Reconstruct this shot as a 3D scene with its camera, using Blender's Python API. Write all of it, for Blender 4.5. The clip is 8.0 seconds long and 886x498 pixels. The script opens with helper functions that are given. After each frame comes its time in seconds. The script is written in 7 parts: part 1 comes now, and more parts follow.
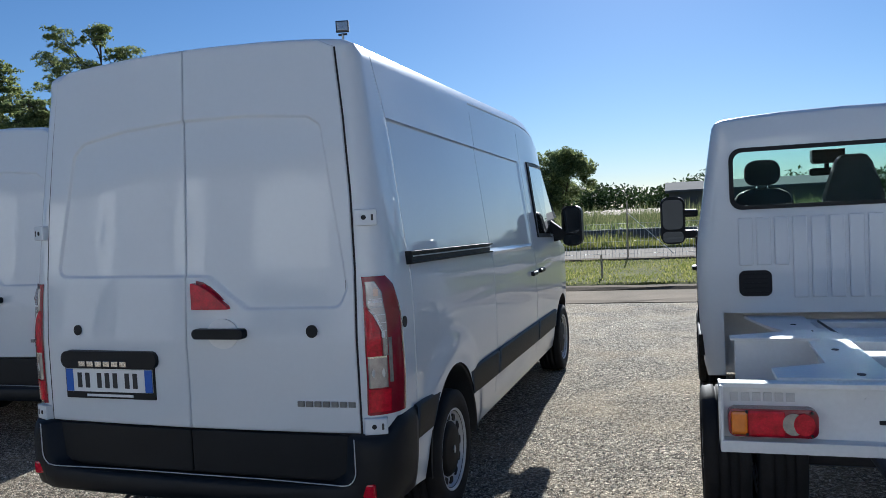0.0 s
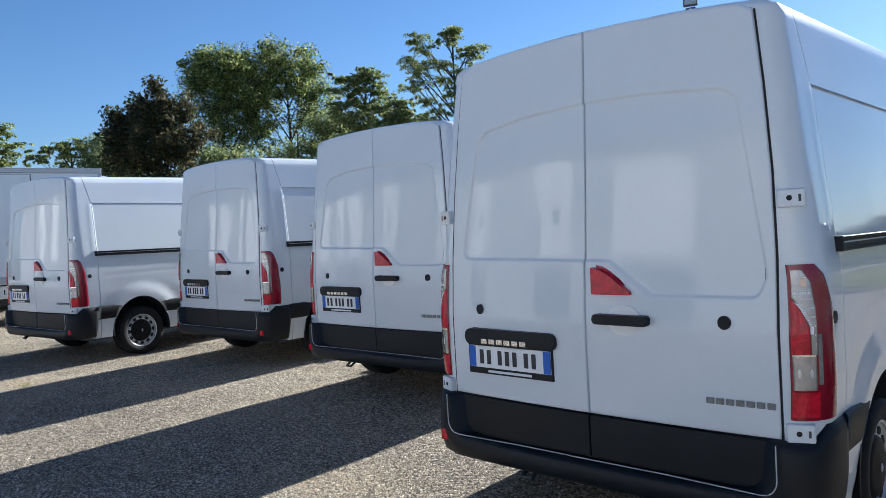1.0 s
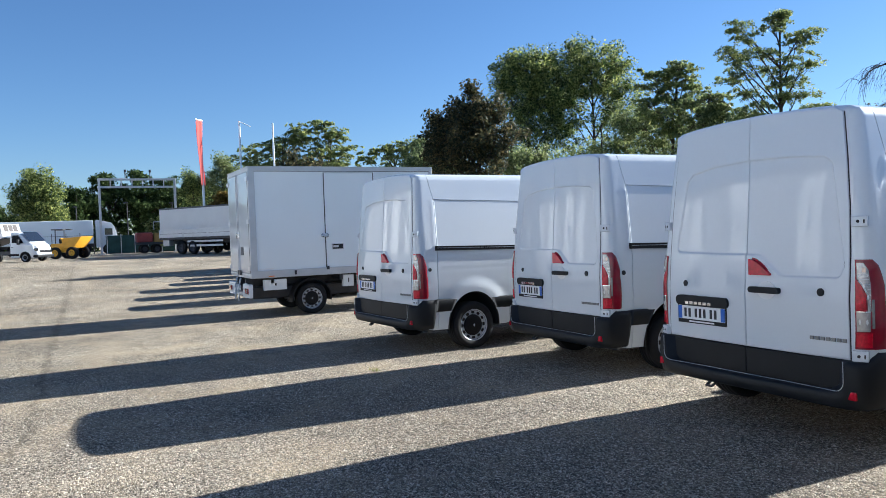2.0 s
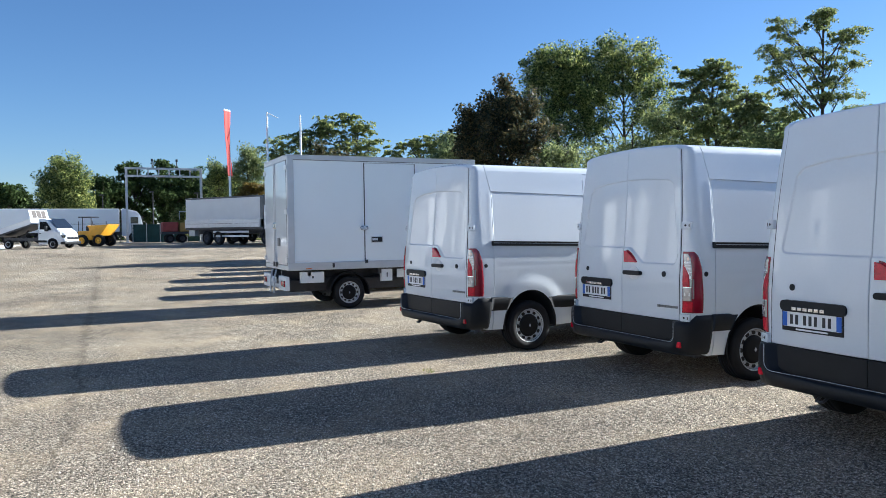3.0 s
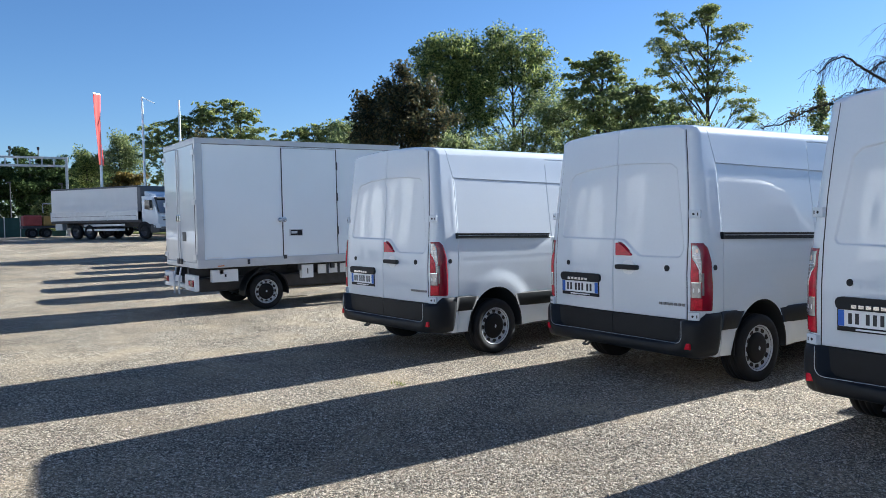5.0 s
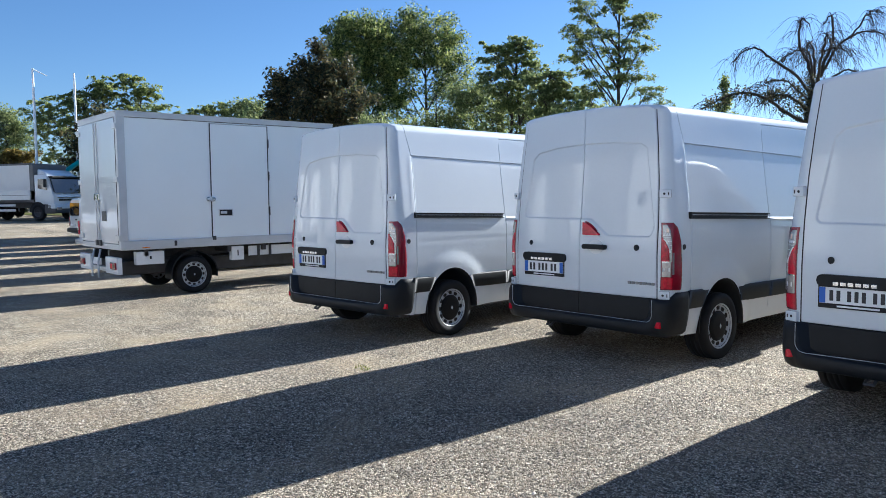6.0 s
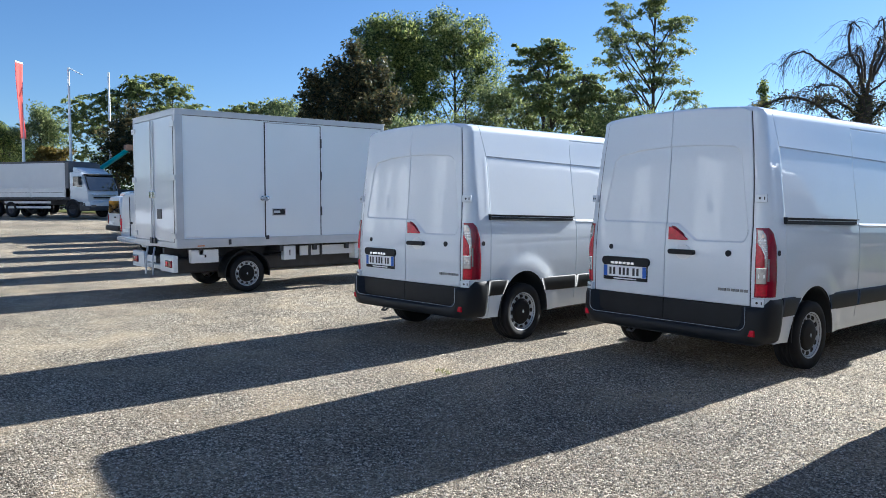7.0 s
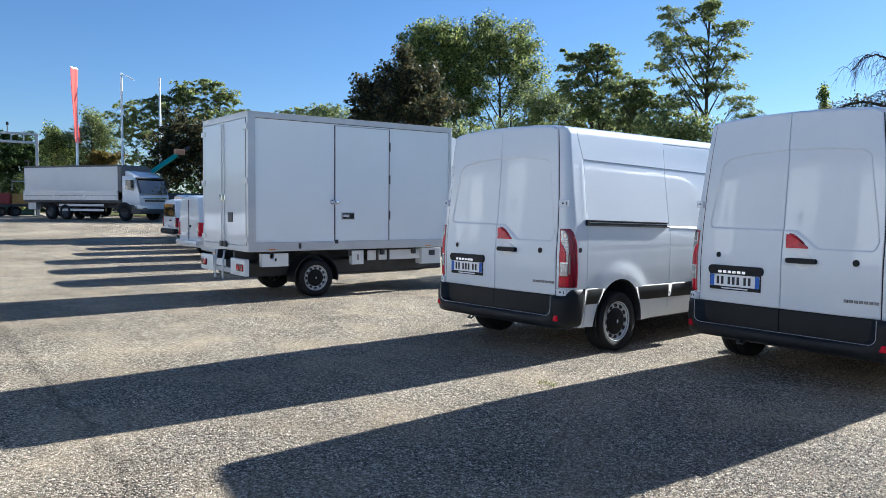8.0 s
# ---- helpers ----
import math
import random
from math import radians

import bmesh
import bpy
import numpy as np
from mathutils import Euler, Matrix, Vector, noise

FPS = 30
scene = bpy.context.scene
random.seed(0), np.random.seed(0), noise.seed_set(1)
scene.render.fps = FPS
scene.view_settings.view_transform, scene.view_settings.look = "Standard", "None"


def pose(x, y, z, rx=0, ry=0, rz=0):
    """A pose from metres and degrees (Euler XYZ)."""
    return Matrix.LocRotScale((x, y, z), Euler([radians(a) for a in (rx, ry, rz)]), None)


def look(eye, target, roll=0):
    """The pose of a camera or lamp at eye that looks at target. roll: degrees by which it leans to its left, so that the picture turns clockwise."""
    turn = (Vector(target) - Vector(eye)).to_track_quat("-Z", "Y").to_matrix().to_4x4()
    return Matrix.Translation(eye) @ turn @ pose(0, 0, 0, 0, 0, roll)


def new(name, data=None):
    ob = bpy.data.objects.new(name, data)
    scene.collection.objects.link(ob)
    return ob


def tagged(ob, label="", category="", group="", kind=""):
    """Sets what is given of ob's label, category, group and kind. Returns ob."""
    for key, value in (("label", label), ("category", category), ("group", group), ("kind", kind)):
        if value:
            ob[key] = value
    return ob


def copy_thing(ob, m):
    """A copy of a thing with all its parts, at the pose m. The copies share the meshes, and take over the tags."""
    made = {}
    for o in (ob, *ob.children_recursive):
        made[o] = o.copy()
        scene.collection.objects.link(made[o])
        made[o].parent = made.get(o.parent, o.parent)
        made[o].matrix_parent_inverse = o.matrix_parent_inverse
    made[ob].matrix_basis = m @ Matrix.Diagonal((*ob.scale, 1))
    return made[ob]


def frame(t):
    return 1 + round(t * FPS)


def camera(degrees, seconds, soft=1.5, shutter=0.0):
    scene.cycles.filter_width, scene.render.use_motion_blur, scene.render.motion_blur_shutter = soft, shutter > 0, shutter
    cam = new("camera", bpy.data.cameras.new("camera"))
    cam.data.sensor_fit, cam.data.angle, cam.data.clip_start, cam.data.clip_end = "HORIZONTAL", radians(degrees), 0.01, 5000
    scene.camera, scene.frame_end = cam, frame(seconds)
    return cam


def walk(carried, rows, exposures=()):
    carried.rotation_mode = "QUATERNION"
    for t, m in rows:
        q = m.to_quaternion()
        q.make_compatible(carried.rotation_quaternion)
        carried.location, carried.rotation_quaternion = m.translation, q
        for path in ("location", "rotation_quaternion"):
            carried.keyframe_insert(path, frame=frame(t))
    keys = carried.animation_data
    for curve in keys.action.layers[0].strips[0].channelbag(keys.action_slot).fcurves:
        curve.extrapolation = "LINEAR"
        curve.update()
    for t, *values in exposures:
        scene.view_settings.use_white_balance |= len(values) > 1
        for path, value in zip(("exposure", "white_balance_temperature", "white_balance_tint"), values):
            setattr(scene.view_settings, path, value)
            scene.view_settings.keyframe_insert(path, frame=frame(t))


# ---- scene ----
cam = camera(60.44, 8.0, soft=0.55)
ROWS = [
    (0.0, 0.222, 0.035, 1.633, 87.335, 2.882, 17.156),
    (0.3, 0.186, 0.075, 1.637, 87.199, 2.930, 24.902),
    (0.5, 0.163, 0.080, 1.639, 87.133, 3.265, 29.674),
    (0.7, 0.040, 0.084, 1.640, 87.207, 3.422, 34.508),
    (1.0, -0.132, 0.010, 1.639, 87.601, 3.407, 41.731),
    (1.2, -0.295, -0.025, 1.660, 87.783, 3.396, 46.588),
    (1.5, -0.515, -0.091, 1.670, 88.448, 2.858, 54.090),
    (1.7, -0.661, -0.105, 1.682, 88.500, 2.655, 58.794),
    (2.0, -0.870, -0.098, 1.671, 88.613, 2.039, 63.635),
    (2.2, -0.995, -0.125, 1.660, 88.463, 1.620, 65.289),
    (3.3, -1.865, -0.300, 1.630, 88.420, 0.450, 64.908),
    (3.5, -2.044, -0.307, 1.623, 88.484, 0.537, 64.553),
    (4.0, -2.448, -0.418, 1.629, 88.384, 0.713, 62.538),
    (4.5, -2.776, -0.499, 1.640, 88.054, 0.925, 59.693),
    (5.0, -3.041, -0.578, 1.653, 87.582, 1.132, 56.150),
    (5.2, -3.150, -0.640, 1.645, 87.290, 1.085, 54.468),
    (6.3, -3.720, -1.020, 1.608, 86.110, 0.642, 48.477),
    (6.5, -3.807, -1.085, 1.612, 86.175, 0.542, 49.128),
    (7.0, -4.072, -1.289, 1.602, 86.434, -0.036, 50.619),
    (7.5, -4.325, -1.498, 1.603, 86.674, -0.332, 52.567),
    (8.0, -4.668, -1.602, 1.582, 86.869, -0.466, 53.359),
]
EXPOSURE = [(0.0, 1.05, 4930, 10), (0.5, 1.21, 4910, 10), (1.0, 1.54, 4990, 10), (1.5, 1.68, 5010, 10), (3.5, 1.68, 4980, 10), (8.0, 1.68, 4950, 10)]
walk(cam, [(t, pose(*row)) for t, *row in ROWS], EXPOSURE)

# ---- daylight ----
SUN_UP, SUN_TURN = 25.0, -1.6
world = bpy.data.worlds.new("sky")
scene.world = world
world.use_nodes = True
sky = world.node_tree.nodes.new("ShaderNodeTexSky")
sky.sky_type, sky.sun_disc = "NISHITA", False
sky.sun_elevation, sky.sun_rotation = radians(SUN_UP), radians(SUN_TURN)
sky.air_density, sky.dust_density, sky.ozone_density = 1.0, 0.12, 3.0
back = world.node_tree.nodes["Background"]
back.inputs["Strength"].default_value = 0.034
world.node_tree.links.new(sky.outputs[0], back.inputs["Color"])
sun = new("sun", bpy.data.lights.new("sun", "SUN"))
sun.data.energy, sun.data.angle, sun.data.color = 5.0, radians(0.55), (1.0, 0.85, 0.63)
sun.matrix_world = look((0, 0, 0), (-math.sin(radians(SUN_TURN)) * math.cos(radians(SUN_UP)), -math.cos(radians(SUN_TURN)) * math.cos(radians(SUN_UP)), -math.sin(radians(SUN_UP))))
scene.view_settings.exposure = 1.37


# ---- materials ----
def mat(name, color, rough=0.6, metal=0.0, vary=0.12, scale=6.0, fine=90.0, bump=0.0, coat=0.0, spec=0.5, island=0.0):
    """A surface with stains at one scale and grain at another."""
    m = bpy.data.materials.new(name)
    m.use_nodes = True
    nt = m.node_tree
    p = nt.nodes["Principled BSDF"]
    p.inputs["Roughness"].default_value, p.inputs["Metallic"].default_value = rough, metal
    p.inputs["Coat Weight"].default_value, p.inputs["Coat Roughness"].default_value = coat, 0.03
    p.inputs["Specular IOR Level"].default_value = spec
    co = nt.nodes.new("ShaderNodeTexCoord")
    big, small = nt.nodes.new("ShaderNodeTexNoise"), nt.nodes.new("ShaderNodeTexNoise")
    big.inputs["Scale"].default_value, small.inputs["Scale"].default_value = scale, fine
    big.inputs["Detail"].default_value, small.inputs["Detail"].default_value = 5, 3
    for n in (big, small):
        nt.links.new(co.outputs["Object"], n.inputs["Vector"])
    mix = nt.nodes.new("ShaderNodeMath")
    mix.operation = "MULTIPLY_ADD"
    mix.inputs[1].default_value, mix.inputs[2].default_value = 0.5, 0.0
    nt.links.new(small.outputs["Fac"], mix.inputs[0])
    add = nt.nodes.new("ShaderNodeMath")
    nt.links.new(big.outputs["Fac"], add.inputs[0])
    nt.links.new(mix.outputs[0], add.inputs[1])
    last = add.outputs[0]
    if island:
        geo = nt.nodes.new("ShaderNodeNewGeometry")
        isl = nt.nodes.new("ShaderNodeMath")
        isl.operation = "MULTIPLY_ADD"
        isl.inputs[1].default_value = island
        nt.links.new(geo.outputs["Random Per Island"], isl.inputs[0])
        nt.links.new(last, isl.inputs[2])
        last = isl.outputs[0]
    ramp = nt.nodes.new("ShaderNodeMapRange")
    ramp.inputs["From Min"].default_value, ramp.inputs["From Max"].default_value = 0.45, 1.05 + island
    ramp.inputs["To Min"].default_value, ramp.inputs["To Max"].default_value = 1 - vary, 1 + vary
    nt.links.new(last, ramp.inputs["Value"])
    tone = nt.nodes.new("ShaderNodeVectorMath")
    tone.operation = "SCALE"
    tone.inputs[0].default_value = color
    nt.links.new(ramp.outputs[0], tone.inputs["Scale"])
    nt.links.new(tone.outputs[0], p.inputs["Base Color"])
    if bump:
        b = nt.nodes.new("ShaderNodeBump")
        b.inputs["Strength"].default_value, b.inputs["Distance"].default_value = bump, 0.004
        nt.links.new(small.outputs["Fac"], b.inputs["Height"])
        nt.links.new(b.outputs[0], p.inputs["Normal"])
    return m


def leaf_mat(name, a, b, shine=0.35):
    """Foliage: each leaf its own tone between two greens, some light passing through."""
    m = bpy.data.materials.new(name)
    m.use_nodes = True
    nt = m.node_tree
    p = nt.nodes["Principled BSDF"]
    p.inputs["Roughness"].default_value, p.inputs["Specular IOR Level"].default_value = max(0.55, shine), 0.15
    geo = nt.nodes.new("ShaderNodeNewGeometry")
    ramp = nt.nodes.new("ShaderNodeMix")
    ramp.data_type = "RGBA"
    ramp.inputs["A"].default_value, ramp.inputs["B"].default_value = (*a, 1), (*b, 1)
    few = nt.nodes.new("ShaderNodeMath")
    few.operation = "POWER"
    few.inputs[1].default_value = 2.0
    nt.links.new(geo.outputs["Random Per Island"], few.inputs[0])
    nt.links.new(few.outputs[0], ramp.inputs["Factor"])
    nt.links.new(ramp.outputs["Result"], p.inputs["Base Color"])
    tr = nt.nodes.new("ShaderNodeBsdfTranslucent")
    nt.links.new(ramp.outputs["Result"], tr.inputs["Color"])
    mix = nt.nodes.new("ShaderNodeMixShader")
    mix.inputs[0].default_value = 0.5
    nt.links.new(p.outputs[0], mix.inputs[1])
    nt.links.new(tr.outputs[0], mix.inputs[2])
    nt.links.new(mix.outputs[0], nt.nodes["Material Output"].inputs["Surface"])
    return m


def gravel_mat():
    """Pale crushed stone, each stone its own grey, with tracked and darker patches."""
    m = bpy.data.materials.new("gravel")
    m.use_nodes = True
    nt = m.node_tree
    L = nt.links.new
    p = nt.nodes["Principled BSDF"]
    p.inputs["Roughness"].default_value, p.inputs["Specular IOR Level"].default_value = 0.9, 0.15
    co = nt.nodes.new("ShaderNodeTexCoord")
    warp = nt.nodes.new("ShaderNodeTexNoise")
    warp.inputs["Scale"].default_value, warp.inputs["Detail"].default_value = 55, 2
    L(co.outputs["Object"], warp.inputs["Vector"])
    shift = nt.nodes.new("ShaderNodeVectorMath")
    shift.operation = "MULTIPLY_ADD"
    shift.inputs[1].default_value = (0.010, 0.010, 0.010)
    L(warp.outputs["Color"], shift.inputs[0])
    L(co.outputs["Object"], shift.inputs[2])
    cells = nt.nodes.new("ShaderNodeTexVoronoi")
    cells.inputs["Scale"].default_value = 78
    grit = nt.nodes.new("ShaderNodeTexVoronoi")
    grit.inputs["Scale"].default_value = 185
    patch = nt.nodes.new("ShaderNodeTexNoise")
    patch.inputs["Scale"].default_value, patch.inputs["Detail"].default_value = 0.35, 6
    blot = nt.nodes.new("ShaderNodeTexNoise")
    blot.inputs["Scale"].default_value, blot.inputs["Detail"].default_value = 3.0, 5
    for n in (patch, blot):
        L(co.outputs["Object"], n.inputs["Vector"])
    for n in (cells, grit):
        L(shift.outputs[0], n.inputs["Vector"])
    sep, sep2 = nt.nodes.new("ShaderNodeSeparateColor"), nt.nodes.new("ShaderNodeSeparateColor")
    L(cells.outputs["Color"], sep.inputs[0])
    L(grit.outputs["Color"], sep2.inputs[0])
    both = nt.nodes.new("ShaderNodeMix")
    both.inputs["Factor"].default_value = 0.38
    L(sep.outputs[0], both.inputs["A"])
    L(sep2.outputs[0], both.inputs["B"])
    ramp = nt.nodes.new("ShaderNodeValToRGB")
    e = ramp.color_ramp.elements
    e[0].position, e[0].color = 0.14, (0.05, 0.044, 0.037, 1)
    e[1].position, e[1].color = 0.86, (0.82, 0.73, 0.57, 1)
    mid = ramp.color_ramp.elements.new(0.52)
    mid.color = (0.272, 0.229, 0.165, 1)
    L(both.outputs["Result"], ramp.inputs[0])
    rng = nt.nodes.new("ShaderNodeMapRange")
    rng.inputs["From Min"].default_value, rng.inputs["From Max"].default_value = 0.3, 0.7
    rng.inputs["To Min"].default_value, rng.inputs["To Max"].default_value = 0.66, 1.15
    L(patch.outputs["Fac"], rng.inputs[0])
    rng2 = nt.nodes.new("ShaderNodeMapRange")
    rng2.inputs["From Min"].default_value, rng2.inputs["From Max"].default_value = 0.3, 0.7
    rng2.inputs["To Min"].default_value, rng2.inputs["To Max"].default_value = 0.88, 1.12
    L(blot.outputs["Fac"], rng2.inputs[0])
    mul = nt.nodes.new("ShaderNodeMath")
    mul.operation = "MULTIPLY"
    L(rng.outputs[0], mul.inputs[0])
    L(rng2.outputs[0], mul.inputs[1])
    clump = nt.nodes.new("ShaderNodeTexNoise")
    clump.inputs["Scale"].default_value, clump.inputs["Detail"].default_value, clump.inputs["Roughness"].default_value = 30, 4, 0.75
    L(co.outputs["Object"], clump.inputs["Vector"])
    rng3 = nt.nodes.new("ShaderNodeMapRange")
    rng3.inputs["From Min"].default_value, rng3.inputs["From Max"].default_value = 0.36, 0.64
    rng3.inputs["To Min"].default_value, rng3.inputs["To Max"].default_value = 0.48, 1.52
    L(clump.outputs["Fac"], rng3.inputs[0])
    mul2 = nt.nodes.new("ShaderNodeMath")
    mul2.operation = "MULTIPLY"
    L(mul.outputs[0], mul2.inputs[0])
    L(rng3.outputs[0], mul2.inputs[1])
    hue = nt.nodes.new("ShaderNodeTexNoise")
    hue.inputs["Scale"].default_value, hue.inputs["Detail"].default_value = 1.1, 4
    L(co.outputs["Object"], hue.inputs["Vector"])
    dust = nt.nodes.new("ShaderNodeMapRange")
    dust.inputs["From Min"].default_value, dust.inputs["From Max"].default_value = 0.45, 0.72
    L(hue.outputs["Fac"], dust.inputs[0])
    sand = nt.nodes.new("ShaderNodeMix")
    sand.data_type = "RGBA"
    sand.inputs["B"].default_value = (0.52, 0.42, 0.28, 1)
    part_in = nt.nodes.new("ShaderNodeMath")
    part_in.operation = "MULTIPLY"
    part_in.inputs[1].default_value = 0.7
    L(dust.outputs[0], part_in.inputs[0])
    L(part_in.outputs[0], sand.inputs["Factor"])
    L(ramp.outputs[0], sand.inputs["A"])
    # a worn dark seam that runs along the yard
    place = nt.nodes.new("ShaderNodeSeparateXYZ")
    L(co.outputs["Object"], place.inputs[0])
    def maths(kind, a, b, c=None):
        n = nt.nodes.new("ShaderNodeMath")
        n.operation = kind
        for socket, v in zip(n.inputs, (a, b, c)):
            if isinstance(v, (int, float)):
                socket.default_value = v
            elif v is not None:
                L(v, socket)
        return n.outputs[0]
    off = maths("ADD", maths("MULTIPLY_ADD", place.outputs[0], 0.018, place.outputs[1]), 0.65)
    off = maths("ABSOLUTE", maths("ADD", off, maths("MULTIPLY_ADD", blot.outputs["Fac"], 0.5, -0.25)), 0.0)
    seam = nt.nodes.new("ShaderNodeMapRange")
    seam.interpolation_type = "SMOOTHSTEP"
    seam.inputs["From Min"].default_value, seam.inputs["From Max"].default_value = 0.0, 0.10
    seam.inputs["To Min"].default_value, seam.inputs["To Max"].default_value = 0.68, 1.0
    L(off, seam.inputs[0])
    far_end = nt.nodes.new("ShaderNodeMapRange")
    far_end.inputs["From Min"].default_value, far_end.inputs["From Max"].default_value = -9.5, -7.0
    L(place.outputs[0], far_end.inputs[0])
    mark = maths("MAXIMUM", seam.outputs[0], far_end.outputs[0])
    tone = nt.nodes.new("ShaderNodeVectorMath")
    tone.operation = "SCALE"
    L(sand.outputs["Result"], tone.inputs[0])
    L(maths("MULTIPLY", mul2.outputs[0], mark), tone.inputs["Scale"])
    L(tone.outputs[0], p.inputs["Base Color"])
    h = nt.nodes.new("ShaderNodeMath")
    h.operation = "MULTIPLY_ADD"
    h.inputs[1].default_value = 0.5
    L(grit.outputs["Distance"], h.inputs[0])
    L(cells.outputs["Distance"], h.inputs[2])
    b = nt.nodes.new("ShaderNodeBump")
    b.invert = True
    b.inputs["Strength"].default_value, b.inputs["Distance"].default_value = 1.0, 0.018
    h2 = nt.nodes.new("ShaderNodeMath")
    h2.operation = "MULTIPLY_ADD"
    h2.inputs[1].default_value = -0.7
    L(clump.outputs["Fac"], h2.inputs[0])
    L(h.outputs[0], h2.inputs[2])
    L(h2.outputs[0], b.inputs["Height"])
    L(b.outputs[0], p.inputs["Normal"])
    return m


def glass_mat(name, tint, rough=0.02):
    m = bpy.data.materials.new(name)
    m.use_nodes = True
    p = m.node_tree.nodes["Principled BSDF"]
    p.inputs["Base Color"].default_value = (*tint, 1)
    p.inputs["Roughness"].default_value, p.inputs["Transmission Weight"].default_value = rough, 1.0
    p.inputs["IOR"].default_value = 1.1
    return m


WHITE = mat("white_paint", (0.635, 0.67, 0.71), 0.4, vary=0.025, scale=1.3, fine=40, coat=1.0, spec=0.1)
WHITE.node_tree.nodes["Principled BSDF"].inputs["Coat IOR"].default_value = 1.46
wave_tree = WHITE.node_tree
wave = wave_tree.nodes.new("ShaderNodeTexNoise")
wave.inputs["Scale"].default_value, wave.inputs["Detail"].default_value = 2.4, 1.0
wave_co = wave_tree.nodes.new("ShaderNodeTexCoord")
wave_tree.links.new(wave_co.outputs["Object"], wave.inputs["Vector"])
wave_bump = wave_tree.nodes.new("ShaderNodeBump")
wave_bump.inputs["Strength"].default_value, wave_bump.inputs["Distance"].default_value = 0.25, 0.012
wave_tree.links.new(wave.outputs["Fac"], wave_bump.inputs["Height"])
wave_tree.links.new(wave_bump.outputs[0], wave_tree.nodes["Principled BSDF"].inputs["Normal"])
wave_tree.links.new(wave_bump.outputs[0], wave_tree.nodes["Principled BSDF"].inputs["Coat Normal"])
PANEL = mat("white_panel", (0.795, 0.84, 0.872), 0.42, vary=0.03, scale=0.9, fine=60, coat=0.35)
FRAME_WHITE = mat("frame_paint", (0.70, 0.71, 0.72), 0.45, vary=0.08, scale=3, fine=50)
PLASTIC = mat("black_plastic", (0.0095, 0.011, 0.0135), 0.5, vary=0.3, scale=4, fine=400, bump=0.1, spec=0.24)
HUB_BLACK = mat("hub_black", (0.006, 0.006, 0.007), 0.6, vary=0.2, spec=0.2)
GAP = mat("gap", (0.01, 0.01, 0.012), 0.8, vary=0.1)
RUBBER = mat("rubber", (0.011, 0.011, 0.012), 0.75, vary=0.4, scale=8, fine=120, bump=0.2, spec=0.25)
STEEL = mat("wheel_steel", (0.48, 0.49, 0.51), 0.4, 0.2, vary=0.12, scale=9)
DARK_STEEL = mat("dark_steel", (0.05, 0.05, 0.055), 0.5, 0.3, vary=0.3, scale=7)
ALU = mat("aluminium", (0.55, 0.565, 0.585), 0.42, 0.3, vary=0.08, scale=4)
CHROME = mat("chrome", (0.75, 0.76, 0.78), 0.12, 1.0, vary=0.04)
LETTER = mat("letter_chrome", (0.20, 0.205, 0.21), 0.35, 0.5, vary=0.3, scale=30)
MIRROR = mat("mirror_glass", (0.035, 0.038, 0.042), 0.02, 1.0, vary=0.02)
RED = mat("red_lens", (0.46, 0.003, 0.02), 0.22, vary=0.45, scale=34, fine=130, bump=0.4, coat=0.5, spec=0.2)
DEEP_RED = mat("dark_red_lens", (0.20, 0.003, 0.016), 0.25, vary=0.2, scale=14, fine=160, bump=0.1, coat=0.7, spec=0.3)
CLEAR = mat("clear_lens", (0.36, 0.34, 0.335), 0.14, 0.5, vary=0.30, scale=26, fine=170, bump=0.35, coat=1.0)
WARM = mat("warm_bulb", (0.62, 0.42, 0.30), 0.25, vary=0.2, scale=30, coat=1.0)
AMBER = mat("amber_lens", (0.75, 0.22, 0.01), 0.2, vary=0.15, scale=14, coat=1.0)
PLATE = mat("plate_white", (0.76, 0.77, 0.78), 0.35, vary=0.05)
MOULDING = mat("moulding_plastic", (0.012, 0.014, 0.017), 0.5, vary=0.25, scale=4, fine=400, bump=0.06, spec=0.14)
BLUE = mat("plate_blue", (0.02, 0.11, 0.5), 0.35, vary=0.05)
WEATHERED = mat("weathered_wood", (0.30, 0.26, 0.20), 0.9, vary=0.3, scale=6, fine=60, bump=0.3)
INK = mat("plate_ink", (0.02, 0.02, 0.025), 0.5, vary=0.05)
GLASS = glass_mat("cab_glass", (0.72, 0.86, 0.82))
DARK_GLASS = mat("dark_glass", (0.012, 0.014, 0.016), 0.05, vary=0.1, coat=1.0)
FABRIC = mat("seat_fabric", (0.035, 0.036, 0.04), 0.9, vary=0.3, fine=200, bump=0.2)
CONCRETE = mat("concrete", (0.21, 0.172, 0.125), 0.95, spec=0.05, vary=0.4, scale=0.8, fine=40, bump=0.9)
SOIL = mat("soil", (0.13, 0.10, 0.068), 0.95, spec=0.05, vary=0.3, scale=2, fine=30, bump=0.5)
TURF = mat("turf", (0.115, 0.118, 0.04), 0.95, spec=0.03, vary=0.4, scale=0.8, fine=25, bump=0.6)
ASPHALT = mat("road_surface", (0.21, 0.185, 0.155), 0.95, spec=0.05, vary=0.12, scale=0.5, fine=60)
BARK = mat("bark", (0.05, 0.04, 0.031), 0.95, vary=0.4, scale=3, fine=30, bump=0.8)
GALV = mat("galvanised", (0.52, 0.53, 0.54), 0.5, 0.3, vary=0.15, scale=5)
CORAL = leaf_mat("flag_cloth", (0.95, 0.34, 0.31), (0.95, 0.34, 0.31), 0.8)
CORAL.node_tree.nodes["Mix Shader"].inputs[0].default_value = 0.75
YELLOW = mat("machine_yellow", (0.75, 0.38, 0.01), 0.45, vary=0.15, scale=3)
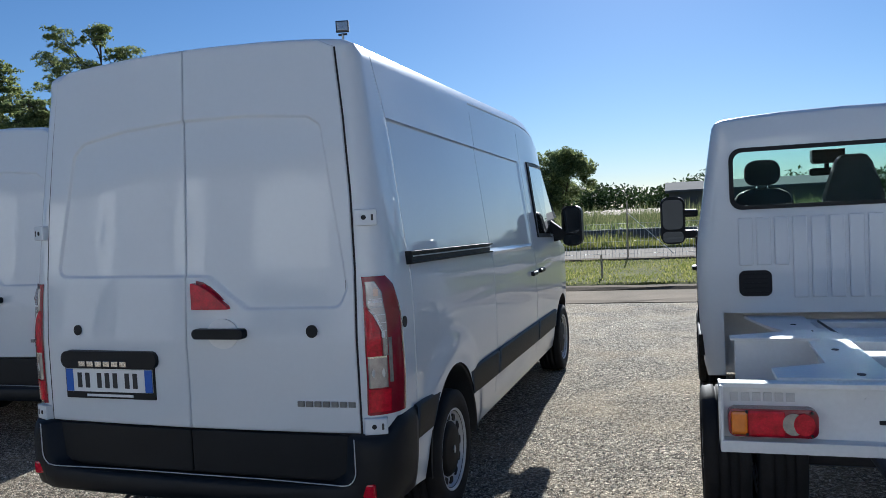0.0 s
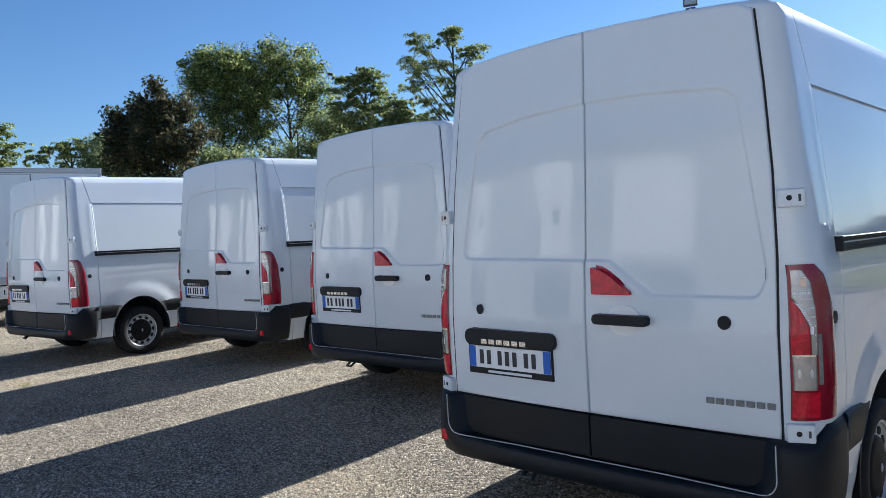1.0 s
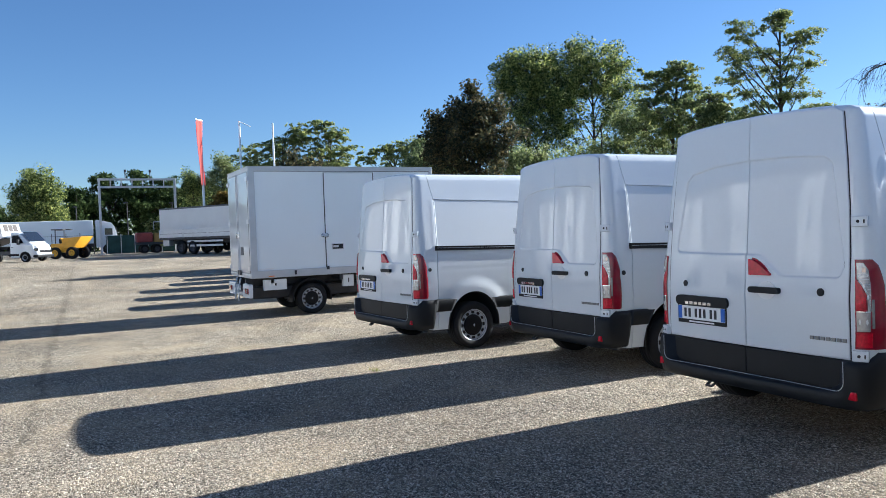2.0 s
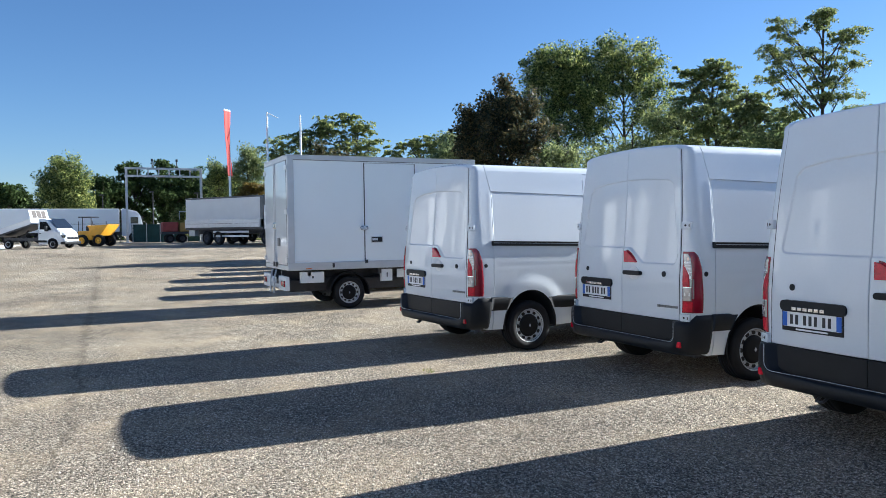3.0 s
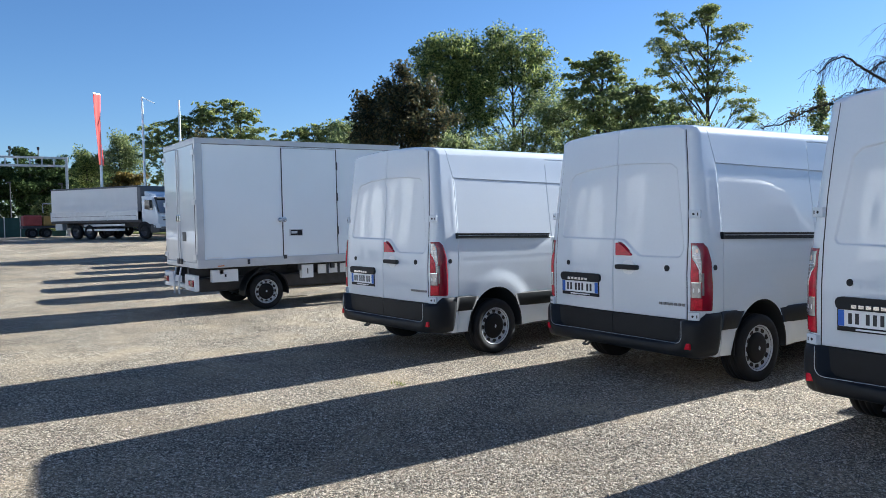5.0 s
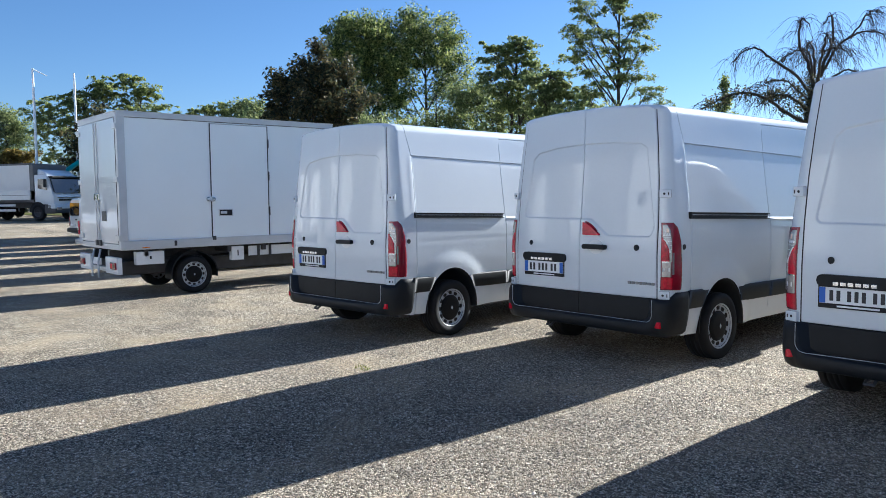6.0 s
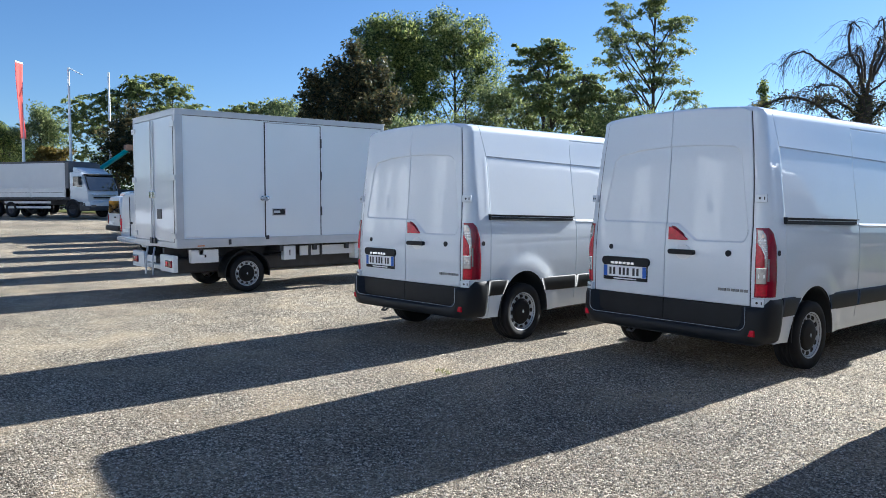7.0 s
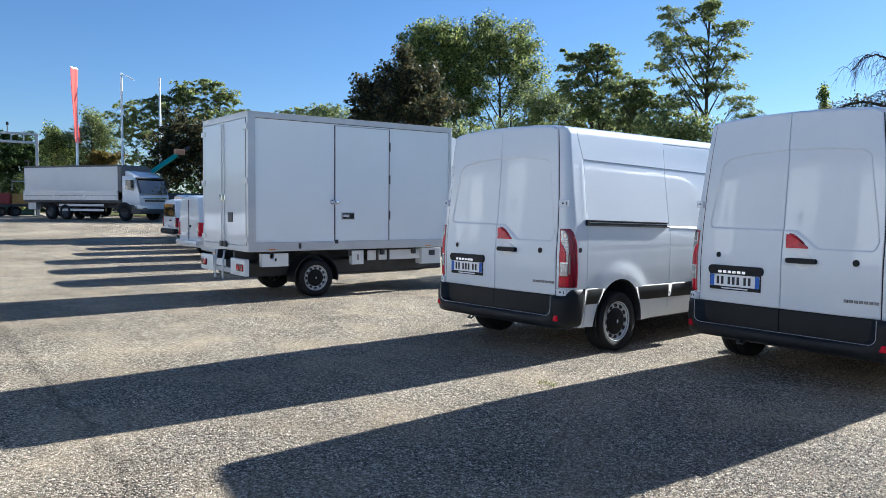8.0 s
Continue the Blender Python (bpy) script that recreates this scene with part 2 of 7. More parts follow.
TARP = mat("grey_tarpaulin", (0.64, 0.645, 0.645), 0.6, vary=0.05, scale=1.2, fine=30)
WALL_PALE = mat("facade_panel", (0.285, 0.29, 0.295), 0.7, vary=0.1, scale=0.5, fine=20)
DOOR_WHITE = mat("facade_door", (0.72, 0.72, 0.70), 0.6, vary=0.05, scale=0.6)
ROOFING = mat("roof_sheet", (0.11, 0.11, 0.115), 0.95, spec=0.1, vary=0.1, scale=0.5)
SHED = mat("shed_wall", (0.10, 0.09, 0.085), 0.9, vary=0.15, scale=0.6)
NET = mat("field_net", (0.07, 0.08, 0.09), 0.8, vary=0.25, scale=2)
TEAL = mat("crane_teal", (0.02, 0.30, 0.28), 0.45, vary=0.1)
GRAVEL = gravel_mat()
LEAF = leaf_mat("poplar_leaf", (0.035, 0.068, 0.022), (0.50, 0.53, 0.15))
LEAF_LIGHT = leaf_mat("robinia_leaf", (0.10, 0.14, 0.05), (0.46, 0.48, 0.17))
LEAF_PLUM = leaf_mat("plum_leaf", (0.026, 0.038, 0.024), (0.17, 0.135, 0.055), 0.4)
LEAF_DARK = leaf_mat("wood_leaf", (0.10, 0.135, 0.055), (0.40, 0.43, 0.17))
LEAF_FAR = leaf_mat("far_leaf", (0.03, 0.05, 0.018), (0.11, 0.15, 0.05))
LEAF_FAR.node_tree.nodes["Mix Shader"].inputs[0].default_value = 0.2
LEAF_FAR.node_tree.nodes["Principled BSDF"].inputs["Specular IOR Level"].default_value = 0.02
LEAF_DRY = leaf_mat("dry_leaf", (0.10, 0.08, 0.02), (0.22, 0.16, 0.04))
CORN = leaf_mat("corn_leaf", (0.08, 0.105, 0.04), (0.30, 0.29, 0.14), 0.6)
BLADE = leaf_mat("grass_blade", (0.15, 0.18, 0.04), (0.44, 0.41, 0.14), 0.6)


# ---- tools ----
def mesh_of(name, verts, faces, material, smooth=False):
    me = bpy.data.meshes.new(name)
    me.from_pydata([tuple(v) for v in verts], [], [tuple(f) for f in faces])
    me.materials.append(material)
    if smooth:
        me.shade_smooth()
    me.update()
    return me


def part(name, shape, material, parent=None, label="", smooth=False, at=None):
    """One mesh object from a bmesh, a (verts, faces) pair or a finished mesh."""
    if isinstance(shape, tuple):
        me = mesh_of(name, *shape, material, smooth)
    elif isinstance(shape, bmesh.types.BMesh):
        me = bpy.data.meshes.new(name)
        bmesh.ops.recalc_face_normals(shape, faces=shape.faces)
        shape.to_mesh(me)
        shape.free()
        me.materials.append(material)
        if smooth:
            me.shade_smooth()
            me.set_sharp_from_angle(angle=radians(35))
    else:
        me = shape
    ob = new(name, me)
    if parent:
        ob.parent = parent
    if at is not None:
        ob.matrix_basis = at
    if label:
        ob["label"] = label
    return ob


def thing(name, label, category, m=None, group="", kind=""):
    ob = new(name)
    ob.empty_display_size = 0.2
    if m is not None:
        ob.matrix_basis = m
    return tagged(ob, label, category, group, kind)


def add_box(bm, x0, x1, y0, y1, z0, z1, bevel=0.0, m=None):
    r = bmesh.ops.create_cube(bm, size=1.0)
    vs = r["verts"]
    for v in vs:
        v.co = Vector(((x0 + x1) / 2 + v.co.x * (x1 - x0), (y0 + y1) / 2 + v.co.y * (y1 - y0), (z0 + z1) / 2 + v.co.z * (z1 - z0)))
    if m is not None:
        bmesh.ops.transform(bm, matrix=m, verts=vs)
    if bevel:
        es = list({e for v in vs for e in v.link_edges})
        bmesh.ops.bevel(bm, geom=es, offset=bevel, segments=2, profile=0.6, affect="EDGES")
    return bm


def box(x0, x1, y0, y1, z0, z1, bevel=0.0, m=None):
    return add_box(bmesh.new(), x0, x1, y0, y1, z0, z1, bevel, m)


def add_tube(bm, pts, radii, sides=8):
    """A round bar along points; radii one number or one for each point."""
    if not isinstance(radii, (list, tuple)):
        radii = [radii] * len(pts)
    pts = [Vector(p) for p in pts]
    rings = []
    for i, p in enumerate(pts):
        d = (pts[min(i + 1, len(pts) - 1)] - pts[max(i - 1, 0)]).normalized()
        a = d.orthogonal().normalized()
        b = d.cross(a)
        if rings and i:
            a = (last_a - d * last_a.dot(d)).normalized()
            b = d.cross(a)
        last_a = a
        rings.append([bm.verts.new(p + (a * math.cos(t) + b * math.sin(t)) * radii[i]) for t in (2 * math.pi * k / sides for k in range(sides))])
    for r0, r1 in zip(rings, rings[1:]):
        for k in range(sides):
            bm.faces.new((r0[k], r0[(k + 1) % sides], r1[(k + 1) % sides], r1[k]))
    bm.faces.new(rings[0][::-1])
    bm.faces.new(rings[-1])
    return bm


def tube(pts, radii, sides=8):
    return add_tube(bmesh.new(), pts, radii, sides)


def prism(poly, axis, a, b, bevel=0.0):
    """A polygon, given in the two other axes in their order, drawn out along an axis from a to b."""
    bm = bmesh.new()
    def place(u, v, w):
        return {"x": (w, u, v), "y": (u, w, v), "z": (u, v, w)}[axis]
    lo, hi = [bm.verts.new(place(u, v, a)) for u, v in poly], [bm.verts.new(place(u, v, b)) for u, v in poly]
    n = len(poly)
    bm.faces.new(lo)
    bm.faces.new(hi[::-1])
    for i in range(n):
        bm.faces.new((lo[i], hi[i], hi[(i + 1) % n], lo[(i + 1) % n]))
    if bevel:
        bmesh.ops.bevel(bm, geom=bm.edges[:], offset=bevel, segments=2, profile=0.6, affect="EDGES")
    return bm


def lathe(profile, sides=40):
    """Turned about the x axis: profile points are (x, radius)."""
    verts, faces, n = [], [], len(profile)
    for k in range(sides):
        a = 2 * math.pi * k / sides
        verts += [(x, r * math.cos(a), r * math.sin(a)) for x, r in profile]
    for k in range(sides):
        k2 = (k + 1) % sides
        faces += [(k * n + i, k * n + i + 1, k2 * n + i + 1, k2 * n + i) for i in range(n - 1)]
    return verts, faces


def rounded(w, h, r, n=5):
    """A rounded rectangle about the origin."""
    out = []
    for cx, cy, a0 in ((w / 2 - r, h / 2 - r, 0), (-w / 2 + r, h / 2 - r, 90), (-w / 2 + r, -h / 2 + r, 180), (w / 2 - r, -h / 2 + r, 270)):
        out += [(cx + r * math.cos(radians(a0 + 90 * i / n)), cy + r * math.sin(radians(a0 + 90 * i / n))) for i in range(n + 1)]
    return out


def steps(a, b, d):
    return list(np.linspace(a, b, max(2, int(round((b - a) / d)) + 1)))


def ease(a, b, x):
    t = np.clip((np.asarray(x, float) - a) / (b - a), 0, 1)
    return t * t * (3 - 2 * t)


# ---- setting ----
def ground_z(x, y):
    """The yard rises a little towards its far end."""
    return 0.62 * ease(22, 60, -np.asarray(x, float))


def build_ground():
    xs = [-900, -500, -300, -200, -140] + steps(-110, 40, 2.0) + [60, 90, 140, 220, 400, 900]
    ys = [-700, -300, -120, -60] + steps(-40, 13.0, 2.0) + steps(15.0, 60, 3.0) + [80, 110, 160, 260, 500, 900]
    X, Y = np.meshgrid(xs, ys, indexing="ij")
    Z = ground_z(X, Y)
    n, k = X.shape
    verts = np.stack([X, Y, Z], -1).reshape(-1, 3).tolist()
    faces = [(i * k + j, (i + 1) * k + j, (i + 1) * k + j + 1, i * k + j + 1) for i in range(n - 1) for j in range(k - 1)]
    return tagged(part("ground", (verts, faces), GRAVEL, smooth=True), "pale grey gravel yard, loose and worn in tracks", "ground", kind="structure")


def strip(name, x0, x1, y0, y1, z, thick, material, label, category, wave=0.0):
    """A long flat band laid on the ground, following its rise."""
    xs = steps(x0, -30, 4.0)[:-1] + steps(-30, 20, 0.6) + steps(20, x1, 4.0)[1:]
    bm = bmesh.new()
    rows = []
    for x in xs:
        g = float(ground_z(x, y0)) + 0.02 * noise.noise((x * 1.7, y0, 1))
        ya, yc = y0, y0 + 0.03 + wave * (0.5 + noise.noise((x * 0.9, y0, 0)))
        rows.append([bm.verts.new(p) for p in ((x, ya, g - 0.05), (x, ya, g + z), (x, yc, g + z + thick), (x, y1 - 0.03, g + z + thick), (x, y1, g + z), (x, y1, g - 0.05))])
    for a, b in zip(rows, rows[1:]):
        for i in range(5):
            bm.faces.new((a[i], a[i + 1], b[i + 1], b[i]))
    bm.faces.new(rows[0])
    bm.faces.new(rows[-1][::-1])
    return tagged(part(name, bm, material), label, category, kind="structure")


build_ground()
strip("pavement", -70, 60, 12.9, 14.6, 0.01, 0.02, CONCRETE, "worn pale concrete strip along the yard edge", "pavement", 0.5)
strip("trim", -70, 60, 14.6, 15.1, 0.03, 0.05, SOIL, "dark soil edge below the grass", "ground", 0.25)
strip("grass", -90, 80, 15.1, 21.2, 0.05, 0.06, TURF, "rough dry-green grass verge", "grass", 0.3)
strip("kerb", -90, 80, 21.2, 21.8, 0.06, 0.10, SOIL, "low dark kerb under the fence", "kerb")
strip("road", -160, 200, 23.2, 28.2, 0.01, 0.02, ASPHALT, "pale sunlit asphalt road", "road")
strip("grass", -160, 200, 28.2, 120, 0.02, 0.08, TURF, "rough field margin behind the road", "grass")
# unseen bright ground, added only to bounce sunlight onto the rear doors
strip("apron", -75, 45, -22.9, -5.5, 0.004, 0.01, mat("bounce_pale", (0.62, 0.63, 0.63), 0.85, vary=0.15, scale=0.6, fine=40), "unseen pale sheet added to bounce sunlight onto the van doors", "pavement")

# the workshop across the yard, which the van doors mirror
def build_workshop():
    y1, h = -23.0, 8.2
    wall = tagged(part("wall_south", box(-75, 45, y1 - 0.4, y1, 0, h), WALL_PALE), "panelled workshop facade with pale doors in the sun", "wall", kind="structure")
    part("parapet", box(-75.2, 45.2, y1 - 0.6, y1 + 0.12, h, h + 0.4, 0.03), ROOFING, wall)
    for x0, x1, gable in ((-58, -55, 0), (-52, -48, 1), (-44.6, -42.8, 0), (-41.2, -38.2, 1), (-33, -30.5, 0), (-24, -21, 0), (-17, -11.4, 1), (-6.5, -4, 0), (2, 6, 1), (12, 15, 0)):
        mid, top = (x0 + x1) / 2, 8.1
        poly = [(x0, 3.7), (x1, 3.7), (x1, top - 0.7 * gable), (mid, top), (x0, top - 0.7 * gable)]
        bay = part("white_bay", prism(poly, "y", y1, y1 + 0.1), DOOR_WHITE, wall, "white upper bay of the workshop")
        if not gable:
            part("bay_window", box(mid - 0.35, mid + 0.35, y1 + 0.09, y1 + 0.12, 5.4, 6.2, 0.01), DARK_GLASS, bay)
        part("shop_window", box(x0, x1, y1, y1 + 0.06, 0.3, 3.1, 0.01), DARK_GLASS, wall)


build_workshop()


# ---- panel van ----
SECTION = [(0.965, 0.31), (0.985, 0.40), (1.0, 0.55), (1.012, 0.70), (1.02, 0.90), (1.02, 1.15), (1.015, 1.32), (1.0, 1.45), (0.981, 1.6),
           (0.956, 1.8), (0.931, 2.0), (0.925, 2.05), (0.919, 2.10), (0.904, 2.22), (0.889, 2.335), (0.882, 2.385), (0.868, 2.424), (0.81, 2.453), (0.65, 2.471), (0.4, 2.488), (0.0, 2.496)]
LEAN = 0.08
ARCH_Y, ARCH_Z, WHEEL_R = 0.938, 0.352, 0.33


def section_rows(gap):
    """The half cross-section, resampled: arrays of x, z and the outward normal."""
    p = np.array(SECTION)
    s = np.r_[0, np.cumsum(np.hypot(*np.diff(p, axis=0).T))]
    zside = p[:15, 1]
    extra = np.interp([1.376, 1.384, 1.392, 1.400, 1.408, 1.416, 1.425, 1.432, 2.082, 2.088, 2.093, 2.097, 2.100, 2.103, 2.107, 2.112, 2.350, 2.357, 2.364], p[:17, 1], s[:17])
    u = np.unique(np.round(np.r_[steps(0, s[14], gap), steps(s[14], s[-1], 0.05), extra], 4))
    def smooth(c):
        f = np.interp(np.linspace(0, s[-1], 900), s, c)
        k = np.hanning(13)
        pad = np.r_[2 * f[0] - f[6:0:-1], f, f[-2:-8:-1] * (1 if c is p[:, 1] else -1) + (0 if c is p[:, 1] else 2 * f[-1])]
        return np.interp(u, np.linspace(0, s[-1], 900), np.convolve(pad, k / k.sum(), "valid"))
    x, z = smooth(p[:, 0]), smooth(p[:, 1])
    dx, dz = np.gradient(x), np.gradient(z)
    n = np.hypot(dx, dz)
    return x, z, dz / n, -dx / n


def side_x(z):
    p = np.array(SECTION[:17])
    return np.interp(z, p[:, 1], p[:, 0])


def corner_in(y, r=0.14, y0=0.04):
    """How far the skin turns inwards towards the rear corner."""
    a = np.clip(r - (np.asarray(y, float) - y0), 0, r)
    return r - np.sqrt(np.maximum(r * r - a * a, 0))


def side_relief(y, z):
    """Pressings of the side: recessed upper panels, step under the roof, waist crease, arch bulge and door joints; inwards is positive."""
    d = np.zeros_like(y + z)
    d -= 0.006 * np.exp(-((y - 0.335) / 0.014) ** 2) * ease(1.43, 1.52, z) * (1 - ease(2.06, 2.11, z))
    d += 0.0065 * ease(0.372, 0.382, y) * (1 - ease(3.2, 3.22, y)) * ease(1.408, 1.425, z) * (1 - ease(2.094, 2.099, z))
    d += 0.009 * np.exp(-((z - 1.13) / 0.010) ** 2) * ease(0.40, 0.44, y) * (1 - ease(4.0, 4.1, y))
    d -= 0.008 * np.exp(-((z - 1.40) / 0.010) ** 2) * ease(1.93, 1.97, y) * (1 - ease(3.18, 3.22, y))
    r = np.hypot(y - ARCH_Y, z - ARCH_Z)
    d -= 0.020 * (1 - ease(0.50, 0.68, r)) * ease(0.40, 0.60, y)
    for s in (1.925, 3.30):
        d += 0.016 * (np.abs(y - s) < 0.0025) * (z > 0.42) * (z < 2.30)
    d += 0.014 * (np.abs(y - 0.368) < 0.0025) * (z < 2.46)
    d += 0.014 * (np.abs(z - 2.102) < 0.0045) * (y > 0.38) * (y < 3.2)
    d += 0.010 * (np.abs(z - 2.357) < 0.006) * (y > 1.93) * (y < 4.0)
    return d


def rake(y, z):
    """How far the lines of the flank fall towards the nose."""
    return 0.026 * np.clip(np.asarray(y, float) - 0.36, 0, 2.9) * ease(1.1, 1.36, z) * (1 - ease(2.18, 2.34, z))


def van_top(y):
    return np.interp(y, [3.4, 3.75, 4.0, 4.25, 4.95, 5.25, 5.45, 5.58], [2.47, 2.45, 2.40, 2.27, 1.47, 1.28, 1.1, 0.8])


def van_wide(y):
    return np.interp(y, [3.4, 4.6, 5.0, 5.3, 5.48, 5.58], [1, 0.995, 0.97, 0.90, 0.80, 0.66])


def flank_x(y, z):
    """Half width of the panel van's skin at a depth and height."""
    top = float(van_top(y))
    return float(side_x(1.2 + (z - 1.2) * 1.27 / (top - 1.2) if z > 1.2 else z)) * float(van_wide(y))


CAB_TOP = 2.24


def body_shell(y_start=0.04, cab_only=False):
    """The closed shell, as verts and faces, from the rear frame to the nose."""
    x, z, nx, nz = section_rows(0.026)
    if cab_only:
        ys = [y_start, y_start + 0.01, y_start + 0.03, y_start + 0.06] + steps(y_start + 0.12, 4.0, 0.05)
    else:
        ys = [0.04, 0.042, 0.048, 0.058, 0.072, 0.09, 0.112, 0.14, 0.18, 0.24, 0.30, 0.345, 0.362, 0.368, 0.374, 0.385, 0.40] + steps(0.44, 1.86, 0.045)
        ys += [1.88, 1.90, 1.919, 1.925, 1.931, 1.95, 1.97, 1.99] + steps(2.04, 3.17, 0.055) + [3.20, 3.22, 3.26, 3.294, 3.30, 3.306] + steps(3.36, 4.0, 0.06)
    ys += steps(4.06, 5.4, 0.06) + [5.44, 5.48, 5.52, 5.55, 5.57, 5.58]
    rings = []
    for y in ys:
        yy = np.full_like(x, y)
        if cab_only:
            r = np.where(z > 2.2, 0.06, 0.10)
            inn = corner_in(y, 0.08, y_start) * np.ones_like(x)
            d = np.zeros_like(x)
        else:
            rr = x - door_edge(z) - 0.013
            rr = np.where(z < 2.36, rr, 0.05 + (rr - 0.05) * (1 - ease(2.36, 2.43, z)))
            inn = corner_in(y, np.clip(rr, 0.04, 0.2))
            d = side_relief(yy, z) if y < 4.05 else 0 * x
        px, pz = x - nx * (inn + d), z - nz * (inn + d)
        if not cab_only and y < 4.05:
            pz = pz - rake(y, pz) * (1 - float(ease(3.4, 4.0, y)))
        if not cab_only:
            low = 0.45 - 0.14 * float(ease(0.285, 0.30, y))
            pz = np.where(pz < 0.6, low + (pz - 0.31) * (0.6 - low) / 0.29, pz)
        top = van_top(y)
        if cab_only:
            top = 1.2 + (top - 1.2) * (CAB_TOP - 1.2) / 1.27 if top > 1.2 else top
        hz = np.where(pz > 1.2, 1.2 + (pz - 1.2) * max(0.02, (top - 1.2) / 1.27), pz) if top > 1.25 else 0.30 + (pz - 0.30) * (top - 0.30) / 2.17
        lean = 0 if cab_only else LEAN * np.maximum(0, pz - 1.1) * (1 - ease(0.05, 0.6, y)) - 0.085 * ease(2.0, 2.46, pz) * ease(0.12, 0.3, y) * (1 - ease(0.4, 0.9, y))
        rings.append(np.stack([px * van_wide(y), yy + lean, hz], -1))
    n = len(x)
    verts, faces = [], []
    for r in rings:
        left = r[-2::-1].copy()
        left[:, 0] *= -1
        verts += r.tolist() + left.tolist()
    k = 2 * n - 1
    for i in range(len(rings) - 1):
        a, b = i * k, (i + 1) * k
        faces += [(a + j, b + j, b + (j + 1) % k, a + (j + 1) % k) for j in range(k)]
    faces += [tuple(range(k)), tuple(range(len(rings) * k - 1, (len(rings) - 1) * k - 1, -1))]
    return verts, faces


def carve(shape, cutters, material, name):
    """A mesh with the cutters taken out of it; helper objects are removed again."""
    me = mesh_of(name, *shape, material, True)
    ob = new("blank", me)
    made = []
    for c in cutters:
        cm = bpy.data.meshes.new("cutter")
        bmesh.ops.recalc_face_normals(c, faces=c.faces)
        c.to_mesh(cm)
        c.free()
        cm.materials.append(GAP)
        co = new("cutter", cm)
        made.append(co)
        md = ob.modifiers.new("cut", "BOOLEAN")
        md.operation, md.solver, md.object, md.material_mode = "DIFFERENCE", "EXACT", co, "TRANSFER"
    bpy.context.view_layer.update()
    out = bpy.data.meshes.new_from_object(ob.evaluated_get(bpy.context.evaluated_depsgraph_get()))
    out.name = name
    for o in [ob] + made:
        bpy.data.objects.remove(o)
    out.set_sharp_from_angle(angle=radians(28))
    return out


def drum(x0, x1, y, z, r, sides=48):
    return prism([(y + r * math.cos(2 * math.pi * k / sides), z + r * math.sin(2 * math.pi * k / sides)) for k in range(sides)], "x", x0, x1)


def arch(x0, x1):
    """Cutter for the rear wheel opening, a little taller than wide."""
    return prism([(ARCH_Y + 0.415 * math.cos(2 * math.pi * k / 52), ARCH_Z + 0.455 * math.sin(2 * math.pi * k / 52)) for k in range(52)], "x", x0, x1)


def arch_liner(side):
    """Half-drum that lines the wheel opening, with a thin lip on the body's edge and a closed back."""
    verts, faces, k = [], [], 33
    for x, r0, r1 in ((1.016, 0.424, 0.464), (1.019, 0.412, 0.452), (1.008, 0.404, 0.444), (0.66, 0.404, 0.444)):
        for i in range(k):
            t = math.pi * (i / (k - 1) * 1.06 - 0.03)
            verts.append((side * x, ARCH_Y + r0 * math.cos(t), ARCH_Z + r1 * math.sin(t)))
    for j in range(3):
        faces += [(j * k + i, j * k + i + 1, (j + 1) * k + i + 1, (j + 1) * k + i) for i in range(k - 1)]
    faces.append(tuple(range(3 * k, 4 * k)))
    return verts, faces


def sd_poly(px, pz, poly):
    """Signed distance to a polygon, negative inside."""
    best, inside = np.full(px.shape, 1e9), np.zeros(px.shape, bool)
    for (x0, z0), (x1, z1) in zip(poly, poly[1:] + poly[:1]):
        ex, ez = x1 - x0, z1 - z0
        t = np.clip(((px - x0) * ex + (pz - z0) * ez) / (ex * ex + ez * ez), 0, 1)
        best = np.minimum(best, np.hypot(px - x0 - t * ex, pz - z0 - t * ez))
        inside ^= ((z0 > pz) != (z1 > pz)) & (px < x0 + (pz - z0) * ex / (ez if abs(ez) > 1e-9 else 1e-9))
    return np.where(inside, -best, best)


PRESS = [(-0.735, 1.45), (0.14, 1.44), (0.345, 1.285), (0.765, 1.285), (0.785, 1.33), (0.675, 2.035), (0.64, 2.06), (0.35, 2.085), (0.0, 2.09), (-0.35, 2.07), (-0.59, 2.03), (-0.635, 1.99)]


def door_edge(z):
    return np.interp(z, [0.4, 0.70, 1.40, 1.75, 2.1, 2.43], [0.868, 0.868, 0.865, 0.850, 0.82, 0.782])


def door_y(x, z):
    return LEAN * np.maximum(0, z - 1.1) + 0.032 * (x / 0.87) ** 2


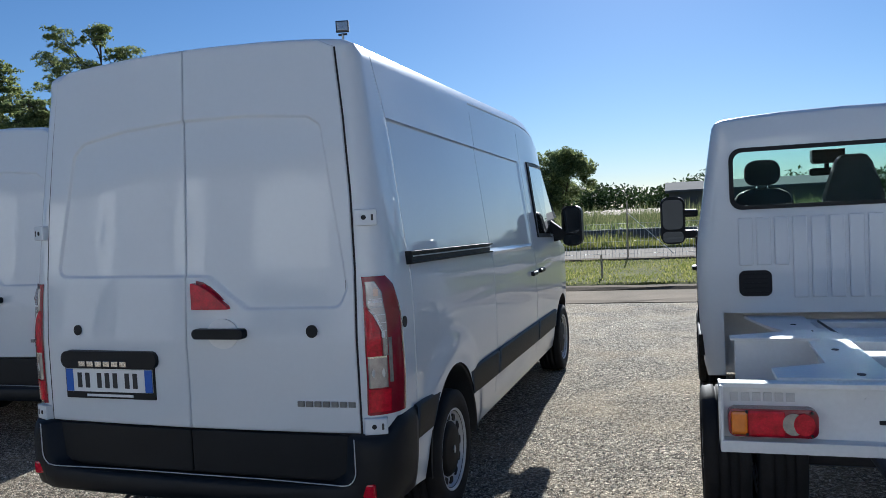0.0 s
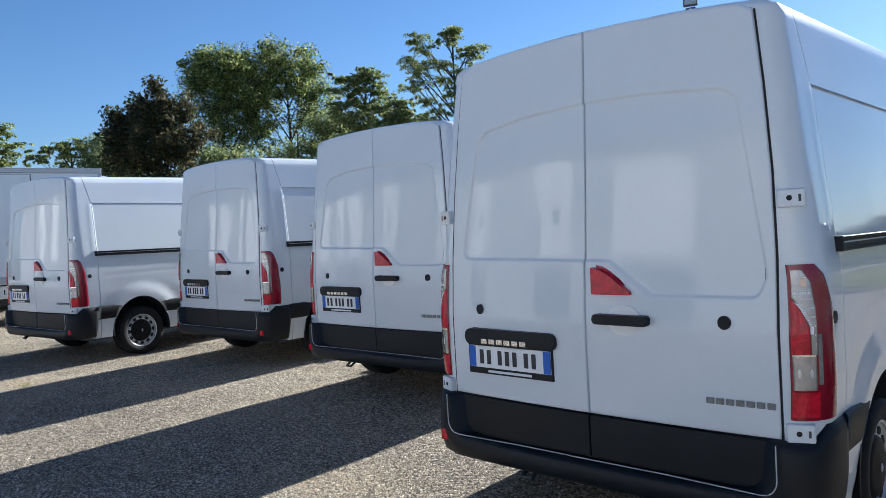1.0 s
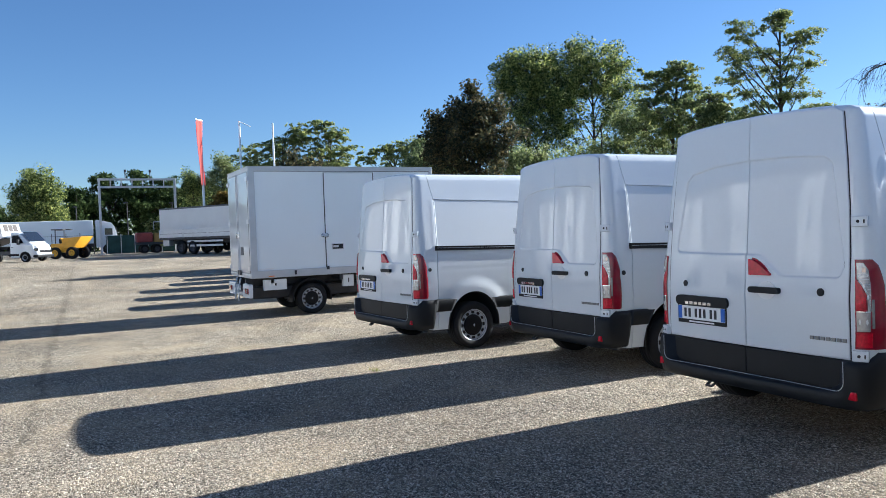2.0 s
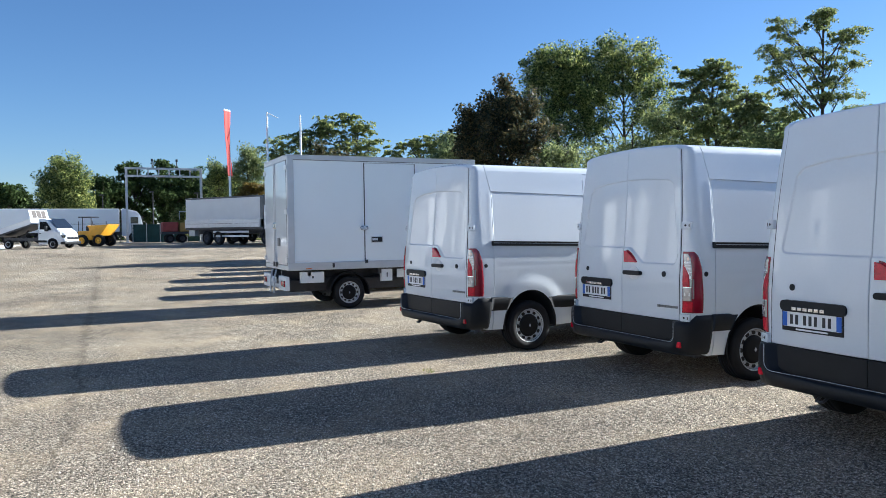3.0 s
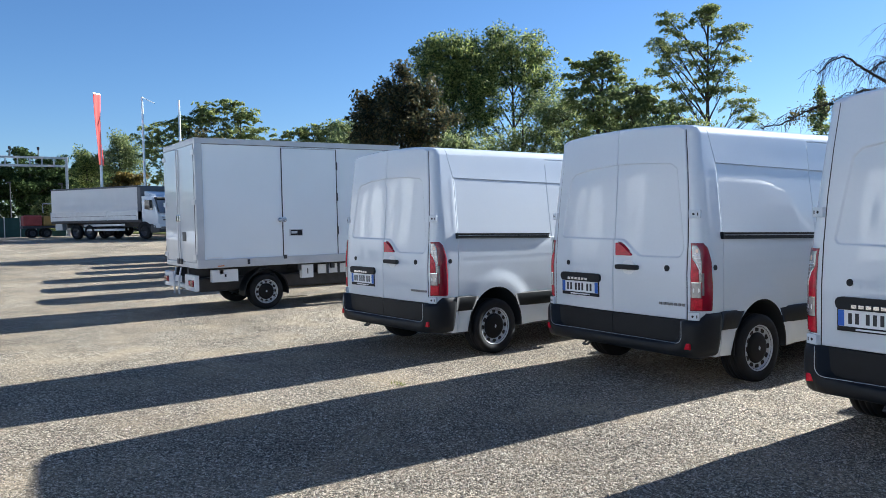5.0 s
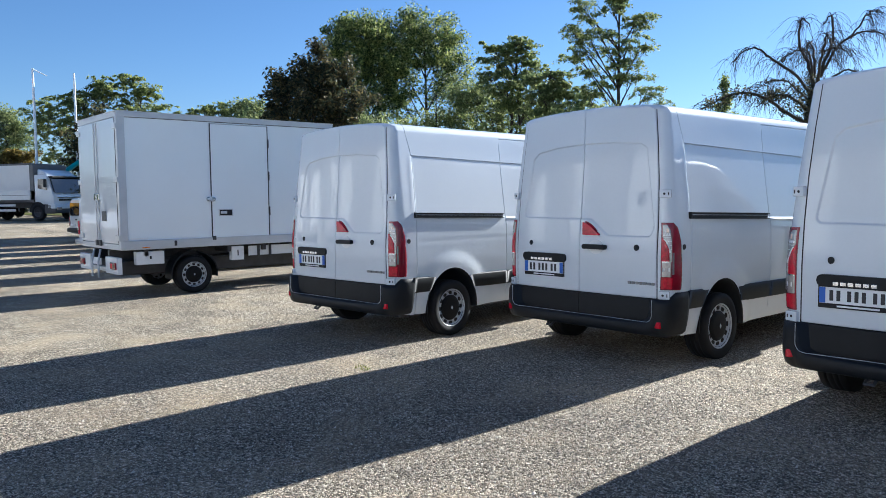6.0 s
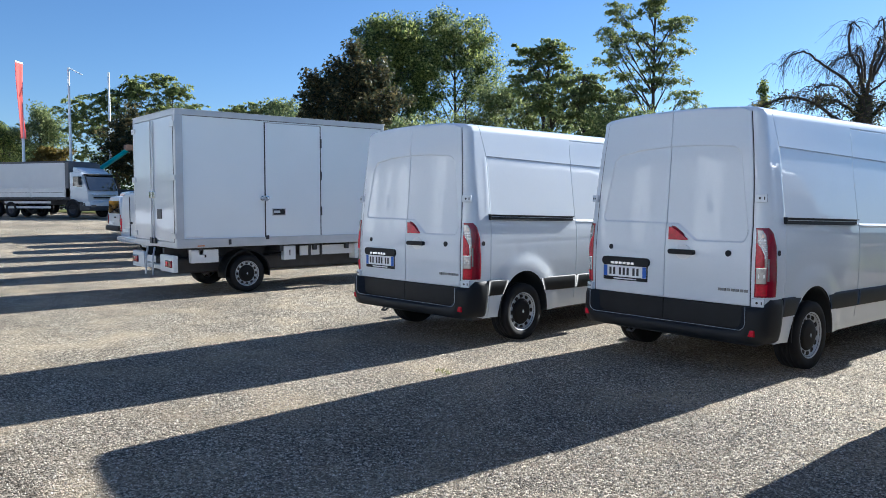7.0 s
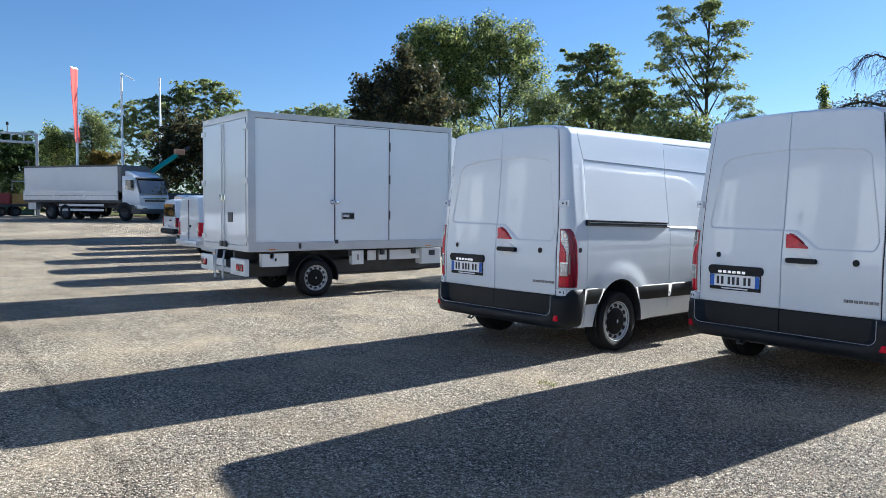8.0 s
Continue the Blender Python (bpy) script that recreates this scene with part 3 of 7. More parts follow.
def door_skin(side, z0, z1, off=0.0, press=True, nx=84, nz=170, corner=0.03):
    """One leaf of the rear doors between two heights, with its folded-back rim."""
    u = np.r_[0, 0.002, 0.005, 0.012, np.linspace(0.02, 0.98, nx), 0.988, 0.995, 0.998, 1]
    w = np.r_[0, 0.0015, 0.004, np.linspace(0.012, 0.988, nz), 0.996, 0.9985, 1]
    if press:
        u = np.r_[0, 0.002, 0.005, 0.012, np.linspace(0.03, 0.68, 34), np.linspace(0.69, 0.985, 44), 0.991, 0.995, 0.998, 1]
        w = np.r_[0, 0.0015, 0.004, np.linspace(0.012, 0.295, 26), np.linspace(0.30, 0.48, 54), np.linspace(0.495, 0.70, 18), np.linspace(0.712, 0.835, 40), np.linspace(0.85, 0.988, 14), 0.996, 0.9985, 1]
    U, W = np.meshgrid(u, w, indexing="ij")
    zz = z0 + W * (z1 - z0)
    x = 0.0016 + U * (door_edge(zz) - 0.0016)
    if z1 > 2.3:
        top = 2.478 - 0.032 * (x / 0.75) ** 2 - 0.028 * ease(0.70, 0.785, x)
        zz = z0 + W * (top - z0)
        x = 0.0016 + U * (door_edge(zz) - 0.0016)
    x = x * side
    y = door_y(x, zz) - off
    if press:
        y = y + 0.0105 * (1 - ease(-0.0035, 0.004, sd_poly(x, zz, PRESS) - 0.045))
    rim = 0.012 * (np.clip(1 - U / 0.005, 0, 1) ** 2 + np.clip((U - 0.995) / 0.005, 0, 1) ** 2 + np.clip(1 - W / 0.004, 0, 1) ** 2 + np.clip((W - 0.996) / 0.004, 0, 1) ** 2)
    y = y + np.minimum(rim, 0.014)
    n, k = x.shape
    verts = np.stack([x, y, zz], -1).reshape(-1, 3).tolist()
    faces = [(i * k + j, (i + 1) * k + j, (i + 1) * k + j + 1, i * k + j + 1) for i in range(n - 1) for j in range(k - 1)]
    loop = [i * k for i in range(n)] + [(n - 1) * k + j for j in range(1, k)] + [i * k + k - 1 for i in range(n - 2, -1, -1)] + [j for j in range(k - 2, 0, -1)]
    back = len(verts)
    verts += [(verts[i][0], verts[i][1] + 0.03, verts[i][2]) for i in loop]
    m = len(loop)
    faces += [(loop[i], back + i, back + (i + 1) % m, loop[(i + 1) % m]) for i in range(m)]
    if side < 0:
        faces = [f[::-1] for f in faces]
    return verts, faces


def corner_patch(zs, ends, off, y_from=0.035):
    """A sheet wrapped round the rear corner: for each height from the door's edge to a depth on the side."""
    verts, faces, k = [], [], 16
    for z, (a, b) in zip(zs, ends):
        for j in range(k):
            t = a + (b - a) * j / (k - 1)
            r = 0.14
            arc = 0.5 * math.pi * r
            if t < arc:
                ang = t / r
                y, inn, nx, ny = 0.04 + r - r * math.cos(ang), r - r * math.sin(ang), math.sin(ang), -math.cos(ang)
            else:
                y, inn, nx, ny = 0.04 + r + (t - arc), 0.0, 1.0, 0.0
            o = off if 0 < j < k - 1 else off * 0.25
            verts.append((float(side_x(z)) - inn + nx * o, y + ny * o + LEAN * max(0, z - 1.1), z))
    n = len(verts) // k
    faces = [(i * k + j, i * k + j + 1, (i + 1) * k + j + 1, (i + 1) * k + j) for i in range(n - 1) for j in range(k - 1)]
    return verts, faces


def flip(shape):
    return [(-x, y, z) for x, y, z in shape[0]], [f[::-1] for f in shape[1]]


def bumper_sheet():
    path = [(1.008, 0.343), (1.034, 0.340), (1.037, 0.30), (1.035, 0.22), (1.03, 0.12), (1.005, 0.04), (0.96, -0.015), (0.91, -0.035), (0.88, -0.042), (0.865, -0.045), (0.80, -0.05), (0.5, -0.06), (0, -0.065)]
    path = path + [(-x, y) for x, y in path[-2::-1]]
    tops = [0.742 - 0.03 * max(0, y) if abs(x) > 1.02 else (0.672 if abs(x) > 0.9 else (0.66 if abs(x) > 0.875 else (0.50 if abs(x) > 0.84 else (0.455 if abs(x) > 0.7 else 0.448)))) for x, y in path]
    ws = [0, 0.06, 0.2, 0.4, 0.6, 0.85, 0.97, 1.0]
    ins = [0.05, 0.02, 0.008, 0.0, 0.0, 0.003, 0.012, 0.03]
    verts, faces, k = [], [], len(ws) + 1
    for (x, y), top in zip(path, tops):
        l = math.hypot(x, (y - 0.6) * 1.2)
        dx, dy = -x / l, -(y - 0.6) * 1.2 / l
        for w, i in zip(ws, ins):
            low = 0.335
            z = low + w * (top - low)
            slant = 0.065 * (0.73 - z) / 0.395 * float(ease(0.22, 0.345, y))
            verts.append((x + dx * i, y + dy * i - slant, z))
        verts.append((x + dx * 0.11, y + dy * 0.11, top))
    for i in range(len(path) - 1):
        faces += [(i * k + j, (i + 1) * k + j, (i + 1) * k + j + 1, i * k + j + 1) for j in range(k - 1)]
    return verts, faces


def side_band(y0, y1, z0, z1, off, gap=0.05, side=1, cut0=0.0, cut1=0.0, fall=0.012):
    """A moulding on the flank with crisp edges; cut0 and cut1 slant its ends, and it falls a little towards the nose."""
    ts, ws = [0.0, 0.0] + steps(0, 1, gap / (y1 - y0)) + [1.0, 1.0], [0, 0.0, 0.05, 0.5, 0.90, 1.0, 1.0]
    offs = [-0.012, off * 0.75, off, off * 1.05, off, off * 0.6, -0.012]
    verts, faces, k = [], [], len(ws)
    for i, t in enumerate(ts):
        end = i == 0 or i == len(ts) - 1
        for w, o in zip(ws, offs):
            y = y0 + cut0 * (1 - w) + t * (y1 - y0 - cut0 * (1 - w) + cut1 * (1 - w))
            z = z0 + w * (z1 - z0) - fall * max(0, y - 0.36)
            verts.append((side * (float(side_x(z)) * float(van_wide(y)) + (-0.012 if end else o)), y, z))
    faces = [(i * k + j, (i + 1) * k + j, (i + 1) * k + j + 1, i * k + j + 1) for i in range(len(ts) - 1) for j in range(k - 1)]
    return verts, faces


def wheel_meshes():
    """Tyre, steel rim, black hub cover and one dark slot, all facing +x."""
    r = WHEEL_R
    tyre = lathe([(-0.11, 0.20), (-0.115, 0.28), (-0.105, 0.325), (-0.08, r - 0.004), (-0.062, r), (-0.058, r - 0.012), (-0.05, r - 0.012), (-0.046, r), (-0.02, r), (-0.016, r - 0.012), (-0.008, r - 0.012), (-0.004, r),
                  (0.03, r), (0.034, r - 0.012), (0.042, r - 0.012), (0.046, r), (0.065, r), (0.082, r - 0.006), (0.1, 0.325), (0.112, 0.285), (0.108, 0.235), (0.098, 0.222), (0.09, 0.205)], 56)
    rim = lathe([(0.02, 0.0), (0.03, 0.12), (0.045, 0.13), (0.066, 0.145), (0.074, 0.170), (0.066, 0.192), (0.05, 0.199), (0.085, 0.206), (0.098, 0.212), (0.104, 0.220), (0.096, 0.226), (0.09, 0.21)], 48)
    hub = lathe([(0.10, 0.0), (0.10, 0.02), (0.096, 0.06), (0.092, 0.11), (0.088, 0.138), (0.074, 0.150), (0.05, 0.150)], 36)
    return (mesh_of("tyre", *tyre, RUBBER, True), mesh_of("rim", *rim, STEEL, True), mesh_of("hub_cover", *hub, HUB_BLACK, True))


TYRE, RIM, HUB = wheel_meshes()
slot_shape = prism([(0.018 * math.copysign(abs(math.cos(t)) ** 0.6, math.cos(t)), 0.025 * math.copysign(abs(math.sin(t)) ** 0.6, math.sin(t))) for t in (2 * math.pi * k / 16 for k in range(16))], "x", -0.004, 0.006)
SLOT = bpy.data.meshes.new("slot")
slot_shape.to_mesh(SLOT)
slot_shape.free()
SLOT.materials.append(GAP)
BADGE = bpy.data.meshes.new("badge")
bb = prism([(0, 0.022), (0.014, 0), (0, -0.022), (-0.014, 0)], "x", 0, 0.006)
bb.to_mesh(BADGE)
bb.free()
BADGE.materials.append(STEEL)


def add_wheel(owner, x, y, z=WHEEL_R):
    """A steel wheel with slots round its rim; faces outwards from the centre line."""
    turn = 0 if x > 0 else 180
    t = part("wheel", TYRE, None, owner, "black tyre on a steel wheel", at=pose(x, y, z, 0, 0, turn))
    part("rim", RIM, None, t, "grey steel rim")
    part("hub_cover", HUB, None, t)
    part("badge", BADGE, None, t, at=pose(0.101, 0, 0))
    for k in range(12):
        a = 2 * math.pi * k / 12
        part("slot", SLOT, None, t, at=pose(0.0715, 0.176 * math.cos(a), 0.176 * math.sin(a), math.degrees(a), 0, 0))
    return t


def plate_parts(owner, x0, z0, y, w=0.52, h=0.115):
    """A registration plate: its figures are plain bars."""
    pl = part("number_plate", box(x0 - 0.012, x0 + w + 0.012, y - 0.016, y, z0 - 0.035, z0 + h + 0.01, 0.004), PLASTIC, owner, "white registration plate in a black holder")
    part("plate_face", box(x0, x0 + w, y - 0.021, y - 0.014, z0, z0 + h, 0.002), PLATE, pl)
    for bx in (x0, x0 + w - 0.042):
        part("blue_band", box(bx, bx + 0.042, y - 0.024, y - 0.019, z0 + 0.002, z0 + h - 0.002, 0.001), BLUE, pl)
    xs = [0.07, 0.118, 0.19, 0.238, 0.286, 0.358, 0.406]
    for u in xs:
        part("figure_bar", box(x0 + u, x0 + u + 0.026, y - 0.0235, y - 0.0195, z0 + 0.02, z0 + h - 0.02, 0.001), INK, pl)
    part("dealer_line", box(x0 + 0.12, x0 + 0.40, y - 0.0195, y - 0.014, z0 - 0.024, z0 - 0.012), PLATE, pl)
    return pl


def tail_lamp(owner, side):
    """The tall lamp on the rear pillar: red housing, two clear fields and a dark outer edge."""
    def fit(s):
        return s if side > 0 else flip(s)
    zs = steps(0.757, 1.372, 0.02)
    def reach(z):
        return float(np.interp(z, [0.757, 0.80, 1.0, 1.2, 1.33, 1.372], [0.245, 0.25, 0.248, 0.225, 0.175, 0.135]))
    lamp = part("tail_lamp", fit(corner_patch(zs, [(0.028, reach(z)) for z in zs], 0.013)), DEEP_RED, owner, "tall red and clear tail lamp", True)
    def field(name, z0, z1, edge, m):
        z2 = steps(z0, z1, 0.008)
        part(name, fit(corner_patch(z2, [edge(z) for z in z2], 0.019)), m, lamp, smooth=True)
    def split(z):
        return float(np.interp(z, [1.02, 1.13, 1.20, 1.24], [0.100, 0.098, 0.066, 0.036]))
    field("clear_lens", 1.02, 1.35, lambda z: (split(z) + 0.003, float(np.interp(z, [1.02, 1.2, 1.30, 1.35], [0.124, 0.122, 0.110, 0.082]))), CLEAR)
    field("lamp_baffle", 1.10, 1.225, lambda z: (split(z) + 0.001, split(z) + 0.013), FRAME_WHITE)
    field("lamp_baffle", 1.255, 1.266, lambda z: (0.044, 0.110), FRAME_WHITE)
    field("red_lens", 1.02, 1.235, lambda z: (0.034, split(z)), RED)
    field("clear_lens", 0.880, 1.012, lambda z: (0.036, 0.122), CLEAR)
    field("lamp_baffle", 1.012, 1.020, lambda z: (0.036, 0.122), CHROME)
    field("red_lens", 0.772, 0.872, lambda z: (0.034, 0.136), RED)
    field("side_reflector", 0.90, 1.10, lambda z: (0.127, 0.142), LETTER)
    field("indicator_bulb", 1.285, 1.322, lambda z: (0.070, 0.092), WARM)
    for k in range(7):
        field("lens_rib", 1.06 + 0.035 * k, 1.064 + 0.035 * k, lambda z: (split(z) + 0.016, float(np.interp(z, [1.02, 1.2, 1.30, 1.35], [0.120, 0.118, 0.106, 0.079]))), GALV)
    for i in range(2):
        field("bulb_seat", 0.925, 0.965, lambda z, i=i: (0.058 + 0.04 * i - 0.3 * math.sqrt(max(0, 0.0004 - (z - 0.945) ** 2)) , 0.058 + 0.04 * i + 0.3 * math.sqrt(max(0, 0.0004 - (z - 0.945) ** 2)) + 0.002), GALV)
    return lamp


def build_van(m, label):
    van = thing("panel_van", label, "van", m, "white panel vans parked in a row")
    cut = [arch(0.55, 1.3), arch(-1.3, -0.55), drum(0.55, 1.3, 4.62, ARCH_Z, 0.42), drum(-1.3, -0.55, 4.62, ARCH_Z, 0.42)]
    part("body", carve(body_shell(), cut, WHITE, "body"), None, van, "glossy white body shell")
    edge = [(float(door_edge(z)) + 0.009, z) for z in (0.44, 0.9, 1.1, 1.4, 1.75, 2.1, 2.41)]
    gap = prism(edge + [(-u, z) for u, z in edge[::-1]], "y", 0.039, 0.05)
    for v in gap.verts:
        v.co.y += LEAN * max(0, v.co.z - 1.1)
    part("door_frame", gap, GAP, van)
    part("underbody", box(-0.8, 0.8, 0.3, 5.2, 0.26, 0.36, 0.02), DARK_STEEL, van)
    part("axle", tube([(-0.85, ARCH_Y, 0.30), (0.85, ARCH_Y, 0.30)], 0.05), DARK_STEEL, van)
    part("tow_eye", tube([(-0.40, 0.02, 0.33), (-0.40, -0.03, 0.30), (-0.34, -0.03, 0.30), (-0.34, 0.02, 0.33)], 0.012), DARK_STEEL, van)
    for side in (-1, 1):
        door = part("rear_door", door_skin(side, 0.672, 2.45), WHITE, van, smooth=True)
        trim = part("lower_trim", door_skin(side, 0.47, 0.666, 0.006, False, 24, 12), PLASTIC, door, "black plastic lower door trim", True)
        for z in (1.597, 0.672):
            hx = 0.872 if z > 1 else 0.89
            spot = Matrix.Translation((side * hx, LEAN * max(0, z - 1.1) + (0.03 if z > 1 else 0.026), z)) @ Matrix.Rotation(radians(side * 22), 4, "Z")
            h = part("hinge", box(*sorted((0.0, side * 0.105)), -0.016, 0.05, 0.0, 0.074, 0.008, spot), WHITE, door)
            part("hinge_pin", drum(-0.012, 0.012, 0, 0, 0.011, 12), GAP, h, at=spot @ pose(side * 0.045, -0.006, 0.037, 0, 0, 90))
            part("hinge_slot", box(*sorted((side * 0.078, side * 0.088)), -0.018, 0.0, 0.022, 0.050, 0.002, spot), DARK_STEEL, h)
        tail_lamp(van, side)
        part("reflector", box(min(side * 0.87, side * 0.95), max(side * 0.87, side * 0.95), -0.046, -0.01, 0.41, 0.47, 0.008, Matrix.Translation((0, 0.012, 0))), RED, van)
        part("side_moulding", side_band(0.325, 0.668, 0.562, 0.735, 0.022, side=side, cut1=-0.098), PLASTIC, van, smooth=True)
        part("side_moulding", side_band(1.225, 1.92, 0.555, 0.722, 0.022, side=side, cut0=0.09), MOULDING, van, smooth=True)
        part("side_moulding", side_band(1.93, 3.29, 0.555, 0.722, 0.022, side=side), MOULDING, van, smooth=True)
        part("side_moulding", side_band(3.31, 4.15, 0.555, 0.722, 0.022, side=side), MOULDING, van, smooth=True)
        part("fuel_cap" if side < 0 else "side_plug", drum(side * 1.012, side * 1.024, 0.245, 1.145, 0.026, 20), PLASTIC, van)
        slope = pose(0, 0.35, 1.433, -1.5, 0, 0)
        def rail_bar(x0, x1, y0, y1, z0, z1, b=0.0):
            return box(*sorted((side * x0, side * x1)), y0, y1, z0, z1, b, slope)
        rail = part("slide_rail", rail_bar(0.97, 1.010, 0.0, 1.52, -0.030, 0.030, 0.004), PLASTIC, van, "black sliding door rail")
        part("rail_lip", rail_bar(0.985, 1.030, 0.0, 1.52, 0.020, 0.030, 0.002), MOULDING, rail)
        part("rail_lip", rail_bar(0.985, 1.032, 0.0, 1.52, -0.031, -0.021, 0.002), MOULDING, rail)
        part("rail_lip", rail_bar(0.985, 1.020, 0.0, 1.52, 0.002, 0.008, 0.001), STEEL, rail)
        part("rail_stop", rail_bar(0.98, 1.034, -0.004, 0.014, -0.032, 0.032, 0.003), PLASTIC, rail)
        for y0 in (3.10, 3.42):
            part("door_handle", box(min(side * 1.0, side * 1.05), max(side * 1.0, side * 1.05), y0, y0 + 0.16, 1.085, 1.12, 0.012), PLASTIC, van)
        win = [(3.56, 1.42), (4.0, 1.40), (4.58, 1.37), (4.66, 1.43), (4.40, 1.74), (4.16, 2.0), (3.9, 2.01), (3.58, 2.01), (3.57, 1.74)]
        frame_line = [(y + 0.05 * (1 if y > 4.1 else -0.7 if y < 3.7 else 0), z + 0.035 * (1 if z > 1.9 else -1 if z < 1.45 else 0)) for y, z in win]
        def pane(outline, off):
            n = len(outline)
            return ([(side * (flank_x(y, z) + o), y, z) for o in (off, off - 0.02) for y, z in outline], [tuple(range(n)), tuple(range(2 * n - 1, n - 1, -1))] + [(i, n + i, n + (i + 1) % n, (i + 1) % n) for i in range(n)])
        glass = part("side_window", pane(win, 0.010), DARK_GLASS, van, "cab side window in a black surround")
        part("window_surround", pane(frame_line, 0.006), PLASTIC, glass)
        mir = part("mirror", prism([(side * 1.185 + u, 1.455 + v) for u, v in rounded(0.19, 0.38, 0.06)], "y", 4.26, 4.39, 0.018), PLASTIC, van, "black rounded door mirror", True)
        part("mirror_arm", prism([(side * 0.97, 1.30), (side * 1.11, 1.33), (side * 1.11, 1.41), (side * 0.97, 1.52)][::side], "y", 4.28, 4.37, 0.012), PLASTIC, mir)
        part("mirror_glass", prism([(side * 1.185 + u, 1.505 + v) for u, v in rounded(0.155, 0.235, 0.045)], "y", 4.253, 4.262), MIRROR, mir)
        part("mirror_glass", prism([(side * 1.185 + u, 1.325 + v) for u, v in rounded(0.155, 0.085, 0.03)], "y", 4.253, 4.262), MIRROR, mir)
        part("arch_liner", arch_liner(side), PLASTIC, van, "black plastic wheel arch liner", True)
        add_wheel(van, side * 0.90, ARCH_Y)
        add_wheel(van, side * 0.90, 4.62)
    part("windscreen", ([(-0.80, 4.30, 2.20), (0.80, 4.30, 2.20), (0.92, 4.93, 1.50), (-0.92, 4.93, 1.50)], [(0, 1, 2, 3)]), DARK_GLASS, van, at=pose(0, 0.03, 0.03))
    part("bumper", bumper_sheet(), PLASTIC, van, "black plastic wrap-around bumper", True)
    part("roof_aerial", tube([(0, 4.0, 2.41), (0, 3.9, 2.55)], 0.006, 6), PLASTIC, van)
    # rear door fittings
    part("plate_garnish", prism([(-0.74 + 0.287 + u, 0.998 + v) for u, v in rounded(0.575, 0.085, 0.035)], "y", -0.022, 0.03, 0.004), PLASTIC, van)
    for i in range(6):
        part("name_bar", box(-0.625 + 0.05 * i, -0.587 + 0.05 * i, -0.027, -0.018, 0.966, 0.992, 0.001), CHROME, van)
    for i in range(7):
        part("brand_bar", box(0.575 + 0.041 * i, 0.606 + 0.041 * i, 0.004 + 0.02 * (i / 7), 0.03, 0.793, 0.818, 0.001), LETTER, van)
    arc = [(0.872 - 0.07 * (1 - math.sin(t)), 0.53 - 0.07 * math.cos(t)) for t in np.linspace(0, math.pi / 2, 7)]
    bead = [(0, 0.457), (0.4, 0.458)] + arc + [(0.872, 0.60), (0.872, 0.672)]
    bead = [(-x, z) for x, z in bead[:0:-1]] + bead
    part("weather_strip", tube([(x, -0.05 if abs(x) > 0.83 else -0.042 if abs(x) > 0.79 else -0.02, z) for x, z in bead], 0.0027, 6), GALV, van, "pale bead round the door bottoms")
    plate_parts(van, -0.722, 0.836, 0.012)
    part("lock_plug", prism([(-0.656 + 0.022 * math.cos(t), 1.14 + 0.026 * math.sin(t)) for t in (k * math.pi / 10 for k in range(20))], "y", 0.012, 0.04), PLASTIC, van)
    part("lock_plug", prism([(0.661 + 0.027 * math.cos(t), 1.135 + 0.029 * math.sin(t)) for t in (k * math.pi / 10 for k in range(20))], "y", 0.012, 0.04), PLASTIC, van)
    part("brake_light", prism([(0.048, 1.24), (0.246, 1.24), (0.242, 1.255), (0.20, 1.285), (0.15, 1.325), (0.10, 1.355), (0.05, 1.365)], "y", -0.012, 0.03, 0.004), RED, van, "red wedge brake light")
    stop = van.children[-1]
    part("lens_inset", prism([(0.066, 1.252), (0.215, 1.252), (0.185, 1.282), (0.14, 1.316), (0.10, 1.338), (0.066, 1.345)], "y", -0.015, -0.008), DEEP_RED, stop)
    for i, (u, v) in enumerate(((0.085, 1.268), (0.115, 1.268), (0.145, 1.268), (0.175, 1.268), (0.085, 1.296), (0.115, 1.296), (0.145, 1.296), (0.085, 1.322), (0.113, 1.320))):
        part("diode", prism([(u + 0.009 * math.cos(t), v + 0.009 * math.sin(t)) for t in (k * math.pi / 4 for k in range(8))], "y", -0.018, -0.012), RED, stop)
    grip = part("door_grip", prism([(0.196 + u, 1.128 + v) for u, v in rounded(0.275, 0.046, 0.016)], "y", -0.035, 0.01, 0.006), PLASTIC, van, "black rear door handle")
    part("grip_cup", prism([(0.205 + 0.085 * math.cos(t), 1.125 + 0.07 * math.sin(t)) for t in (k * math.pi / 14 for k in range(28))], "y", -0.0005, 0.02), FRAME_WHITE, grip)
    return van


VANS = [((-2.027, 3.09, -1.2), "glossy white panel van, rear doors shut, standing on gravel"),
        ((-5.197, 4.688, 0.0), "white panel van with black bumper parked among others"),
        ((-8.408, 5.054, 0.0), "white panel van with dark lower trim casting a long shadow"),
        ((-11.19, 3.984, 4.2), "white panel van parked slightly askew on gravel")]
first = None
for (x, y, a), label in VANS:
    if first is None:
        first = build_van(pose(x, y, 0, 0, 0, a), label)
    else:
        van = tagged(copy_thing(first, pose(x, y, 0, 0, 0, a)), label)
        if x == -8.408:
            # this van's mirror on the sunny side is folded back
            for ob in van.children:
                if ob.name.startswith("mirror") and ob.data.vertices[0].co.x > 0:
                    ob.matrix_basis = pose(1.0, 4.32, 0, 0, 0, -78) @ pose(-1.0, -4.32, 0)


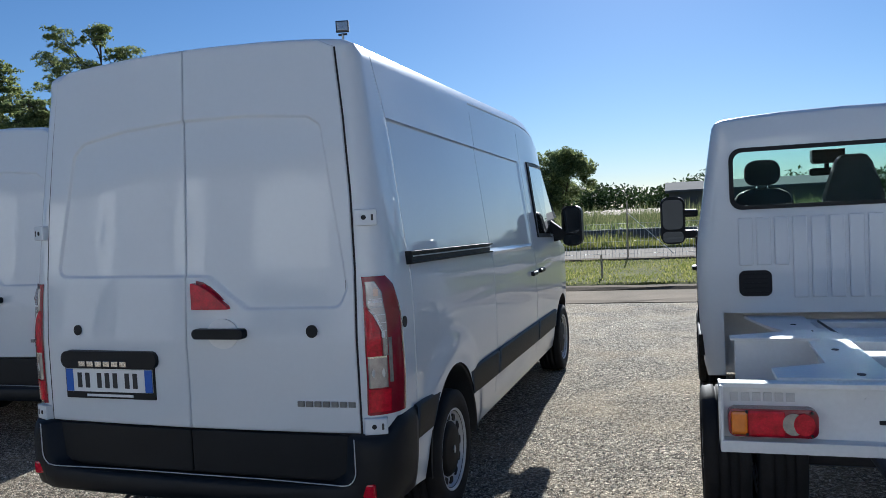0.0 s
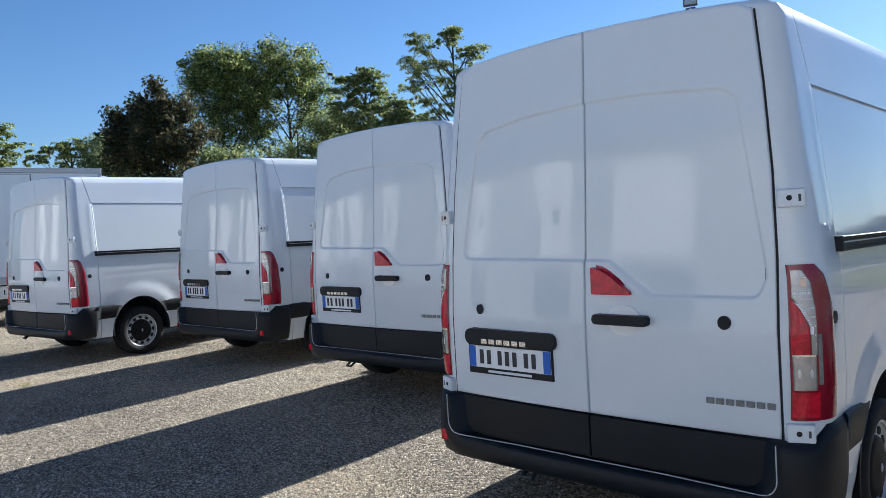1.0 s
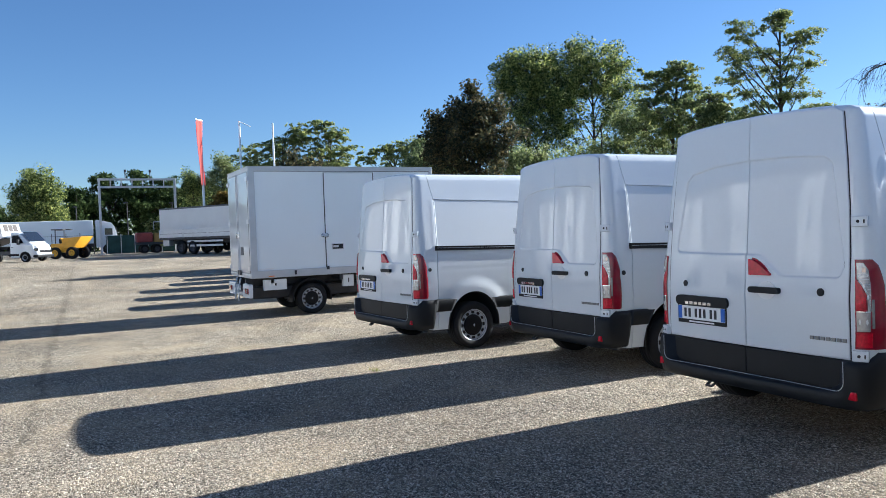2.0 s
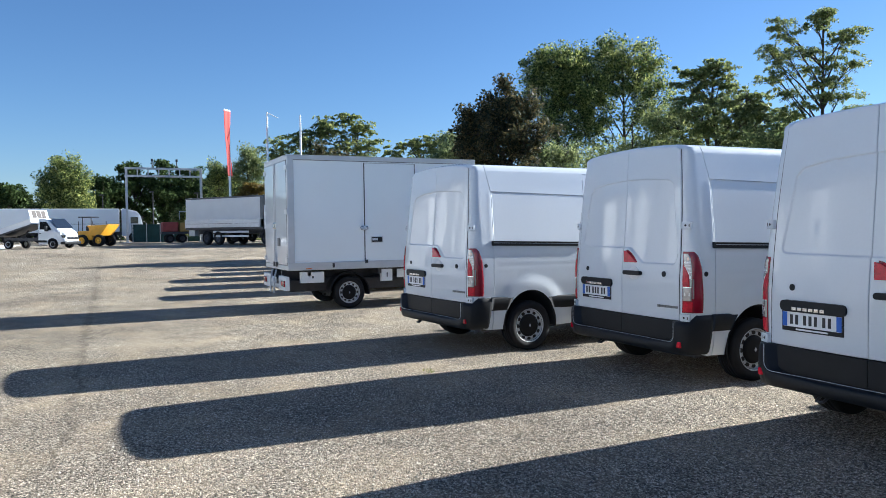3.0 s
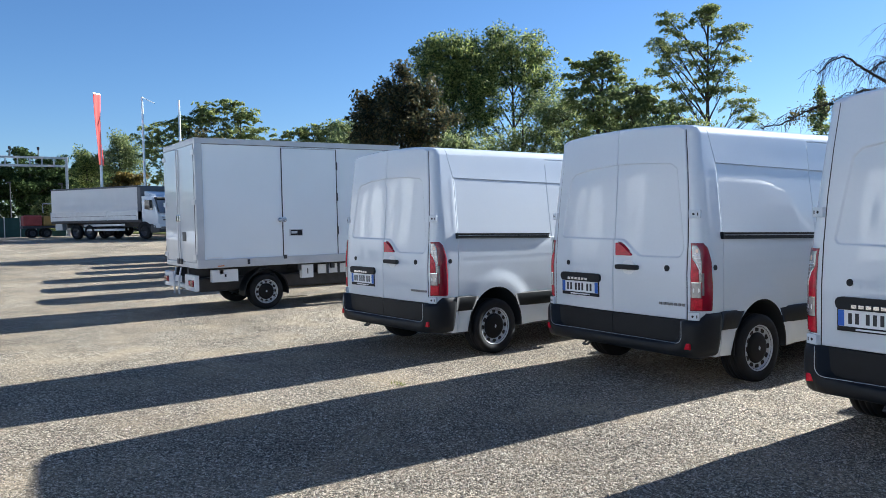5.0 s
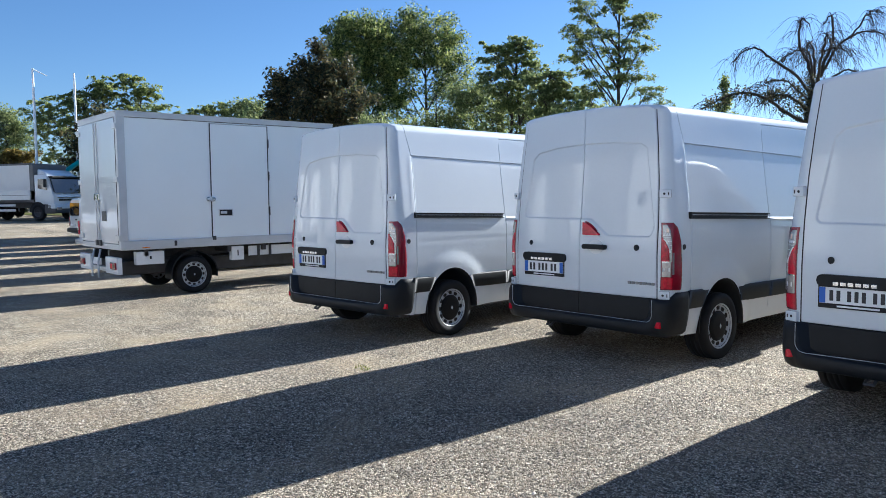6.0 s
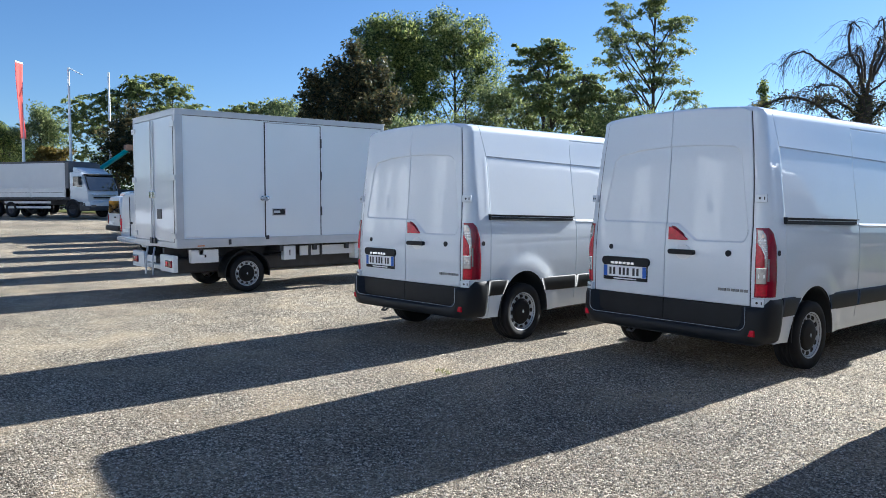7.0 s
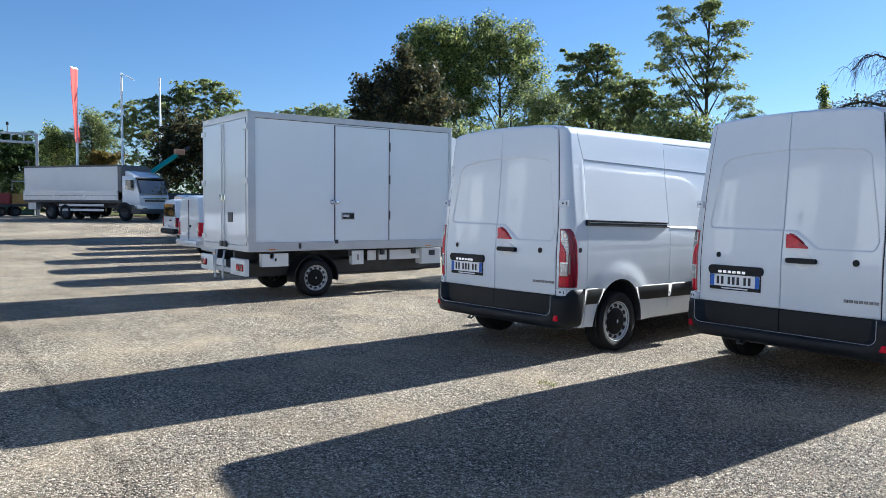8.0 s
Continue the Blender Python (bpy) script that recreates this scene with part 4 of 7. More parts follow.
# ---- cab shared by the truck chassis ----
def cab_mesh(open_windows):
    cut = [drum(0.55, 1.3, 4.62, ARCH_Z, 0.42), drum(-1.3, -0.55, 4.62, ARCH_Z, 0.42)]
    if open_windows:
        cut.append(box(-0.84, 0.84, 3.2, 3.95, 0.1, 0.79))
        cut.append(prism([(3.48, 0.83), (4.72, 0.83), (4.72, 1.45), (4.10, 2.13), (3.48, 2.16)], "x", -0.84, 0.84))
        cut.append(prism([(u, 1.775 + v) for u, v in rounded(1.5, 0.40, 0.07)], "y", 3.30, 3.60))
        cut.append(prism([(3.62, 1.42), (4.50, 1.40), (4.12, 1.88), (3.64, 1.88)], "x", -1.2, 1.2))
        cut.append(prism([(4.95, 1.45), (4.32, 2.10), (4.06, 2.06), (4.60, 1.30)], "x", -0.80, 0.80))
    name = "cab_shell"
    return carve(body_shell(3.42, True), cut, WHITE, name)


def add_cab(owner, dy, open_windows, label):
    """A forward-control van cab at a shift along y."""
    cab = part("cab", cab_mesh(open_windows), None, owner, label, at=pose(0, dy, 0))
    for side in (-1, 1):
        if not open_windows:
            part("side_window", prism([(3.6, 1.42), (4.55, 1.38), (4.12, 1.98), (3.62, 1.98)], "x", min(side * 0.93, side * 1.005), max(side * 0.93, side * 1.005)), DARK_GLASS, cab)
        mir = part("mirror", prism([(side * 1.185 + u, 1.475 + v) for u, v in rounded(0.20, 0.40, 0.06)], "y", 4.20, 4.33, 0.018), PLASTIC, cab, "black rounded door mirror", True)
        part("mirror_arm", box(*sorted((side * 0.98, side * 1.11)), 4.22, 4.30, 1.50, 1.565, 0.015), PLASTIC, mir)
        part("mirror_arm", box(*sorted((side * 0.98, side * 1.11)), 4.22, 4.30, 1.32, 1.39, 0.015), PLASTIC, mir)
        part("mirror_glass", prism([(side * 1.185 + u, 1.525 + v) for u, v in rounded(0.165, 0.25, 0.045)], "y", 4.193, 4.202), MIRROR, mir)
        part("mirror_glass", prism([(side * 1.185 + u, 1.335 + v) for u, v in rounded(0.165, 0.09, 0.03)], "y", 4.193, 4.202), MIRROR, mir)
        part("wheel_arch_trim", side_band(3.46, 4.15, 0.50, 0.66, 0.018, side=side), PLASTIC, cab, smooth=True)
        add_wheel(owner, side * 0.90, 4.62 + dy)
    grille = part("grille", box(-0.62, 0.62, 5.44, 5.60, 0.66, 0.86, 0.03), PLASTIC, cab, "black front grille", True)
    part("grille_bar", box(-0.5, 0.5, 5.59, 5.615, 0.77, 0.80, 0.006), CHROME, grille)
    part("front_bumper", box(-0.92, 0.92, 5.20, 5.62, 0.30, 0.52, 0.06), PLASTIC, cab, smooth=True)
    for side in (-1, 1):
        part("headlight", box(*sorted((side * 0.62, side * 0.88)), 5.22, 5.50, 0.78, 1.0, 0.05), DARK_GLASS, cab, "dark glazed headlight", True)
    for side in (-1, 1):
        part("door_joint", box(*sorted((side * 0.985, side * 1.021)), 3.50, 3.508, 0.70, 1.36), GAP, cab)
        part("door_handle", box(*sorted((side * 1.0, side * 1.05)), 3.56, 3.72, 1.10, 1.135, 0.012), PLASTIC, cab)
    if not open_windows:
        part("windscreen", ([(-0.78, 4.34, 2.22), (0.78, 4.34, 2.22), (0.9, 4.96, 1.52), (-0.9, 4.96, 1.52)], [(0, 1, 2, 3)]), DARK_GLASS, cab)
    return cab


# ---- box truck ----
def build_box_truck():
    T = thing("box_truck", "white refrigerated-style box truck with aluminium edges on gravel", "truck", pose(-17.61, 3.27, 0))
    W, Lg, Z0, Z1 = 1.055, 4.17, 0.82, 3.115
    bodyp = part("cargo_box", box(-W + 0.02, W - 0.02, 0.03, Lg - 0.03, Z0 + 0.1, Z1 - 0.05), PANEL, T, "smooth white insulated panels")
    def alu(name, *b, bevel=0.012):
        part(name, box(*b, bevel), ALU, bodyp)
    for s in (-1, 1):
        x0, x1 = sorted((s * (W - 0.035), s * (W + 0.006)))
        alu("roof_rail", x0, x1, 0.0, Lg, Z1 - 0.085, Z1)
        alu("skirt_rail", x0, x1, 0.0, Lg, Z0, Z0 + 0.155)
        alu("corner_post", x0, x1, -0.004, 0.13, Z0 + 0.15, Z1 - 0.08)
        alu("corner_post", x0, x1, Lg - 0.07, Lg + 0.004, Z0 + 0.15, Z1 - 0.08)
        alu("rear_post", *sorted((s * (W - 0.07), s * (W - 0.002))), -0.006, 0.05, Z0 + 0.02, Z1 - 0.02)
    alu("rear_header", -W + 0.06, W - 0.06, -0.006, 0.06, Z1 - 0.09, Z1)
    alu("rear_sill", -W + 0.06, W - 0.06, -0.006, 0.06, Z0, Z0 + 0.10)
    alu("front_header", -W, W, Lg - 0.05, Lg + 0.006, Z1 - 0.08, Z1)
    part("roof_sheet", box(-W + 0.03, W - 0.03, 0.02, Lg - 0.02, Z1 - 0.05, Z1 - 0.008), PANEL, bodyp)
    for s in (-1, 1):
        xa, xb = sorted((s * (W - 0.03), s * (W - 0.0165)))
        # dark strip drawn as the shadow line below the roof rail
        part("panel_seam", box(xa, xb, 0.13, Lg - 0.07, Z1 - 0.094, Z1 - 0.084), DARK_STEEL, bodyp)
        # pale seam along the corner post
        part("panel_seam", box(xa, xb, 0.128, 0.135, Z0 + 0.15, Z1 - 0.09), GALV, bodyp)
        part("roof_drip", box(*sorted((s * (W - 0.02), s * (W + 0.012))), -0.01, Lg + 0.01, Z1 - 0.006, Z1 + 0.012, 0.003), GALV, bodyp)
        part("door_seam", box(*sorted((s * (W - 0.082), s * (W - 0.070))), -0.010, 0.01, Z0 + 0.10, Z1 - 0.09), DARK_STEEL, bodyp)
    part("roof_drip", box(-W, W, -0.014, 0.03, Z1 - 0.006, Z1 + 0.012, 0.003), GALV, bodyp)
    # side door
    y0, y1, z0, z1 = 1.60, 2.735, 0.925, 3.0
    door = part("side_door", box(W - 0.03, W - 0.008, y0 + 0.012, y1 - 0.012, z0 + 0.012, z1 - 0.012, 0.006), PANEL, bodyp)
    for b in ((y0 - 0.004, y0 + 0.012, z0, z1), (y1 - 0.012, y1 + 0.004, z0, z1), (y0, y1, z1 - 0.012, z1 + 0.004), (y0, y1, z0 - 0.004, z0 + 0.012)):
        part("door_seal", box(W - 0.03, W - 0.006, *b), GALV if b[1] - b[0] > 0.5 else DARK_STEEL, bodyp)
    part("door_lock", prism([(1.585 + u, 1.66 + v) for u, v in rounded(0.17, 0.085, 0.04)], "x", W - 0.012, W + 0.03, 0.008), CHROME, door, "chrome door latch", True)
    plate = part("handle_plate", box(W - 0.012, W + 0.004, 1.73, 2.0, 1.35, 1.48, 0.006), ALU, door)
    part("handle_recess", box(W + 0.003, W + 0.008, 1.75, 1.98, 1.365, 1.465), GAP, plate)
    part("handle_lever", box(W + 0.006, W + 0.022, 1.76, 1.88, 1.395, 1.44, 0.006), ALU, plate)
    for z in (1.35, 2.0, 2.6):
        part("door_hinge", box(W - 0.012, W + 0.010, y1 - 0.012, y1 + 0.016, z, z + 0.16, 0.004), DARK_STEEL, door)
    part("drain_clip", box(W, W + 0.02, 1.60, 1.66, 0.93, 1.0, 0.005), DARK_STEEL, bodyp)
    for y in (0.90, 4.0):
        part("marker_clip", box(W, W + 0.02, y, y + 0.045, 0.86, 0.95, 0.004), DARK_STEEL, bodyp)
    for y in (0.35, 3.55):
        part("side_marker", box(W + 0.004, W + 0.012, y, y + 0.12, 0.845, 0.862), AMBER, bodyp)
    part("maker_label", box(W - 0.022, W - 0.0145, 0.17, 0.46, 0.985, 1.02, 0.004), PLATE, bodyp)
    # rear doors
    for s in (-1, 1):
        a, b = sorted((s * 0.008, s * (W - 0.075)))
        d = part("rear_door", box(a, b, -0.012, 0.02, Z0 + 0.11, Z1 - 0.10, 0.006), WHITE, bodyp, "glossy white rear door")
        for z in (0.98, 1.95, 2.83):
            a, b = sorted((s * (W - 0.17), s * (W + 0.02)))
            part("door_hinge", box(a, b, -0.03, 0.0, z, z + 0.09, 0.008), ALU, d)
        part("lock_bar", tube([(s * 0.06, -0.03, Z0 + 0.05), (s * 0.06, -0.03, Z1 - 0.12)], 0.012, 8), ALU, d)
        part("lock_cup", box(*sorted((s * 0.03, s * 0.14)), -0.045, -0.01, Z0 + 0.05, Z0 + 0.15, 0.01), DARK_STEEL, d)
        part("bar_guide", box(*sorted((s * 0.02, s * 0.13)), -0.045, -0.01, 1.66, 1.78, 0.012), CHROME, d)
    part("handle_plate", box(0.2, 0.42, -0.022, -0.01, 1.30, 1.47, 0.006), DARK_STEEL, bodyp)
    # chassis
    ch = part("chassis", box(-0.46, -0.38, 0.0, 5.0, 0.58, 0.80), DARK_STEEL, T, "dark chassis rails below the box")
    part("chassis_rail", box(0.38, 0.46, 0.0, 5.0, 0.58, 0.80), DARK_STEEL, ch)
    for y in (0.4, 1.9, 2.6, 3.3):
        part("cross_member", box(-1.0, 1.0, y, y + 0.07, 0.70, 0.81), DARK_STEEL, ch)
    for s in (-1, 1):
        def bx(name, xa, xb, *r, m=FRAME_WHITE, bevel=0.008, parent=ch):
            a, b = sorted((s * xa, s * xb))
            return part(name, box(a, b, *r, bevel), m, parent)
        bx("outrigger", 0.88, 1.0, 0.26, 0.74, 0.56, 0.78)
        bx("outrigger_slot", 1.0, 1.004, 0.49, 0.52, 0.65, 0.70, m=GAP, bevel=0)
        bx("outrigger", 0.88, 1.0, 1.98, 2.22, 0.54, 0.79)
        bx("outrigger_slot", 1.0, 1.004, 2.09, 2.11, 0.62, 0.72, m=GAP, bevel=0)
        bx("side_guard", 0.9, 0.93, 2.35, 3.6, 0.60, 0.78)
        for y in (2.52, 2.76):
            bx("guard_stay", 0.93, 0.97, y, y + 0.04, 0.58, 0.80, m=DARK_STEEL)
        bx("cold_unit", 0.80, 1.02, 3.50, 3.95, 0.50, 0.80)
        bx("unit_panel", 1.02, 1.024, 3.66, 3.80, 0.66, 0.76, m=DARK_STEEL, bevel=0)
        g = bmesh.new()
        pts = [(1.29 + 0.43 * math.cos(t), WHEEL_R + 0.43 * math.sin(t)) for t in np.linspace(radians(-8), radians(188), 18)]
        inner = [(1.29 + 0.41 * math.cos(t), WHEEL_R + 0.41 * math.sin(t)) for t in np.linspace(radians(188), radians(-8), 18)]
        guard = prism(pts + inner, "x", *sorted((s * 0.66, s * 0.97)))
        part("mudguard", guard, PLASTIC, ch, "black plastic mudguard")
        add_wheel(T, s * 0.84, 1.29)
        lampbar = part("lamp_panel", box(*sorted((s * 0.42, s * 1.04)), -0.06, 0.02, 0.42, 0.70, 0.01), FRAME_WHITE, ch, "white rear lamp panel")
        part("tail_lamp", box(*sorted((s * 0.72, s * 0.99)), -0.085, -0.055, 0.50, 0.62, 0.012), DEEP_RED, lampbar)
        part("tail_lens", box(*sorted((s * 0.74, s * 0.84)), -0.09, -0.08, 0.52, 0.60, 0.006), RED, lampbar)
    part("drive_shaft_cover", box(-0.62, 0.62, 0.1, 4.25, 0.36, 0.62, 0.04), DARK_STEEL, ch)
    part("axle", tube([(-0.85, 1.29, 0.33), (0.85, 1.29, 0.33)], 0.055), DARK_STEEL, ch)
    step = part("rear_step", box(-0.42, 0.42, -0.05, 0.02, 0.44, 0.52, 0.01), ALU, ch, "aluminium folding rear step")
    for x in (-0.30, 0.05):
        part("step_leg", tube([(x, -0.02, 0.80), (x + 0.08, -0.09, 0.60), (x + 0.08, -0.09, 0.32)], 0.018, 8), ALU, step)
    part("number_plate", box(-0.30, 0.18, -0.058, -0.048, 0.54, 0.66, 0.003), PLATE, step, "white registration plate")
    # cab
    add_cab(T, 4.30 - 0.06, False, "white truck cab ahead of the box")
    part("air_deflector", prism([(4.30, 2.40), (4.30, 3.0), (4.55, 2.93), (4.95, 2.60), (5.15, 2.42)], "x", -0.85, 0.85, 0.05), WHITE, T, "white roof air deflector", True)
    return T


# ---- bare chassis cab ----
def drop(y):
    """How far the chassis frame falls from over the axle towards the cab."""
    return 0.10 * float(ease(1.1, 2.2, y))


def flange(s):
    """Top plate of a frame rail, wide at the rear corner and again at the cab."""
    ys = [0.10, 0.28, 0.30, 0.36, 0.42, 0.7, 1.1, 1.4, 1.7, 2.0, 2.2, 2.4, 2.62]
    out = np.interp(ys, [0.10, 0.30, 0.42, 1.10, 2.0, 2.62], [0.76, 0.76, 0.52, 0.50, 0.56, 0.70])
    verts = [(s * x, y, z - drop(y)) for y, o in zip(ys, out) for x, z in ((0.30, 0.845), (0.30, 0.862), (o, 0.862), (o, 0.845))]
    n = len(ys)
    faces = [(4 * i + a, 4 * i + (a + 1) % 4, 4 * i + 4 + (a + 1) % 4, 4 * i + 4 + a) for i in range(n - 1) for a in range(4)]
    return verts, faces + [(0, 1, 2, 3), (4 * n - 1, 4 * n - 2, 4 * n - 3, 4 * n - 4)]


def build_chassis_truck():
    T = thing("chassis_truck", "white chassis cab truck with bare white frame and dual wheels", "truck", pose(1.36, 3.42, 0))
    bar = part("lamp_bar", box(-1.0, 1.0, 0.03, 0.05, 0.62, 0.85, 0.004), FRAME_WHITE, T, "white folded rear lamp bar")
    part("bar_lip", box(-1.0, 1.0, -0.035, 0.05, 0.572, 0.622, 0.006), FRAME_WHITE, bar)
    part("bar_flange", box(-1.0, 1.0, -0.01, 0.055, 0.838, 0.862, 0.005), FRAME_WHITE, bar)
    for s in (-1, 1):
        part("bar_cheek", box(*sorted((s * 0.985, s * 1.0)), -0.03, 0.10, 0.578, 0.855, 0.004), FRAME_WHITE, bar)
        cx, cz = s * 0.795, 0.70
        lamp = part("tail_lamp", prism([(cx + u, cz + v) for u, v in rounded(0.345, 0.118, 0.028)], "y", -0.032, 0.03, 0.006), DEEP_RED, bar, "long red, amber and clear tail lamp", True)
        for u in (-0.10, 0.148):
            for v in (-0.048, 0.048):
                part("lamp_screw", prism([(cx - s * u + 0.006 * math.cos(t), cz + v + 0.006 * math.sin(t)) for t in (k * math.pi / 4 for k in range(8))], "y", -0.044, -0.03), GAP, lamp)
        o = -s
        part("amber_lens", box(*sorted((cx - o * 0.162, cx - o * 0.098)), -0.04, -0.028, cz - 0.048, cz + 0.048, 0.012), AMBER, lamp)
        part("red_lens", box(*sorted((cx - o * 0.096, cx + o * 0.046)), -0.04, -0.028, cz - 0.052, cz + 0.052, 0.008), RED, lamp)
        part("clear_lens", prism([(cx + o * 0.078 + 0.042 * math.cos(t), cz + 0.046 * math.sin(t)) for t in (k * math.pi / 12 for k in range(24))], "y", -0.042, -0.028), CLEAR, lamp)
        part("red_lens", prism([(cx + o * 0.118 + 0.040 * math.cos(t), cz + 0.046 * math.sin(t)) for t in (k * math.pi / 12 for k in range(24))], "y", -0.045, -0.028), RED, lamp)
        for x in (0.28, 0.345):
            part("bar_slot", box(*sorted((s * x, s * (x + 0.045))), 0.024, 0.034, 0.690, 0.708, 0.004), GAP, bar)
        for z in (0.665, 0.745):
            part("bolt_hole", prism([(s * 0.335 + 0.007 * math.cos(t), z + 0.007 * math.sin(t)) for t in (k * math.pi / 6 for k in range(12))], "y", 0.025, 0.034), GAP, bar)
        part("weld_boss", prism([(s * 0.43 + 0.012 * math.cos(t), 0.79 + 0.012 * math.sin(t)) for t in (k * math.pi / 6 for k in range(12))], "y", 0.025, 0.034), FRAME_WHITE, bar)
        # frame side
        ys = np.linspace(0.08, 2.75, 16)
        rail = part("frame_rail", prism([(y, 0.84 - drop(y)) for y in ys] + [(y, 0.66 - drop(y)) for y in ys[::-1]], "x", *sorted((s * 0.37, s * 0.46))), FRAME_WHITE, T, "white painted frame rail, dropping towards the cab")
        part("rail_flange", flange(s), FRAME_WHITE, rail)
        part("outrigger", box(*sorted((s * 0.45, s * 0.87)), 1.02, 1.05, 0.60, 0.86, 0.004), FRAME_WHITE, rail)
        part("outrigger_top", prism([(s * 0.45, 1.00), (s * 0.89, 1.00), (s * 0.89, 1.10), (s * 0.45, 1.30)][::s], "z", 0.864, 0.876), FRAME_WHITE, rail)
        for y in (0.18, 0.75, 1.5, 2.2):
            part("bolt_hole", prism([(s * 0.42 + 0.018 * math.cos(t), y + 0.018 * math.sin(t)) for t in (k * math.pi / 6 for k in range(12))], "z", 0.860 - drop(y), 0.866 - drop(y)), GAP, rail)
        add_wheel(T, s * 0.95, 0.80)
        add_wheel(T, s * 0.70, 0.80)
    for y in (0.30, 0.72, 1.15, 1.62, 2.05, 2.50):
        part("cross_member", box(-0.40, 0.40, y, y + 0.16, 0.70 - drop(y), 0.835 - drop(y), 0.01), FRAME_WHITE, T)
    part("brake_pipe", tube([(-0.30, 0.5, 0.80), (-0.28, 1.5, 0.82), (-0.22, 2.5, 0.74)], 0.008, 6), PLASTIC, T)
    part("axle", tube([(-0.85, 0.80, WHEEL_R), (0.85, 0.80, WHEEL_R)], 0.07), DARK_STEEL, T)
    part("differential", tube([(0, 0.62, WHEEL_R), (0, 0.98, WHEEL_R)], [0.10, 0.14], 14), DARK_STEEL, T)
    part("spare_wheel_plate", box(-0.35, 0.35, 0.15, 0.75, 0.42, 0.46, 0.02), DARK_STEEL, T)
    cab = add_cab(T, 2.6 - 3.42, True, "glossy white cab with ribbed back wall")
    rw = part("rear_window", prism([(u, 1.775 + v) for u, v in rounded(1.52, 0.42, 0.075)], "y", 3.425, 3.431), GLASS, cab, "rear cab window")
    rw.visible_shadow = False
    seal = bmesh.new()
    outer, inner = rounded(1.55, 0.45, 0.085), rounded(1.49, 0.39, 0.07)
    n = len(outer)
    rings = [[seal.verts.new((u, y, 1.775 + v)) for u, v in loop] for loop, y in ((outer, 3.425), (outer, 3.408), (inner, 3.408), (inner, 3.432))]
    for a, b in zip(rings, rings[1:]):
        for i in range(n):
            seal.faces.new((a[i], a[(i + 1) % n], b[(i + 1) % n], b[i]))
    part("window_seal", seal, PLASTIC, rw)
    ws = part("windscreen", prism([(4.16, 2.09), (4.80, 1.42), (4.806, 1.424), (4.166, 2.095)], "x", -0.80, 0.80), GLASS, cab)
    ws.visible_shadow = False
    for k in range(12):
        x = -0.735 + 0.122 * k
        part("wall_rib", box(x + 0.012, x + 0.110, 3.404, 3.425, 1.14 if x < -0.45 else 0.90, 1.49, 0.010), WHITE, cab)
    part("back_recess", box(-0.83, 0.83, 3.72, 3.76, 0.28, 0.80), FRAME_WHITE, cab)
    vent = part("vent_opening", prism([(-0.615 + u, 1.008 + v) for u, v in rounded(0.225, 0.19, 0.045)], "y", 3.408, 3.424), GAP, cab, "black air vent opening")
    for k in range(5):
        part("vent_slat", box(-0.70, -0.53, 3.4065, 3.410, 0.935 + 0.034 * k, 0.947 + 0.034 * k), PLASTIC, vent)
    for x, top, wide, tall in ((-0.52, 1.92, 0.215, False), (0.10, 1.93, 0.20, True), (0.47, 1.84, 0.12, False)):
        if tall:
            back = [(x - wide, 0.95), (x + wide, 0.95), (x + wide, 1.62), (x + wide * 0.82, 1.72), (x + wide * 0.62, 1.86), (x + wide * 0.42, 1.92), (x - wide * 0.42, 1.92), (x - wide * 0.62, 1.86), (x - wide * 0.82, 1.72), (x - wide, 1.62)]
        else:
            back = [(x - wide, 0.95), (x + wide, 0.95), (x + wide, 1.58), (x + wide * 0.85, 1.665), (x + wide * 0.5, 1.70), (x - wide * 0.5, 1.70), (x - wide * 0.85, 1.665), (x - wide, 1.58)]
        seat = part("seat", prism(back, "y", 3.64, 3.80, 0.035), FABRIC, cab, "dark grey cab seat", True)
        if not tall:
            part("headrest", prism([(x + u, top - 0.10 + v) for u, v in rounded(min(0.245, wide * 1.5), 0.19, 0.07)], "y", 3.66, 3.78, 0.02), FABRIC, seat, smooth=True)
            for u in (-0.04, 0.04):
                part("headrest_post", tube([(x + u, 3.72, 1.68), (x + u, 3.72, top - 0.17)], 0.008, 6), CHROME, seat)
    part("inner_mirror", prism([(0.0 + u, 1.815 + v) for u, v in rounded(0.25, 0.06, 0.02)], "y", 4.13, 4.17, 0.006), PLASTIC, cab)
    part("mirror_stem", box(-0.012, 0.022, 4.15, 4.19, 1.84, 1.90, 0.008), PLASTIC, cab)
    part("roof_console", prism([(-0.11, 1.99), (-0.11, 1.90), (-0.09, 1.88), (0.11, 1.88), (0.13, 1.90), (0.13, 1.99)], "y", 4.10, 4.22, 0.01), PLASTIC, cab)
    for i in range(6):
        part("name_bar", box(-0.955 + 0.044 * i, -0.922 + 0.044 * i, 0.023, 0.031, 0.778, 0.815, 0.001), GALV, bar)
    part("dashboard", box(-0.8, 0.8, 4.45, 4.70, 1.0, 1.36, 0.06), PLASTIC, cab)
    return T


build_box_truck()
build_chassis_truck()


